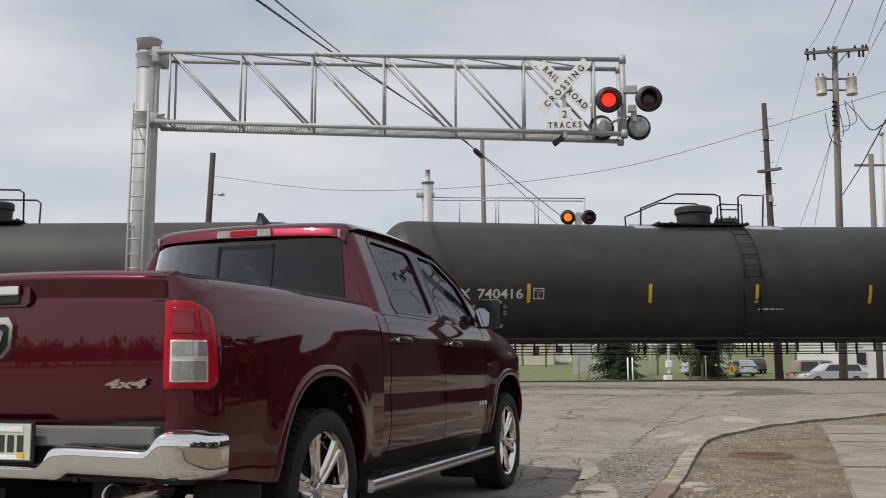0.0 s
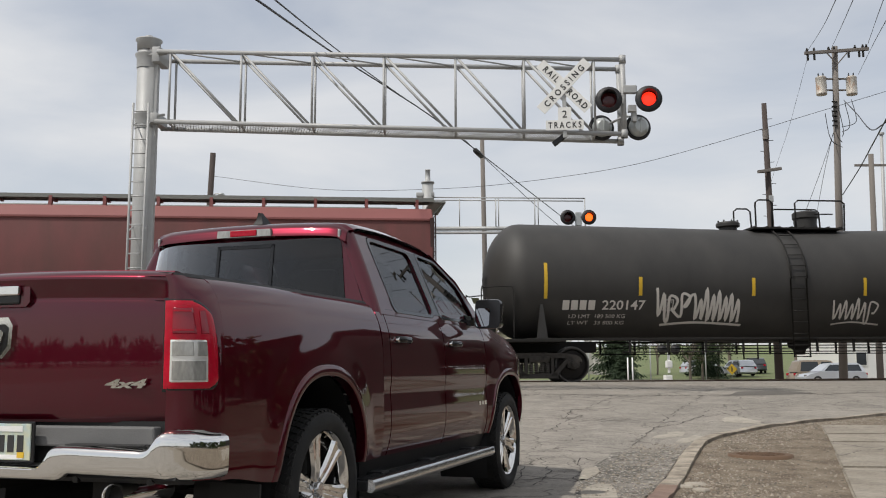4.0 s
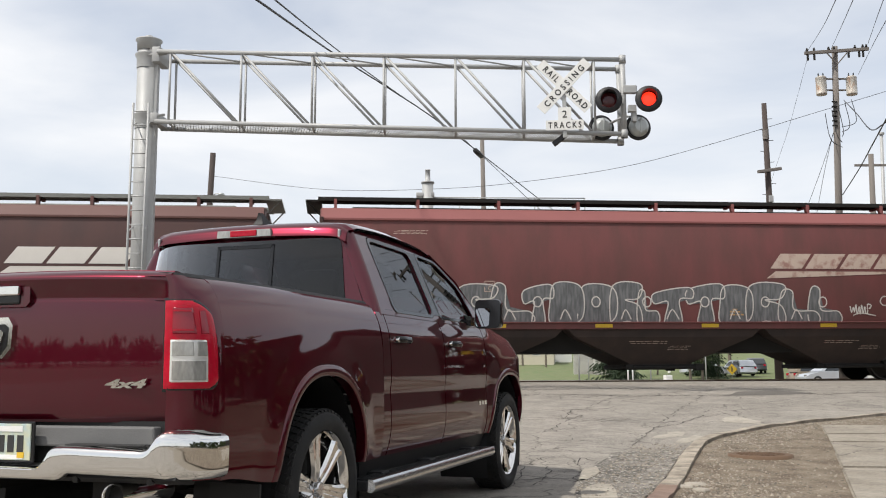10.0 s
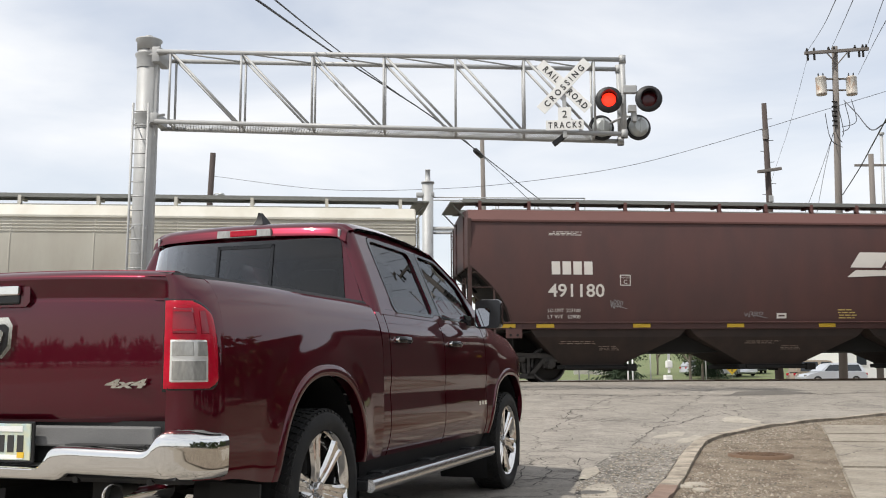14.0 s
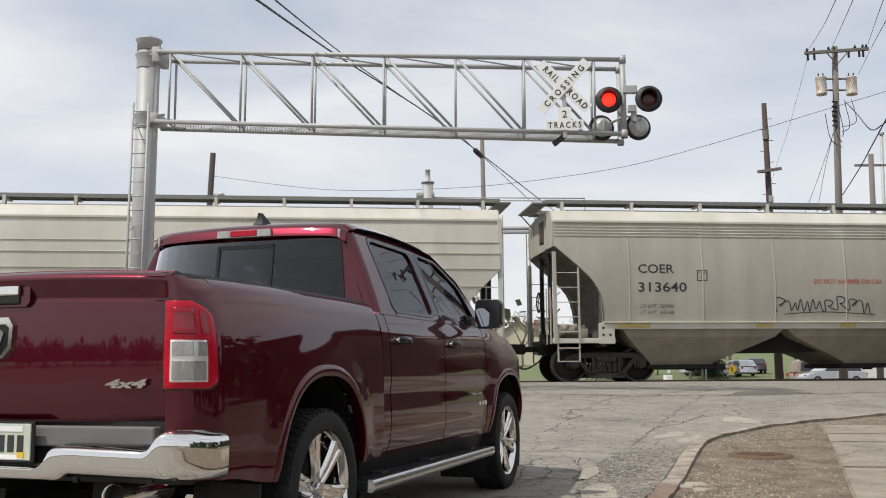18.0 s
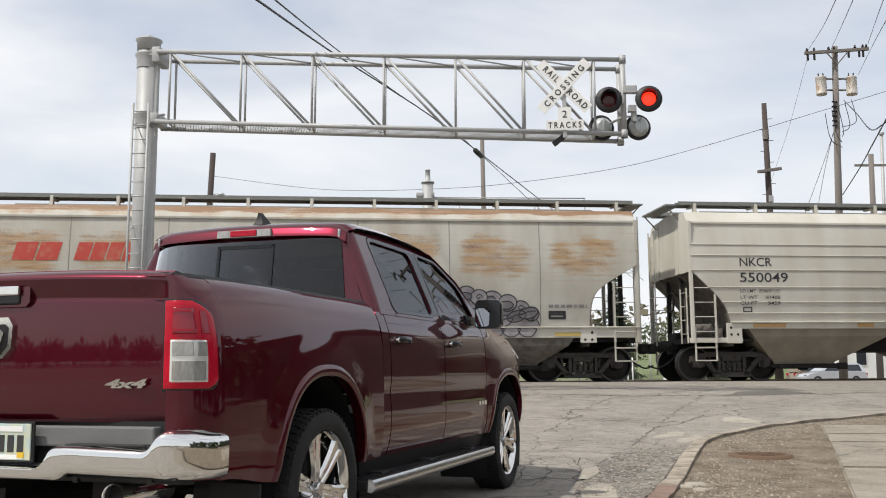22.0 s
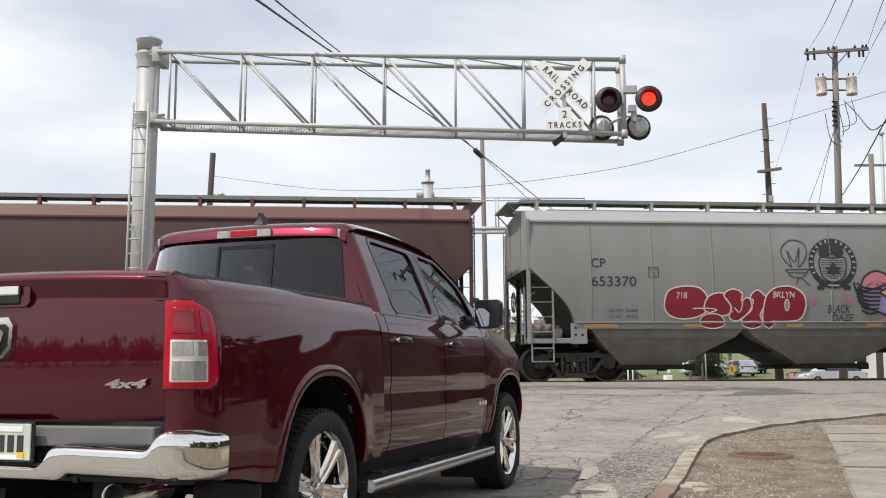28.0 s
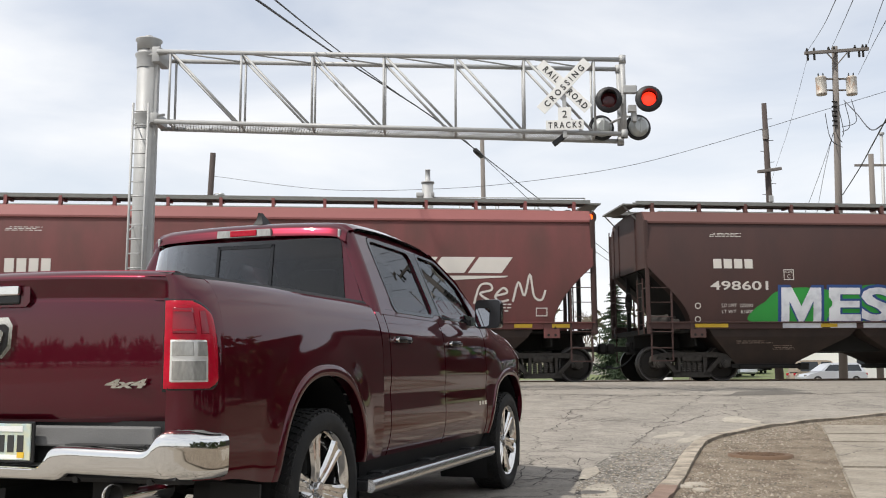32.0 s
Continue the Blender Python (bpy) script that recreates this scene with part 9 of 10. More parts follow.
    for s in (-1, 1):
        for j in range(3):
            bm = B()
            x = -1.215 + 0.03 * j
            box(bm, x, x + 0.012, min(s * 0.38, s * 0.75), max(s * 0.38, s * 0.75), 0.704, 0.711, 0.002)
            part("step_rib", bm, M_PLASTIC, bmp)
    bm = B()
    box(bm, -1.10, -1.04, -0.80, 0.80, 0.60, 0.80)
    part("bumper_backing", bm, M_PLASTIC, bmp)
    bm = B()
    box(bm, -1.15, -1.09, -0.765, 0.765, 0.695, 0.780, 0.008)
    part("step_riser", bm, M_STEP, bmp)
    bm = B()
    loft(bm, [[(x, y, z) for x, z in ((-1.18, 0.60), (-1.19, 0.575), (-1.16, 0.555), (-1.06, 0.545), (-1.0, 0.60))] for y in (-0.90, -0.5, 0.5, 0.90)])
    bmesh.ops.recalc_face_normals(bm, faces=bm.faces[:])
    part("lower_valance", bm, M_PLASTIC, bmp, "black lower valance")
    for y in (-0.78, -0.42, 0.42, 0.78):
        bm = B()
        cyl(bm, (-1.17, y, 0.566), (-1.192, y, 0.566), 0.014, seg=12)
        part("parking_sensor", bm, M_GLOSS_K, bmp)
    # number plate with its holder
    bm = B()
    box(bm, -1.192, -1.180, -0.205, 0.205, 0.628, 0.800, 0.006)
    pl = part("plate_frame", bm, M_GLOSS_K, truck)
    bm = B()
    box(bm, -1.198, -1.190, -0.190, 0.190, 0.638, 0.790, 0.003)
    part("number_plate", bm, M_PLATE, pl, "pale yellow and blue number plate")
    for y in (-0.155, -0.105, -0.055, 0.01, 0.06, 0.11):
        bm = B()
        box(bm, -1.2005, -1.1985, y, y + 0.032, 0.672, 0.742)
        part("plate_bar", bm, M_INK, pl)
    bm = B()
    box(bm, -1.2005, -1.1975, -0.15, 0.15, 0.757, 0.780)
    part("plate_header", bm, M_WHITE, pl)
    bm = B()
    box(bm, -1.2, -1.1975, -0.155, 0.1, 0.643, 0.660)
    part("plate_footer", bm, M_WHITE, pl)
    bm = B()
    box(bm, -1.2008, -1.1978, -0.16, -0.125, 0.648, 0.672)
    part("plate_sticker", bm, M_DECAL_Y, pl)
    for s in (-1, 1):
        bm = B()
        revolve(bm, [(0.045, 0.35), (0.048, 0.0), (0.053, -0.008), (0.057, 0.0), (0.055, 0.35)], (-1.175, s * 0.60, 0.497), (1, 0, 0), 24)
        bmesh.ops.recalc_face_normals(bm, faces=bm.faces[:])
        tip = part("exhaust_tip", bm, M_CHROME, truck, "chrome exhaust tip", smooth=40)
        # dark disc set inside the tip for the shade of its bore
        bm = B()
        cyl(bm, (-1.135, s * 0.60, 0.497), (-1.10, s * 0.60, 0.497), 0.0465, seg=20)
        part("tail_pipe", bm, M_UNDER, tip, "dark disc for the shaded pipe bore", smooth=40)
    # frame, bed floor and axle
    bm = B()
    for s in (-1, 1):
        box(bm, -1.05, 4.4, s * 0.45 - 0.05, s * 0.45 + 0.05, 0.45, 0.60)
    box(bm, -1.05, 0.8, -0.55, 0.55, 0.60, 0.66)
    box(bm, 0.85, 3.1, -0.9, 0.9, 0.42, 0.5)
    part("chassis", bm, M_UNDER, truck)
    bm = B()
    box(bm, -1.06, 0.78, -0.54, 0.54, 0.84, 0.87)
    for s in (-1, 1):
        y0, y1 = sorted((s * 0.54, s * 0.86))
        box(bm, -1.06, -0.58, y0, y1, 0.84, 0.87)
        box(bm, 0.58, 0.78, y0, y1, 0.84, 0.87)
        box(bm, -0.58, 0.58, y0, y1, 1.05, 1.07)
    part("bed_floor", bm, M_PLASTIC, truck, "black bed floor")
    for x in (0, 3.672):
        bm = B()
        cyl(bm, (x, -0.80, 0.405), (x, 0.80, 0.405), 0.05, seg=12)
        revolve(bm, [(0, -0.16), (0.12, -0.12), (0.16, 0), (0.12, 0.12), (0, 0.16)], (x, 0, 0.40), (1, 0, 0), 16)
        part("axle", bm, M_UNDER, truck, smooth=40)
    bm = B()
    loft(bm, [[(-0.62, -0.97, 0.5), (-0.60, -0.70, 0.5), (-0.60, -0.70, 0.30), (-0.63, -0.97, 0.30)], [(-0.635, -0.97, 0.5), (-0.615, -0.70, 0.5), (-0.615, -0.70, 0.30), (-0.645, -0.97, 0.30)]])
    part("mud_flap", bm, M_PLASTIC, truck)


pickup_tail()


def pickup_wheel(x, k):
    bm = B()
    # tyre; k is the outer side
    prof = [(0.292, 0.10), (0.300, 0.126), (0.335, 0.140), (0.375, 0.135), (0.396, 0.118), (0.403, 0.09), (0.405, 0.0), (0.403, -0.09), (0.396, -0.118), (0.375, -0.135), (0.335, -0.14), (0.300, -0.126), (0.292, -0.1)]
    revolve(bm, [(r, k * h) for r, h in prof], (0, 0, 0), (0, 1, 0), 72)
    bmesh.ops.recalc_face_normals(bm, faces=bm.faces[:])
    wh = part("wheel", bm, M_TYRE, truck, "black road tyre on a chrome alloy rim", smooth=40)
    bm = B()
    for i in range(60):
        a = 2 * math.pi * i / 60
        m = Matrix.Rotation(a, 4, "Y")
        for y in (-0.095, -0.045, 0.0, 0.045, 0.095):
            box(bm, 0.398, 0.408, y - 0.019, y + 0.019, -0.016, 0.014, 0, m @ Matrix.Rotation(0.35 if y > 0 else -0.35, 4, "X"))
        box(bm, 0.384, 0.402, k * 0.112 - 0.012, k * 0.112 + 0.014, -0.013, 0.012, 0, m)
    part("tread", bm, M_TYRE, wh)
    bm = B()
    revolve(bm, [(r, k * h) for r, h in ((0.20, -0.10), (0.262, -0.09), (0.267, 0.06), (0.280, 0.108), (0.294, 0.121), (0.296, 0.110), (0.294, 0.09))], (0, 0, 0), (0, 1, 0), 56)
    bmesh.ops.recalc_face_normals(bm, faces=bm.faces[:])
    rim = part("rim", bm, M_CHROME, wh, "chrome-clad alloy rim", smooth=40)
    bm = B()
    revolve(bm, [(r, k * h) for r, h in ((0.0, 0.02), (0.17, 0.02), (0.18, -0.02), (0.24, -0.06))], (0, 0, 0), (0, 1, 0), 36)
    part("brake_disc", bm, M_UNDER, wh, smooth=40)
    for i in range(6):
        m = Matrix.Rotation(2 * math.pi * i / 6 + 0.25, 4, "Y")
        bm = B()
        rings = []
        for r, h, w in ((0.055, 0.078, 0.040), (0.12, 0.090, 0.043), (0.20, 0.096, 0.050), (0.255, 0.100, 0.062), (0.287, 0.106, 0.084)):
            rings.append([(r, k * (h - 0.010), w), (r, k * (h + 0.006), w * 0.72), (r, k * (h + 0.006), w * 0.34), (r, k * (h - 0.003), w * 0.18), (r, k * (h - 0.003), -w * 0.18), (r, k * (h + 0.006), -w * 0.34), (r, k * (h + 0.006), -w * 0.72), (r, k * (h - 0.010), -w), (r, k * (h - 0.055), 0)])
        loft(bm, rings)
        bmesh.ops.recalc_face_normals(bm, faces=bm.faces[:])
        bm.transform(m)
        part("spoke", bm, M_CHROME, wh, smooth=35)
    bm = B()
    revolve(bm, [(r, k * h) for r, h in ((0.0, 0.098), (0.030, 0.098), (0.036, 0.092), (0.037, 0.07), (0.085, 0.07), (0.092, 0.06), (0.092, 0.0))], (0, 0, 0), (0, 1, 0), 28)
    bmesh.ops.recalc_face_normals(bm, faces=bm.faces[:])
    part("hub_cap", bm, M_SATIN, wh, smooth=40)
    for i in range(6):
        a = 2 * math.pi * i / 6
        bm = B()
        p = Vector((0.062 * math.cos(a), 0, 0.062 * math.sin(a)))
        cyl(bm, p + Vector((0, k * 0.06, 0)), p + Vector((0, k * 0.085, 0)), 0.011, seg=6)
        part("wheel_nut", bm, M_CHROME, wh)
    wh.location = (x, k * 0.868, 0.405)
    return wh


for wx in (0.0, 3.672):
    for wk in (-1, 1):
        pickup_wheel(wx, wk)

# ---- poles and cables ----
def pole(name, base, tip, r0, r1, mat, label):
    top = empty(name, Matrix.Translation(base))
    tagged(top, label, "utility pole", group="utility poles")
    bm = B()
    d = Vector(tip) - Vector(base)
    cyl(bm, (0, 0, -0.9), d, r0, r1, 16)
    part("shaft", bm, mat, top, smooth=40)
    return top, d


def insulator(parent, p, r=0.05):
    bm = B()
    revolve(bm, [(0.012, -0.06), (0.012, 0.0), (r, 0.01), (r, 0.05), (r * 0.6, 0.06), (r * 0.8, 0.09), (r * 0.4, 0.12), (0.0, 0.125)], p, (0, 0, 1), 10)
    part("insulator", bm, M_UNDER, parent, smooth=40)


def poles():
    # dark pole with a street lamp
    t, d = pole("utility_pole", (-11.6, 45.6, 0.6), (-10.75, 44.01, 11.38), 0.17, 0.13, M_WOOD_DK, "weathered dark wooden pole with a small lamp")
    bm = B()
    p = d * 0.81
    tube(bm, [p, p + Vector((0.3, -0.2, 0.12)), p + Vector((0.55, -0.3, 0.1))], 0.025, 8)
    part("lamp_arm", bm, M_GALV, t, smooth=50)
    bm = B()
    revolve(bm, [(0.0, 0.1), (0.12, 0.06), (0.17, -0.04), (0.0, -0.08)], p + Vector((0.6, -0.3, 0.06)), (0, 0, 1), 14)
    part("lamp_head", bm, M_LAMPBACK, t, smooth=50)
    # slim pale pole
    pole("utility_pole", (2.75, 60.3, 0.3), (2.47, 58.57, 15.75), 0.19, 0.13, M_WOOD, "slim pale wooden pole")
    # leaning dark pole with steps and a short crossarm
    t, d = pole("utility_pole", (12.6, 36.33, 0.5), (12.05, 34.98, 11.05), 0.165, 0.09, M_WOOD_DK, "leaning dark wooden pole with climbing steps")
    bm = B()
    p = d * 0.76
    box(bm, p.x - 0.45, p.x + 0.45, p.y - 0.25, p.y - 0.14, p.z - 0.05, p.z + 0.06, 0.01, Matrix.Translation(p) @ Matrix.Rotation(-0.14, 4, "Y") @ Matrix.Translation(-p))
    part("crossarm", bm, M_WOOD, t)
    bm = B()
    p = d * 0.66
    box(bm, p.x - 0.08, p.x + 0.08, p.y - 0.24, p.y - 0.15, p.z - 0.12, p.z + 0.12, 0.015)
    part("meter_box", bm, M_GALV, t)
    p = d * 0.345
    bm = B()
    tube(bm, spline([p, p + Vector((-0.5, -0.1, 0.10)), p + Vector((-1.1, -0.15, 0.13))], 4), 0.025, 8)
    part("lamp_arm", bm, M_GALV, t, smooth=50)
    bm = B()
    loft(bm, [[(p.x + x, p.y - 0.15 + w * math.cos(a), p.z + 0.12 + hh * math.sin(a)) for a in span(0, 2 * math.pi, 8)[:-1]] for x, w, hh in ((-1.05, 0.04, 0.03), (-1.15, 0.10, 0.06), (-1.42, 0.11, 0.06), (-1.5, 0.03, 0.02))])
    bmesh.ops.recalc_face_normals(bm, faces=bm.faces[:])
    part("lamp_head", bm, M_LAMPBACK, t, "grey street lamp head", smooth=50)
    for i in range(14):
        p = d * (0.45 + 0.038 * i)
        s = 1 if i % 2 else -1
        bm = B()
        tube(bm, [p, p + Vector((0.26 * s, -0.05, 0.0))], 0.012, 6)
        part("climbing_step", bm, M_UNDER, t)
    for z in (0.90,):
        p = d * z
        bm = B()
        cyl(bm, p + Vector((0, 0, -0.3)), p + Vector((0, 0, 0.1)), 0.115, seg=14)
        part("splice_band", bm, M_WOOD, t)
    # transformer pole
    t, d = pole("utility_pole", (15.16, 36.83, 0.5), (14.91, 35.18, 13.31), 0.165, 0.105, M_WOOD, "grey wooden pole with a crossarm and two transformers")
    u = d.normalized()
    pa = d * 0.985
    bm = B()
    box(bm, pa.x - 1.22, pa.x + 1.22, pa.y - 0.22, pa.y - 0.12, pa.z - 0.09, pa.z + 0.03, 0.01, Matrix.Translation(pa) @ Matrix.Rotation(-0.065, 4, "Y") @ Matrix.Translation(-pa))
    part("crossarm", bm, M_WOOD, t)
    for s in (-1, 1):
        bm = B()
        tube(bm, [pa + Vector((0.45 * s, -0.2, -0.03)), pa + Vector((0, -0.16, -0.55))], 0.025, 6)
        part("arm_brace", bm, M_WOOD, t)
    for x in (-1.12, -0.85, -0.3, -0.1, 0.7, 1.0, 1.13):
        insulator(t, pa + Vector((x, -0.17, 0.04 + x * 0.065)))
    for x in (-1.1, -0.85, 0.45, 0.85, 1.0):
        bm = B()
        cyl(bm, pa + Vector((x, -0.17, -0.10 + x * 0.065)), pa + Vector((x, -0.17, -0.32 + x * 0.065)), 0.045, seg=8)
        part("cutout_fuse", bm, M_UNDER, t)
    for x, y in ((-0.58, -0.1), (0.57, -0.1)):
        p = d * 0.875 + Vector((x, y, 0))
        bm = B()
        revolve(bm, [(0.0, 0.46), (0.15, 0.46), (0.20, 0.42), (0.205, 0.40), (0.195, 0.38), (0.195, -0.20), (0.205, -0.22), (0.18, -0.26), (0.0, -0.26)], p, (0, 0, 1), 20)
        part("transformer", bm, M_TRANSF, t, "rust-streaked grey transformer", smooth=40)
        bm = B()
        for k in (-0.09, 0.09):
            revolve(bm, [(0.02, 0.44), (0.03, 0.5), (0.02, 0.53), (0.03, 0.56), (0.0, 0.62)], p + Vector((k, 0, 0)), (0, 0, 1), 8)
        part("bushing", bm, M_UNDER, t)
    for z in (0.905, 0.872):
        p = d * z
        bm = B()
        box(bm, p.x - 0.42, p.x + 0.40, p.y - 0.05, p.y + 0.05, p.z - 0.02, p.z + 0.02)
        part("bracket", bm, M_WOOD, t)
    for i in range(6):
        p = d * (0.765 + 0.014 * i)
        bm = B()
        cyl(bm, p + Vector((-0.21, -0.14, 0)), p + Vector((-0.02, -0.14, 0.0)), 0.03, seg=8)
        part("spool_insulator", bm, M_UNDER, t)
    for k in range(5):
        bm = B()
        a, b = d * (0.84 - 0.01 * k) + Vector((0.5 - 0.25 * k, -0.2, 0)), d * (0.76 - 0.015 * k) + Vector((0.12, -0.2, 0))
        tube(bm, spline([a, (a + b) / 2 + Vector((0.3 - 0.12 * k, -0.1, -0.35)), b], 6), 0.014, 5)
        part("drop_lead", bm, M_CABLE, t, smooth=60)
    # far poles on the other side
    t, d = pole("utility_pole", (22.6, 50.2, 0.3), (22.29, 48.93, 12.33), 0.18, 0.13, M_WOOD, "pale wooden pole with a bare crossarm")
    bm = B()
    box(bm, -0.7, 2.4, -0.2, -0.1, 11.62, 11.74, 0.01)
    part("crossarm", bm, M_WOOD, t)
    t, d = pole("utility_pole", (25.3, 55.0, 0.3), (25.13, 53.68, 14.58), 0.11, 0.09, M_GALV, "slim grey steel mast")
    bm = B()
    revolve(bm, [(0.1, -0.05), (0.16, 0), (0.16, 0.1), (0, 0.15)], d, (0, 0, 1), 12)
    part("mast_cap", bm, M_GALV, t)


poles()

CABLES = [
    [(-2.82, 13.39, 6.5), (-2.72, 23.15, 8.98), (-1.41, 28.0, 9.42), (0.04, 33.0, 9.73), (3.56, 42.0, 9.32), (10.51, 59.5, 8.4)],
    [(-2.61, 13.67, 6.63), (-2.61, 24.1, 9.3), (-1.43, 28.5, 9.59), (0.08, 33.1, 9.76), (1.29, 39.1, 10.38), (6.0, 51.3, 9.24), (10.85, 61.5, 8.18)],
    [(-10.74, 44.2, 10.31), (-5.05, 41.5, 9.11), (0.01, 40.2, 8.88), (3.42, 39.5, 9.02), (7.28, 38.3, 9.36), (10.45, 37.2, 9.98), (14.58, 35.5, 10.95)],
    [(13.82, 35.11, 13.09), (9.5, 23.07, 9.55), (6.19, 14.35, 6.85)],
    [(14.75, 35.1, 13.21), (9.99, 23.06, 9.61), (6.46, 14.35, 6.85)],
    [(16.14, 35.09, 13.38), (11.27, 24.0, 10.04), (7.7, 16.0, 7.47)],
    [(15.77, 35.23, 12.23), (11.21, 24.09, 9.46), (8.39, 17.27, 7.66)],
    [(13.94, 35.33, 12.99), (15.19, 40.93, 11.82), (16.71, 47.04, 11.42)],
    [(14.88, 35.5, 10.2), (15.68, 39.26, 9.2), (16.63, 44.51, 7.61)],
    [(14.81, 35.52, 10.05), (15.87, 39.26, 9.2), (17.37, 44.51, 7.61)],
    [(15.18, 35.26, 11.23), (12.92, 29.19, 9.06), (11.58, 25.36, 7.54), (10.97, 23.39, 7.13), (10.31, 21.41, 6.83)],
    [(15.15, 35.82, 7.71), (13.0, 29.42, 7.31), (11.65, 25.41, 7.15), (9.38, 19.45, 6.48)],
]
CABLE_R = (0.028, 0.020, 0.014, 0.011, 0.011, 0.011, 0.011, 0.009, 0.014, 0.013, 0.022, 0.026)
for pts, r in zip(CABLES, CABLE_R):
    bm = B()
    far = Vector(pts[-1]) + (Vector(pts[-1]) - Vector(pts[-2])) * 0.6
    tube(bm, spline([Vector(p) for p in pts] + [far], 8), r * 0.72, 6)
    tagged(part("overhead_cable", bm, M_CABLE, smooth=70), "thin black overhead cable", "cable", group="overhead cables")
bm = B()
cyl(bm, (1.36, 39.0, 10.25), (1.62, 39.6, 10.15), 0.11, seg=10)
tagged(part("cable_clamp", bm, M_BLACK, smooth=40), "black splice clamp hanging on a cable", "cable clamp")

# ---- parked and passing vehicles far off ----
M_CARGLASS = material("far_car_glass", (0.03, 0.035, 0.04), 0.08, 0, 0.1, 5, 50, 0.0)


def small_car(name, label, x, y, turn, L, H, paint, hatch=True, cat="car"):
    top = empty(name, pose(x, y, ground_z(x, y), 0, 0, turn))
    tagged(top, label, cat, group="cars across the tracks")
    W = 0.88
    low = [(-L / 2, 0.35), (-L / 2 + 0.05, 0.75), (-L / 2 + 0.25, 0.92), (L / 2 - 1.2, 0.95), (L / 2 - 0.3, 0.78), (L / 2, 0.6), (L / 2, 0.32), (L / 2 - 0.4, 0.2), (-L / 2 + 0.3, 0.2)]
    bm = B()
    loft(bm, [[(a * s, y2, b) for a, b in low] for y2, s in ((-W, 0.97), (-W * 0.9, 1.0), (W * 0.9, 1.0), (W, 0.97))])
    bmesh.ops.recalc_face_normals(bm, faces=bm.faces[:])
    part("body", bm, paint, top, smooth=40)
    back = -L / 2 + (0.12 if hatch else 0.7)
    cab = [(back, 0.92), (back + 0.35, H - 0.08), (back + 0.6, H), (L / 2 - 2.1, H), (L / 2 - 1.75, H - 0.06), (L / 2 - 1.05, 0.95)]
    bm = B()
    loft(bm, [[(a, y2 * (1 if b < 1.0 else 0.82), b) for a, b in cab] for y2 in (-W * 0.96, W * 0.96)])
    bmesh.ops.recalc_face_normals(bm, faces=bm.faces[:])
    part("cabin", bm, paint, top, smooth=30)
    for s in (-1, 1):
        for a0, a1 in ((back + 0.3, -0.45), (-0.38, L / 2 - 1.45)):
            bm = B()
            q = [(a0, 0.98), (a1 + 0.1, 0.98), (a1 - (0.35 if a1 > 0 else 0.05), H - 0.12), (a0 + 0.15, H - 0.12)]
            vs = [bm.verts.new((a, s * (W * 0.96 * (1 if b < 1.0 else 0.835) + 0.008 + (0.0 if b < 1 else 0.01)), b)) for a, b in q]
            face(bm, vs)
            part("side_window", bm, M_CARGLASS, top)
        for wx in (-L / 2 + 0.85, L / 2 - 0.85):
            bm = B()
            revolve(bm, [(0.0, 0.08), (0.2, 0.09), (0.3, 0.1), (0.33, 0.06), (0.33, -0.1)], (wx, s * (W - 0.08), 0.33), (0, s, 0), 20)
            w = part("wheel", bm, M_TYRE, top, smooth=40)
            bm = B()
            revolve(bm, [(0.0, 0.105), (0.19, 0.105), (0.2, 0.09)], (wx, s * (W - 0.08), 0.33), (0, s, 0), 16)
            part("wheel_cover", bm, M_SATIN, w)
        bm = B()
        box(bm, -L / 2 - 0.01, -L / 2 + 0.12, s * W * 0.75 - 0.1, s * W * 0.75 + 0.1, 0.68, 0.85, 0.02)
        part("tail_lamp", bm, M_LENS_RED, top)
        bm = B()
        box(bm, L / 2 - 0.2, L / 2 - 0.02, s * W * 0.75 - 0.12, s * W * 0.75 + 0.12, 0.60, 0.73, 0.02)
        part("head_lamp", bm, M_LENS_CL, top)
    return top


M_SILVER_CAR = material("silver_car_paint", (0.55, 0.57, 0.60), 0.3, 0.5, 0.05, 3, 200, 0.0, coat=0.8)
M_TAN_CAR = material("tan_car_paint", (0.30, 0.24, 0.17), 0.35, 0.4, 0.05, 3, 200, 0.0, coat=0.8)
M_DARK_CAR = material("dark_car_paint", (0.05, 0.055, 0.06), 0.3, 0.3, 0.05, 3, 200, 0.0, coat=0.8)
small_car("parked_car", "silver hatchback parked beyond the tracks", 26.4, 66.0, 183, 4.35, 1.52, M_SILVER_CAR)
small_car("parked_car", "brown boxy sport utility vehicle parked beside a hatchback", 28.2, 72.5, 3, 4.6, 1.80, M_TAN_CAR, cat="sport utility vehicle")
small_car("parked_car", "small silver car on the far street", 28.0, 92.0, 100, 4.3, 1.5, M_SILVER_CAR)
small_car("parked_car", "dark car on the far street", 31.5, 98.0, 80, 4.3, 1.5, M_DARK_CAR)
small_car("parked_car", "pale car parked under trees", 25.0, 93.0, 10, 4.3, 1.5, M_SILVER_CAR)

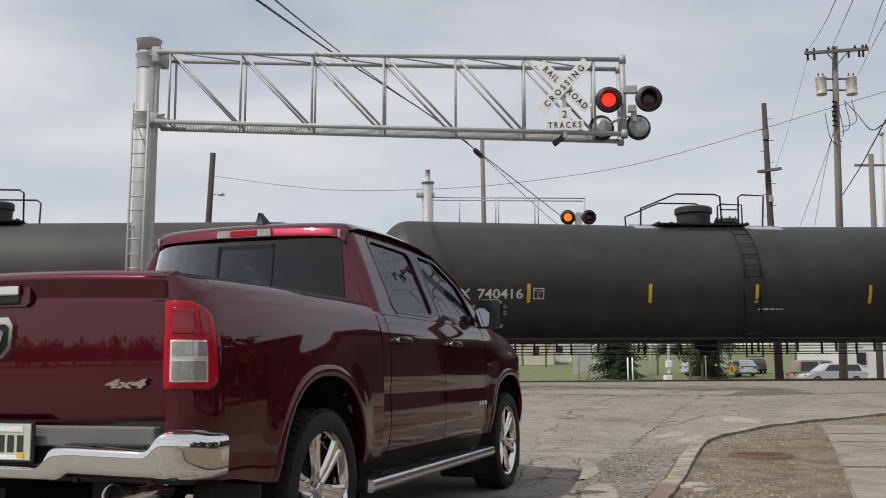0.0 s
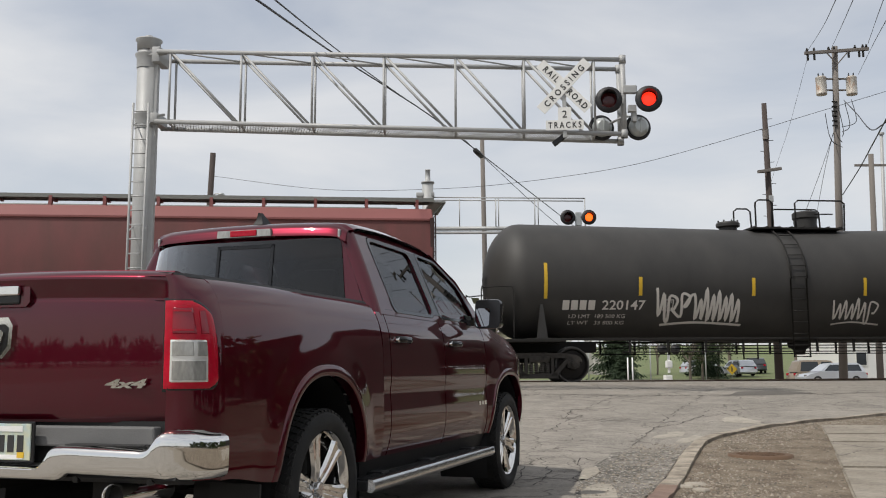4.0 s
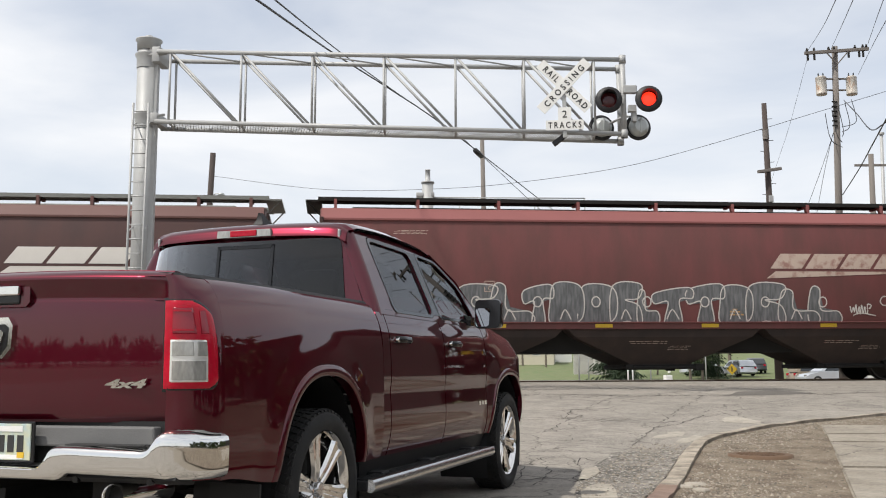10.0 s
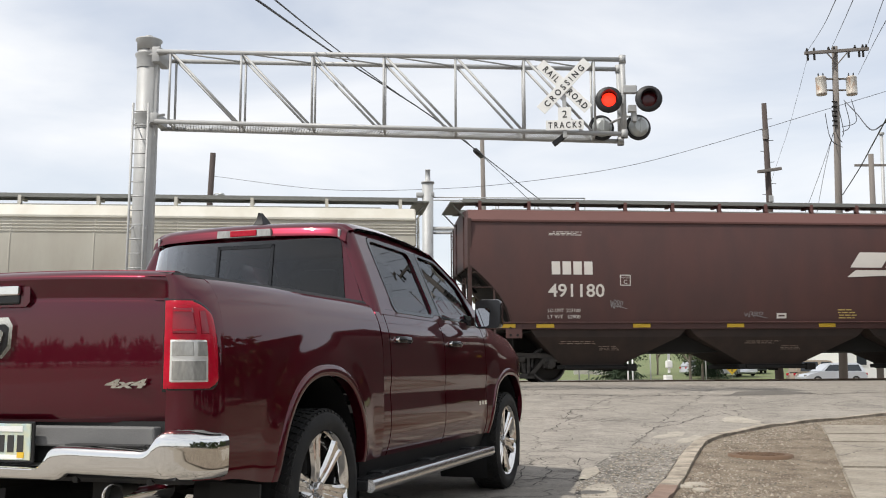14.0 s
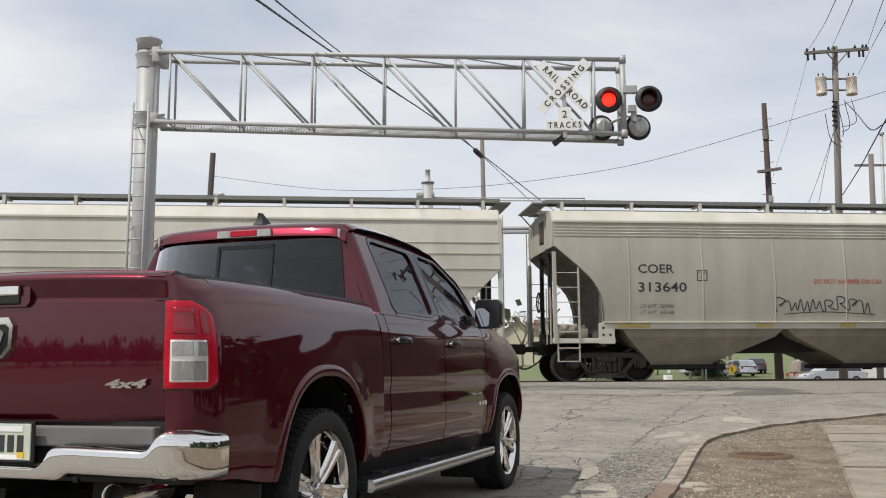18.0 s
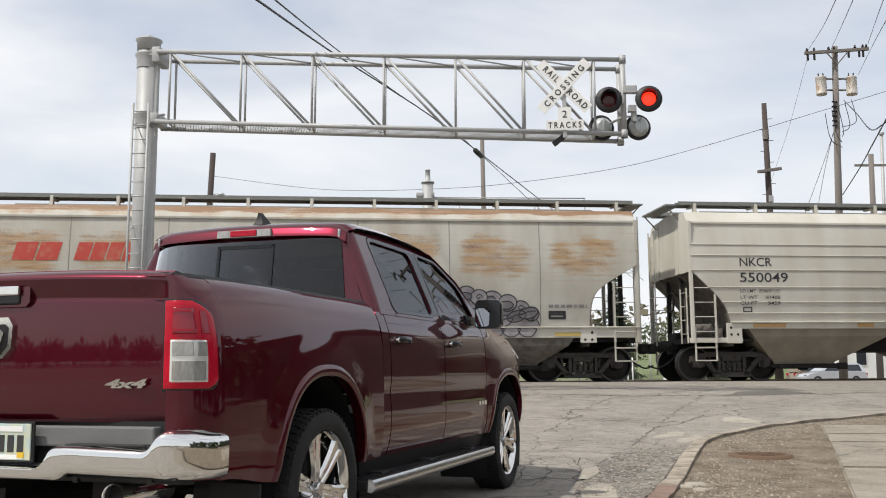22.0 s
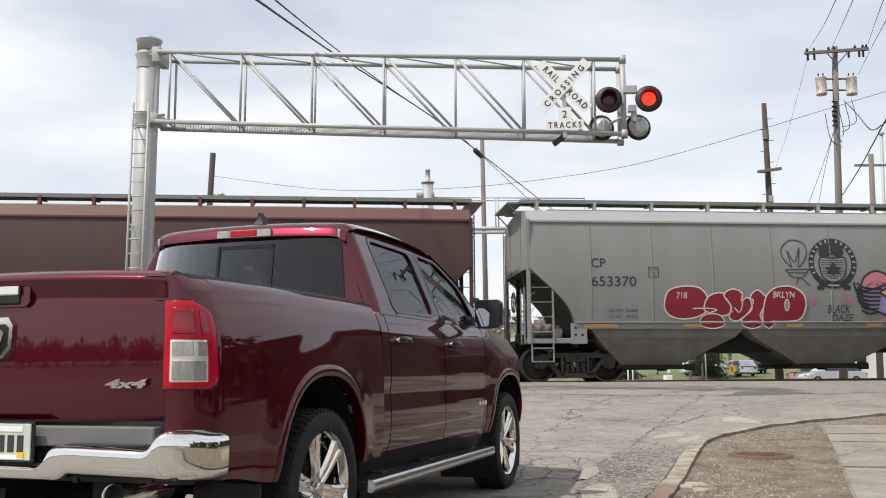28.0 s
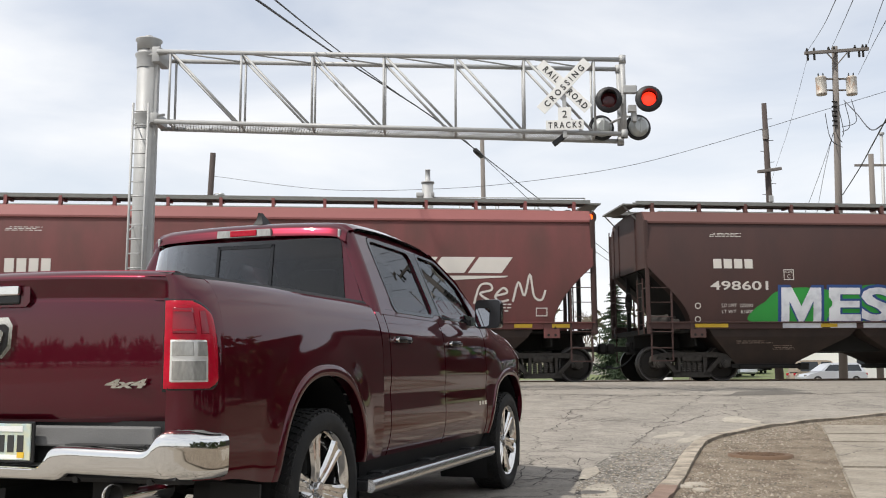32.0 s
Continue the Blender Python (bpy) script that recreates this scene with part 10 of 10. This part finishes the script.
# ---- buildings ----
M_BRICK = material("weathered_red_brick", (0.30, 0.15, 0.10), 0.9, 0, 0.3, 2.0, 14, 0.6, 0.02, second=(0.20, 0.12, 0.09), amount=0.35, stretch=(1, 1, 3.5))
M_SIDING = material("white_siding", (0.66, 0.66, 0.63), 0.7, 0, 0.08, 2, 20, 0.2, stretch=(0.2, 0.2, 6))
M_SHINGLE = material("grey_shingles", (0.13, 0.12, 0.12), 0.9, 0, 0.3, 2, 12, 0.5, 0.02)
M_CREAM_WALL = material("cream_wall_paint", (0.52, 0.48, 0.38), 0.8, 0, 0.1, 2, 20, 0.2)
M_PLAIN_CONC = material("plain_concrete", (0.42, 0.41, 0.38), 0.85, 0, 0.2, 0.8, 20, 0.3, second=(0.3, 0.29, 0.27), amount=0.3)


def brick_building():
    top = empty("brick_building", pose(-26, 56, ground_z(-26, 56), 0, 0, 3))
    tagged(top, "low red brick building with a flat roof and a chimney", "building")
    bm = B()
    box(bm, -16, 13.4, -6, 6, -0.5, 7.9)
    part("wall", bm, M_BRICK, top)
    bm = B()
    box(bm, -16.1, 13.5, -6.1, 6.1, 7.9, 8.1, 0.03)
    part("coping", bm, M_PLAIN_CONC, top)
    bm = B()
    box(bm, 2.0, 2.55, -5.5, -4.9, 8.1, 8.75, 0.03)
    part("chimney", bm, M_BRICK, top)
    bm = B()
    box(bm, -16.02, 13.42, -6.04, -5.9, -0.5, 6.5)
    part("render_coat", bm, M_PLAIN_CONC, top, "grey rendered lower wall")
    bm = B()
    cyl(bm, (12.3, -5.0, 8.0), (12.3, -5.0, 8.55), 0.07, seg=12)
    revolve(bm, [(0.13, 0), (0.13, 0.12), (0.02, 0.2), (0, 0.2)], (12.3, -5.0, 8.55), (0, 0, 1), 12)
    part("vent_pipe", bm, M_GALV, top, smooth=40)
    for k in range(5):
        bm = B()
        box(bm, -13 + k * 5.2, -11.4 + k * 5.2, -6.07, -6.03, 2.0, 4.0)
        w = part("window", bm, M_CARGLASS, top)
        bm = B()
        box(bm, -13.1 + k * 5.2, -11.3 + k * 5.2, -6.12, -6.05, 1.88, 2.0)
        part("sill", bm, M_PLAIN_CONC, w)


brick_building()


def house(x, y, turn, w, dp, h, rh, wall, label, wins=2):
    top = empty("house", pose(x, y, ground_z(x, y), 0, 0, turn))
    tagged(top, label, "house", group="houses on the far slope")
    bm = B()
    loft(bm, [[(a, b, -0.6) for a, b in ((-w / 2, -dp / 2), (w / 2, -dp / 2), (w / 2, dp / 2), (-w / 2, dp / 2))], [(a, b, h) for a, b in ((-w / 2, -dp / 2), (w / 2, -dp / 2), (w / 2, dp / 2), (-w / 2, dp / 2))]])
    for s in (-1, 1):
        face(bm, [bm.verts.new(q) for q in ((-w / 2, s * dp / 2, h), (w / 2, s * dp / 2, h), (0, s * dp / 2, h + rh))])
    bmesh.ops.recalc_face_normals(bm, faces=bm.faces[:])
    part("wall", bm, wall, top)
    for s in (-1, 1):
        bm = B()
        o = 0.4
        a, b = (s * (w / 2 + o), h - o * 2 * rh / w), (0, h + rh)
        loft(bm, [[(a[0], yy, a[1]), (b[0], yy, b[1]), (b[0], yy, b[1] + 0.12), (a[0], yy, a[1] + 0.12)] for yy in (-dp / 2 - o, dp / 2 + o)])
        bmesh.ops.recalc_face_normals(bm, faces=bm.faces[:])
        part("roof", bm, M_SHINGLE, top)
    for i in range(wins):
        cx = -w / 2 + w * (i + 0.5) / wins
        bm = B()
        box(bm, cx - 0.5, cx + 0.5, -dp / 2 - 0.05, -dp / 2 + 0.02, 1.0, 2.2)
        win = part("window", bm, M_SIDING, top)
        bm = B()
        box(bm, cx - 0.42, cx + 0.42, -dp / 2 - 0.06, -dp / 2 - 0.045, 1.08, 2.12)
        part("pane", bm, M_CARGLASS, win)
    bm = B()
    box(bm, w * 0.2, w * 0.2 + 0.6, 0, 0.6, h, h + rh + 0.5, 0.03)
    part("chimney", bm, M_BRICK, top)
    return top


house(10.5, 131, -8, 9, 8, 3.0, 2.4, M_CREAM_WALL, "cream house with a grey gable roof")
house(14.3, 140, 5, 7, 8, 3.4, 2.6, M_SIDING, "white house with a grey gable roof")
house(37.8, 86, 4, 9, 9, 4.2, 2.2, M_SIDING, "white sided house beyond the parked cars", 3)
house(58, 120, 10, 10, 9, 4.0, 2.6, M_CREAM_WALL, "cream house among bare trees")
house(4, 150, 10, 9, 8, 3.4, 2.4, M_SIDING, "white house with a grey gable roof")


def ramp_wall():
    top = empty("retaining_wall", pose(14.2, 98, ground_z(14.2, 98)))
    tagged(top, "pale concrete retaining wall with a sloping top", "retaining wall")
    bm = B()
    prism(bm, [(-1.0, -0.5), (3.6, -0.5), (3.6, 0.25), (2.4, 1.0), (0.8, 1.9), (0.6, 3.0), (-1.0, 3.0)], -0.3, 0.3)
    part("wall", bm, M_PLAIN_CONC, top)
    bm = B()
    for i in range(8):
        box(bm, 0.9 + i * 0.35, 1.25 + i * 0.35, -1.6, -0.4, -0.5, 1.5 - i * 0.2)
    part("steps", bm, M_PLAIN_CONC, top)
    bm = B()
    tube(bm, [(0.9, -0.4, 2.6), (3.7, -0.4, 1.1)], 0.03, 6)
    for i in range(4):
        tube(bm, [(0.9 + i * 0.93, -0.4, 2.6 - i * 0.5), (0.9 + i * 0.93, -0.4, 1.6 - i * 0.5)], 0.025, 6)
    part("handrail", bm, M_WHITE, top)


ramp_wall()


def far_signal():
    x, y = 10.9, 47.0
    top = empty("signal_cabinet", pose(x, y, ground_z(x, y), 0, 0, 8))
    tagged(top, "white crossing signal mast with a cabinet", "signal")
    bm = B()
    box(bm, -0.18, 0.14, -0.2, 0.2, 0.0, 0.6, 0.02)
    part("cabinet", bm, M_WHITE, top)
    bm = B()
    cyl(bm, (0.05, 0, 0.7), (0.05, 0, 2.6), 0.06, seg=12)
    part("mast", bm, M_WHITE, top)
    bm = B()
    box(bm, -0.10, 0.2, -0.12, 0.12, 0.95, 1.3, 0.04)
    part("gate_motor", bm, M_WHITE, top)
    for s in (-1, 1):
        bm = B()
        revolve(bm, [(0.0, 0.12), (0.14, 0.1), (0.16, 0.0), (0.25, 0.0), (0.25, -0.02), (0.0, -0.02)], (0.05 + s * 0.33, -0.05, 1.85), (0, -1, 0), 16)
        part("light_head", bm, M_BLACK, top, smooth=40)


far_signal()


def yellow_sign(x, y, z, s, label):
    top = empty("warning_sign", pose(x, y, ground_z(x, y)))
    tagged(top, label, "traffic sign", group="yellow warning signs")
    bm = B()
    cyl(bm, (0, 0, 0), (0, 0, z), 0.03, seg=8)
    part("post", bm, M_GALV, top)
    bm = B()
    prism(bm, [(0, z - s), (s, z), (0, z + s), (-s, z)], -0.06, -0.045)
    p = part("panel", bm, M_DECAL_Y, top)
    bm = B()
    box(bm, -0.05, 0.05, -0.068, -0.064, z - s * 0.5, z + s * 0.5)
    part("symbol", bm, M_INK, p)


yellow_sign(15.4, 44.6, 2.05, 0.35, "yellow diamond warning sign on a post")
yellow_sign(26.2, 88.0, 0.8, 0.5, "yellow diamond warning sign low in grass")

for x, y, h, label in ((12.0, 63, 1.9, "white marker post"), (12.4, 63.5, 1.9, "white marker post"), (15.4, 72, 3.2, "slim grey post"), (20.6, 76, 4.0, "slim grey post"), (9.8, 70, 4.5, "slim grey post"), (12.0, 80, 3.5, "slim grey post")):
    bm = B()
    cyl(bm, (0, 0, -0.1), (0, 0, h), 0.055, 0.045, 10)
    o = part("marker_post", bm, M_WHITE if "white" in label else M_GALV, smooth=40)
    o.matrix_world = pose(x, y, ground_z(x, y))
    tagged(o, label + " standing in grass", "post", group="far posts")

# ---- trees ----
M_BARK = material("grey_bark", (0.15, 0.125, 0.10), 0.95, 0, 0.3, 5, 40, 0.5, 0.01, stretch=(1, 1, 0.3))
M_NEEDLE = material("dark_spruce_needles", (0.035, 0.055, 0.028), 0.9, 0, 0.35, 2, 20, 0.0)
M_TWIG = material("bare_twigs", (0.20, 0.165, 0.135), 0.95, 0, 0.25, 3, 20, 0.0)
M_BUD = material("spring_leaves", (0.09, 0.12, 0.035), 0.9, 0, 0.35, 2, 20, 0.0)


def spruce(x, y, h, seed, label):
    rnd = random.Random(seed)
    top = empty("spruce_tree", pose(x, y, ground_z(x, y)))
    tagged(top, label, "tree", group="conifers")
    bm = B()
    cyl(bm, (0, 0, -0.3), (0, 0, h), 0.18, 0.02, 10)
    part("trunk", bm, M_BARK, top, smooth=40)
    bm = B()
    z = h * 0.06
    while z < h * 0.98:
        reach = (h - z) * 0.27 + 0.15
        n = 7
        for i in range(n):
            a = rnd.uniform(0, 2 * math.pi)
            r = reach * rnd.uniform(0.6, 1.1)
            tip = Vector((r * math.cos(a), r * math.sin(a), z - r * 0.22 + 0.1))
            root = Vector((0, 0, z + 0.05))
            side = Vector((-math.sin(a), math.cos(a), 0))
            m = 6
            for k in range(m):
                t0 = (k + 0.3) / m
                p = root.lerp(tip, t0)
                ln = r * 0.32 * (1.15 - t0)
                for s in (-1, 1):
                    q = p + side * s * ln + (tip - root) * 0.12 + Vector((0, 0, -ln * rnd.uniform(0.35, 0.8)))
                    w = Vector((0, 0, 0.05 + 0.03 * rnd.random()))
                    c = (tip - root).normalized() * 0.09
                    face(bm, [bm.verts.new(v) for v in (p - c, p + c, q + c * 0.3, q - c * 0.3)])
                    face(bm, [bm.verts.new(v) for v in (p + w, p - w, q - w)])
            face(bm, [bm.verts.new(v) for v in (root + side * 0.02, root - side * 0.02, tip)])
        z += rnd.uniform(0.12, 0.24) * (h / 9)
    part("crown", bm, M_NEEDLE, top, "dense drooping dark needles")


spruce(15.2, 85, 10.0, 1, "tall dark green spruce tree with drooping branches")
spruce(24.0, 88, 7.6, 3, "dark green spruce tree in grass")
spruce(14.0, 75, 4.2, 5, "small dark green spruce tree in grass")


M_TAR = material("dark_reflection_timber", (0.045, 0.040, 0.038), 0.85, 0, 0.3, 3, 40, 0.4, stretch=(1, 1, 0.2))


def reflection_shed():
    """An unseen long shed added beside the track, dark so the pickup mirrors dark."""
    top = empty("reflection_shed", pose(14.0, 21.2, ground_z(14.0, 21.2), 0, 0, 6.5))
    tagged(top, "unseen dark shed added to darken the pickup's reflections", "shed")
    for nm, q in (("wall", (0, 46, 0, 0.2)), ("wall", (0, 46, 3.4, 3.6)), ("wall", (0, 0.2, 0.2, 3.4)), ("wall", (45.8, 46, 0.2, 3.4))):
        bm = B()
        box(bm, *q, -0.4, 4.6)
        part(nm, bm, M_TAR, top)
    bm = B()
    loft(bm, [[(x, -0.3, 4.6), (x, 1.8, 5.3), (x, 3.9, 4.6), (x, 3.9, 4.72), (x, 1.8, 5.42), (x, -0.3, 4.72)] for x in (-0.3, 46.3)])
    bmesh.ops.recalc_face_normals(bm, faces=bm.faces[:])
    part("roof", bm, M_UNDER, top, "dark sheet roof")


reflection_shed()


def bare_tree(x, y, h, seed, leafy=0.0, label="bare deciduous tree with fine twigs"):
    rnd = random.Random(seed)
    top = empty("bare_tree", pose(x, y, ground_z(x, y)))
    tagged(top, label, "tree", group="bare trees")
    bm, bt, bl = B(), B(), B()

    def grow(p, d, ln, r, lvl):
        q = p + d * ln
        cyl(bm if lvl < 2 else bt, p, q, r, r * 0.65, 6 if lvl < 2 else 3, False)
        if lvl >= 4:
            if leafy and rnd.random() < leafy:
                for i in range(5):
                    c = q + Vector((rnd.uniform(-1, 1), rnd.uniform(-1, 1), rnd.uniform(-1, 1))) * 0.25
                    u = Vector((rnd.uniform(-1, 1), rnd.uniform(-1, 1), rnd.uniform(-1, 1))) * 0.09
                    v = Vector((rnd.uniform(-1, 1), rnd.uniform(-1, 1), rnd.uniform(-1, 1))) * 0.09
                    face(bl, [bl.verts.new(c + u), bl.verts.new(c + v), bl.verts.new(c - u), bl.verts.new(c - v)])
            return
        for i in range(rnd.choice((3, 3, 4)) if lvl else 5):
            k = Vector((rnd.uniform(-1, 1), rnd.uniform(-1, 1), rnd.uniform(-0.1, 0.9)))
            e = (d * 0.75 + k * 0.75).normalized()
            grow(p.lerp(q, rnd.uniform(0.55, 1.0)), e, ln * rnd.uniform(0.55, 0.78), r * 0.55, lvl + 1)
    grow(Vector((0, 0, -0.3)), Vector((rnd.uniform(-0.08, 0.08), 0, 1)), h * 0.36, h * 0.018, 0)
    part("trunk", bm, M_BARK, top, smooth=40)
    part("crown", bt, M_TWIG, top, "fine bare twigs")
    if leafy:
        part("leaves", bl, M_BUD, top, "sparse spring leaves")
    else:
        bl.free()


k = 0
for x, y, h in ((33.5, 92, 14), (37, 98, 13), (41, 104, 15), (46, 100, 13), (30, 112, 12), (12.5, 118, 8), (10.0, 122, 9), (52, 108, 15), (47, 118, 14), (35, 118, 13), (60, 112, 14), (6, 126, 9), (18.5, 124, 9)):
    bare_tree(x, y, h, 70 + k)
    k += 1
bare_tree(21.2, 96, 6.0, 95, 0.9, "young tree with sparse spring leaves")
bare_tree(26.5, 100, 6.5, 96, 0.9, "young tree with sparse spring leaves")


M_LEAF = material("dark_leaves", (0.042, 0.060, 0.022), 0.8, 0, 0.35, 2, 20, 0.0, rand=0.35, islands=True)


def leafy_tree(x, y, h, seed, crown_low=0.3, n=1300, leaf=0.017, label="round-crowned green deciduous tree in grass", group="leafy trees"):
    """A tree with a forked trunk and a crown of many small leaf sprays with gaps."""
    rnd = random.Random(seed)
    top = empty("leafy_tree", pose(x, y, ground_z(x, y)))
    tagged(top, label, "tree", group=group)
    bm, bl = B(), B()
    cyl(bm, (0, 0, -0.3), (0, 0, h * 0.42), h * 0.024, h * 0.017, 9, False)
    R = h * 0.36
    clumps = []
    for i in range(11):
        a, e = i * 2.4 + rnd.uniform(-0.4, 0.4), rnd.uniform(0.05, 1.0)
        tip = Vector((R * math.cos(a) * rnd.uniform(0.4, 0.95), R * math.sin(a) * rnd.uniform(0.4, 0.95), h * (crown_low + 0.08 + (0.86 - crown_low) * e)))
        root = Vector((0, 0, h * rnd.uniform(0.25, 0.42)))
        mid = root.lerp(tip, 0.5) + Vector((0, 0, h * 0.03))
        cyl(bm, root, mid, h * 0.010, h * 0.007, 6, False)
        cyl(bm, mid, tip, h * 0.007, h * 0.002, 5, False)
        clumps.append((tip, R * rnd.uniform(0.28, 0.52)))
    for i in range(n):
        c, r = clumps[rnd.randrange(len(clumps))]
        p = c + Vector((rnd.gauss(0, 1), rnd.gauss(0, 1), rnd.gauss(0, 0.75))) * r * 0.62
        k = h * leaf * rnd.uniform(0.6, 1.5)
        u = Vector((rnd.uniform(-1, 1), rnd.uniform(-1, 1), rnd.uniform(-1, 1))).normalized() * k
        v = Vector((rnd.uniform(-1, 1), rnd.uniform(-1, 1), rnd.uniform(-1, 1))).normalized() * k * 0.8
        face(bl, [bl.verts.new(p + u), bl.verts.new(p + v), bl.verts.new(p - u), bl.verts.new(p - v)])
    part("trunk", bm, M_BARK, top, smooth=40)
    part("crown", bl, M_LEAF, top, "small green leaf sprays with gaps")


leafy_tree(21.4, 84, 5.6, 211, 0.22)
leafy_tree(23.0, 86, 5.0, 212, 0.2)
leafy_tree(25.6, 90, 6.2, 213, 0.22)
leafy_tree(18.6, 95, 5.0, 214, 0.25)
# unseen trees added beside the road, to darken the sky mirrored in the pickup's side
for k in range(15):
    leafy_tree(23.0 + 1.6 * math.sin(k * 2.3), 19.5 - 2.9 * k, 5.4 + 0.9 * math.sin(k * 1.7), 230 + k, 0.0, 900, 0.065, "unseen dense dark green tree added to darken reflections", "roadside trees")


def woods():
    """Far woods round the place, past the houses and behind the camera."""
    rnd = random.Random(77)
    bm = B()
    for i in range(1500):
        a = rnd.uniform(0, 2 * math.pi) if i < 800 else rnd.uniform(0.55 * math.pi, 1.45 * math.pi)
        r = rnd.uniform(170, 240) if math.cos(a) > -0.2 else rnd.uniform(95, 150)
        x, y = r * math.sin(a), r * math.cos(a)
        z = ground_z(x, y)
        h = rnd.uniform(5, 10) if math.cos(a) > -0.2 else rnd.uniform(3.8, 5.2)
        w = h * 0.32
        cyl(bm, (x, y, z - 0.5), (x, y, z + h * 0.5), 0.16, 0.08, 4, False)
        for j in range(16 if math.cos(a) > -0.2 else 34):
            c = Vector((x + rnd.gauss(0, w * 0.6), y + rnd.gauss(0, w * 0.6), z + h * rnd.uniform(0.35, 1.0)))
            u = Vector((rnd.uniform(-1, 1), rnd.uniform(-1, 1), rnd.uniform(-0.6, 0.6))) * w * 0.35
            v = Vector((rnd.uniform(-1, 1), rnd.uniform(-1, 1), rnd.uniform(-0.6, 0.9))) * w * 0.35
            face(bm, [bm.verts.new(q) for q in (c + u, c + v, c - u, c - v)])
    tagged(part("far_woods", bm, material("far_wood_foliage", (0.12, 0.11, 0.075), 0.95, 0, 0.3, 0.2, 2, 0.0)), "far belt of greyish brown spring woods", "woods", kind="stuff")


woods()

# ---- what moves ----
def motions():
    times = [float(t) for t in range(0, 33)]
    for car, s0 in TRAIN:
        rows = []
        for t in times:
            p = on_track(s0 + run(t))
            rows.append((t, Matrix.Translation(p) @ pose(0, 0, 0, 0, -0.2, 6.5)))
        walk(car, rows)
    inv = [run(i * 0.05) for i in range(641)]
    for ob, wx, s0 in WHEELSETS:
        turn = lambda s: Matrix.Translation((wx, 0, 0.457)) @ Matrix.Rotation(s / 0.459, 4, "Y")
        rows = []
        step = 0.459 * radians(72)
        want = -18.0 - s0
        last = -1.0
        for i, s in enumerate(inv):
            t = i * 0.05
            if s < want or s0 + s > 14.0:
                continue
            if s - last < step * 0.9 and rows:
                continue
            last = s
            rows.append((t, turn(s)))
        if not rows:
            rows = [(0.0, turn(0.0))]
        if rows[0][0] > 0.0:
            rows.insert(0, (0.0, rows[0][1]))
        if rows[-1][0] < 32.0:
            rows.append((32.0, rows[-1][1]))
        walk(ob, rows)
    # the lights flash by turns: the right-hand ones are lit from 0.69 s on, every 1.4875 s, for 0.745 s
    flips = []
    k = 0
    while 0.69 + k * 1.4875 < 33:
        flips.append((0.69 + k * 1.4875, True))
        flips.append((0.69 + k * 1.4875 + 0.745, False))
        k += 1
    for lenses, is_right in ((LENS_L, False), (LENS_R, True)):
        for ob in lenses:
            ang = lambda lit: 0.0 if lit else 180.0
            state = not is_right
            rows = [(0.0, pose(0, 0, 0, 0, 0, ang(state)))]
            for t, right in flips:
                lit = right == is_right
                if lit == state:
                    continue
                f0 = math.ceil(t * FPS)
                if (f0 + 1) / FPS > 32.001:
                    break
                a0, a1 = ang(state), ang(lit)
                sh = 1 if (f0 - 1) % 30 == 0 else 0
                for df, u in ((-2, 0.0), (-1, 1 / 3), (0, 2 / 3), (1, 1.0)):
                    rows.append(((f0 + df + sh) / FPS, pose(0, 0, 0, 0, 0, a0 + (a1 - a0) * u)))
                state = lit
            if rows[-1][0] < 31.999:
                rows.append((32.0, pose(0, 0, 0, 0, 0, ang(state))))
            walk(ob, rows)


motions()
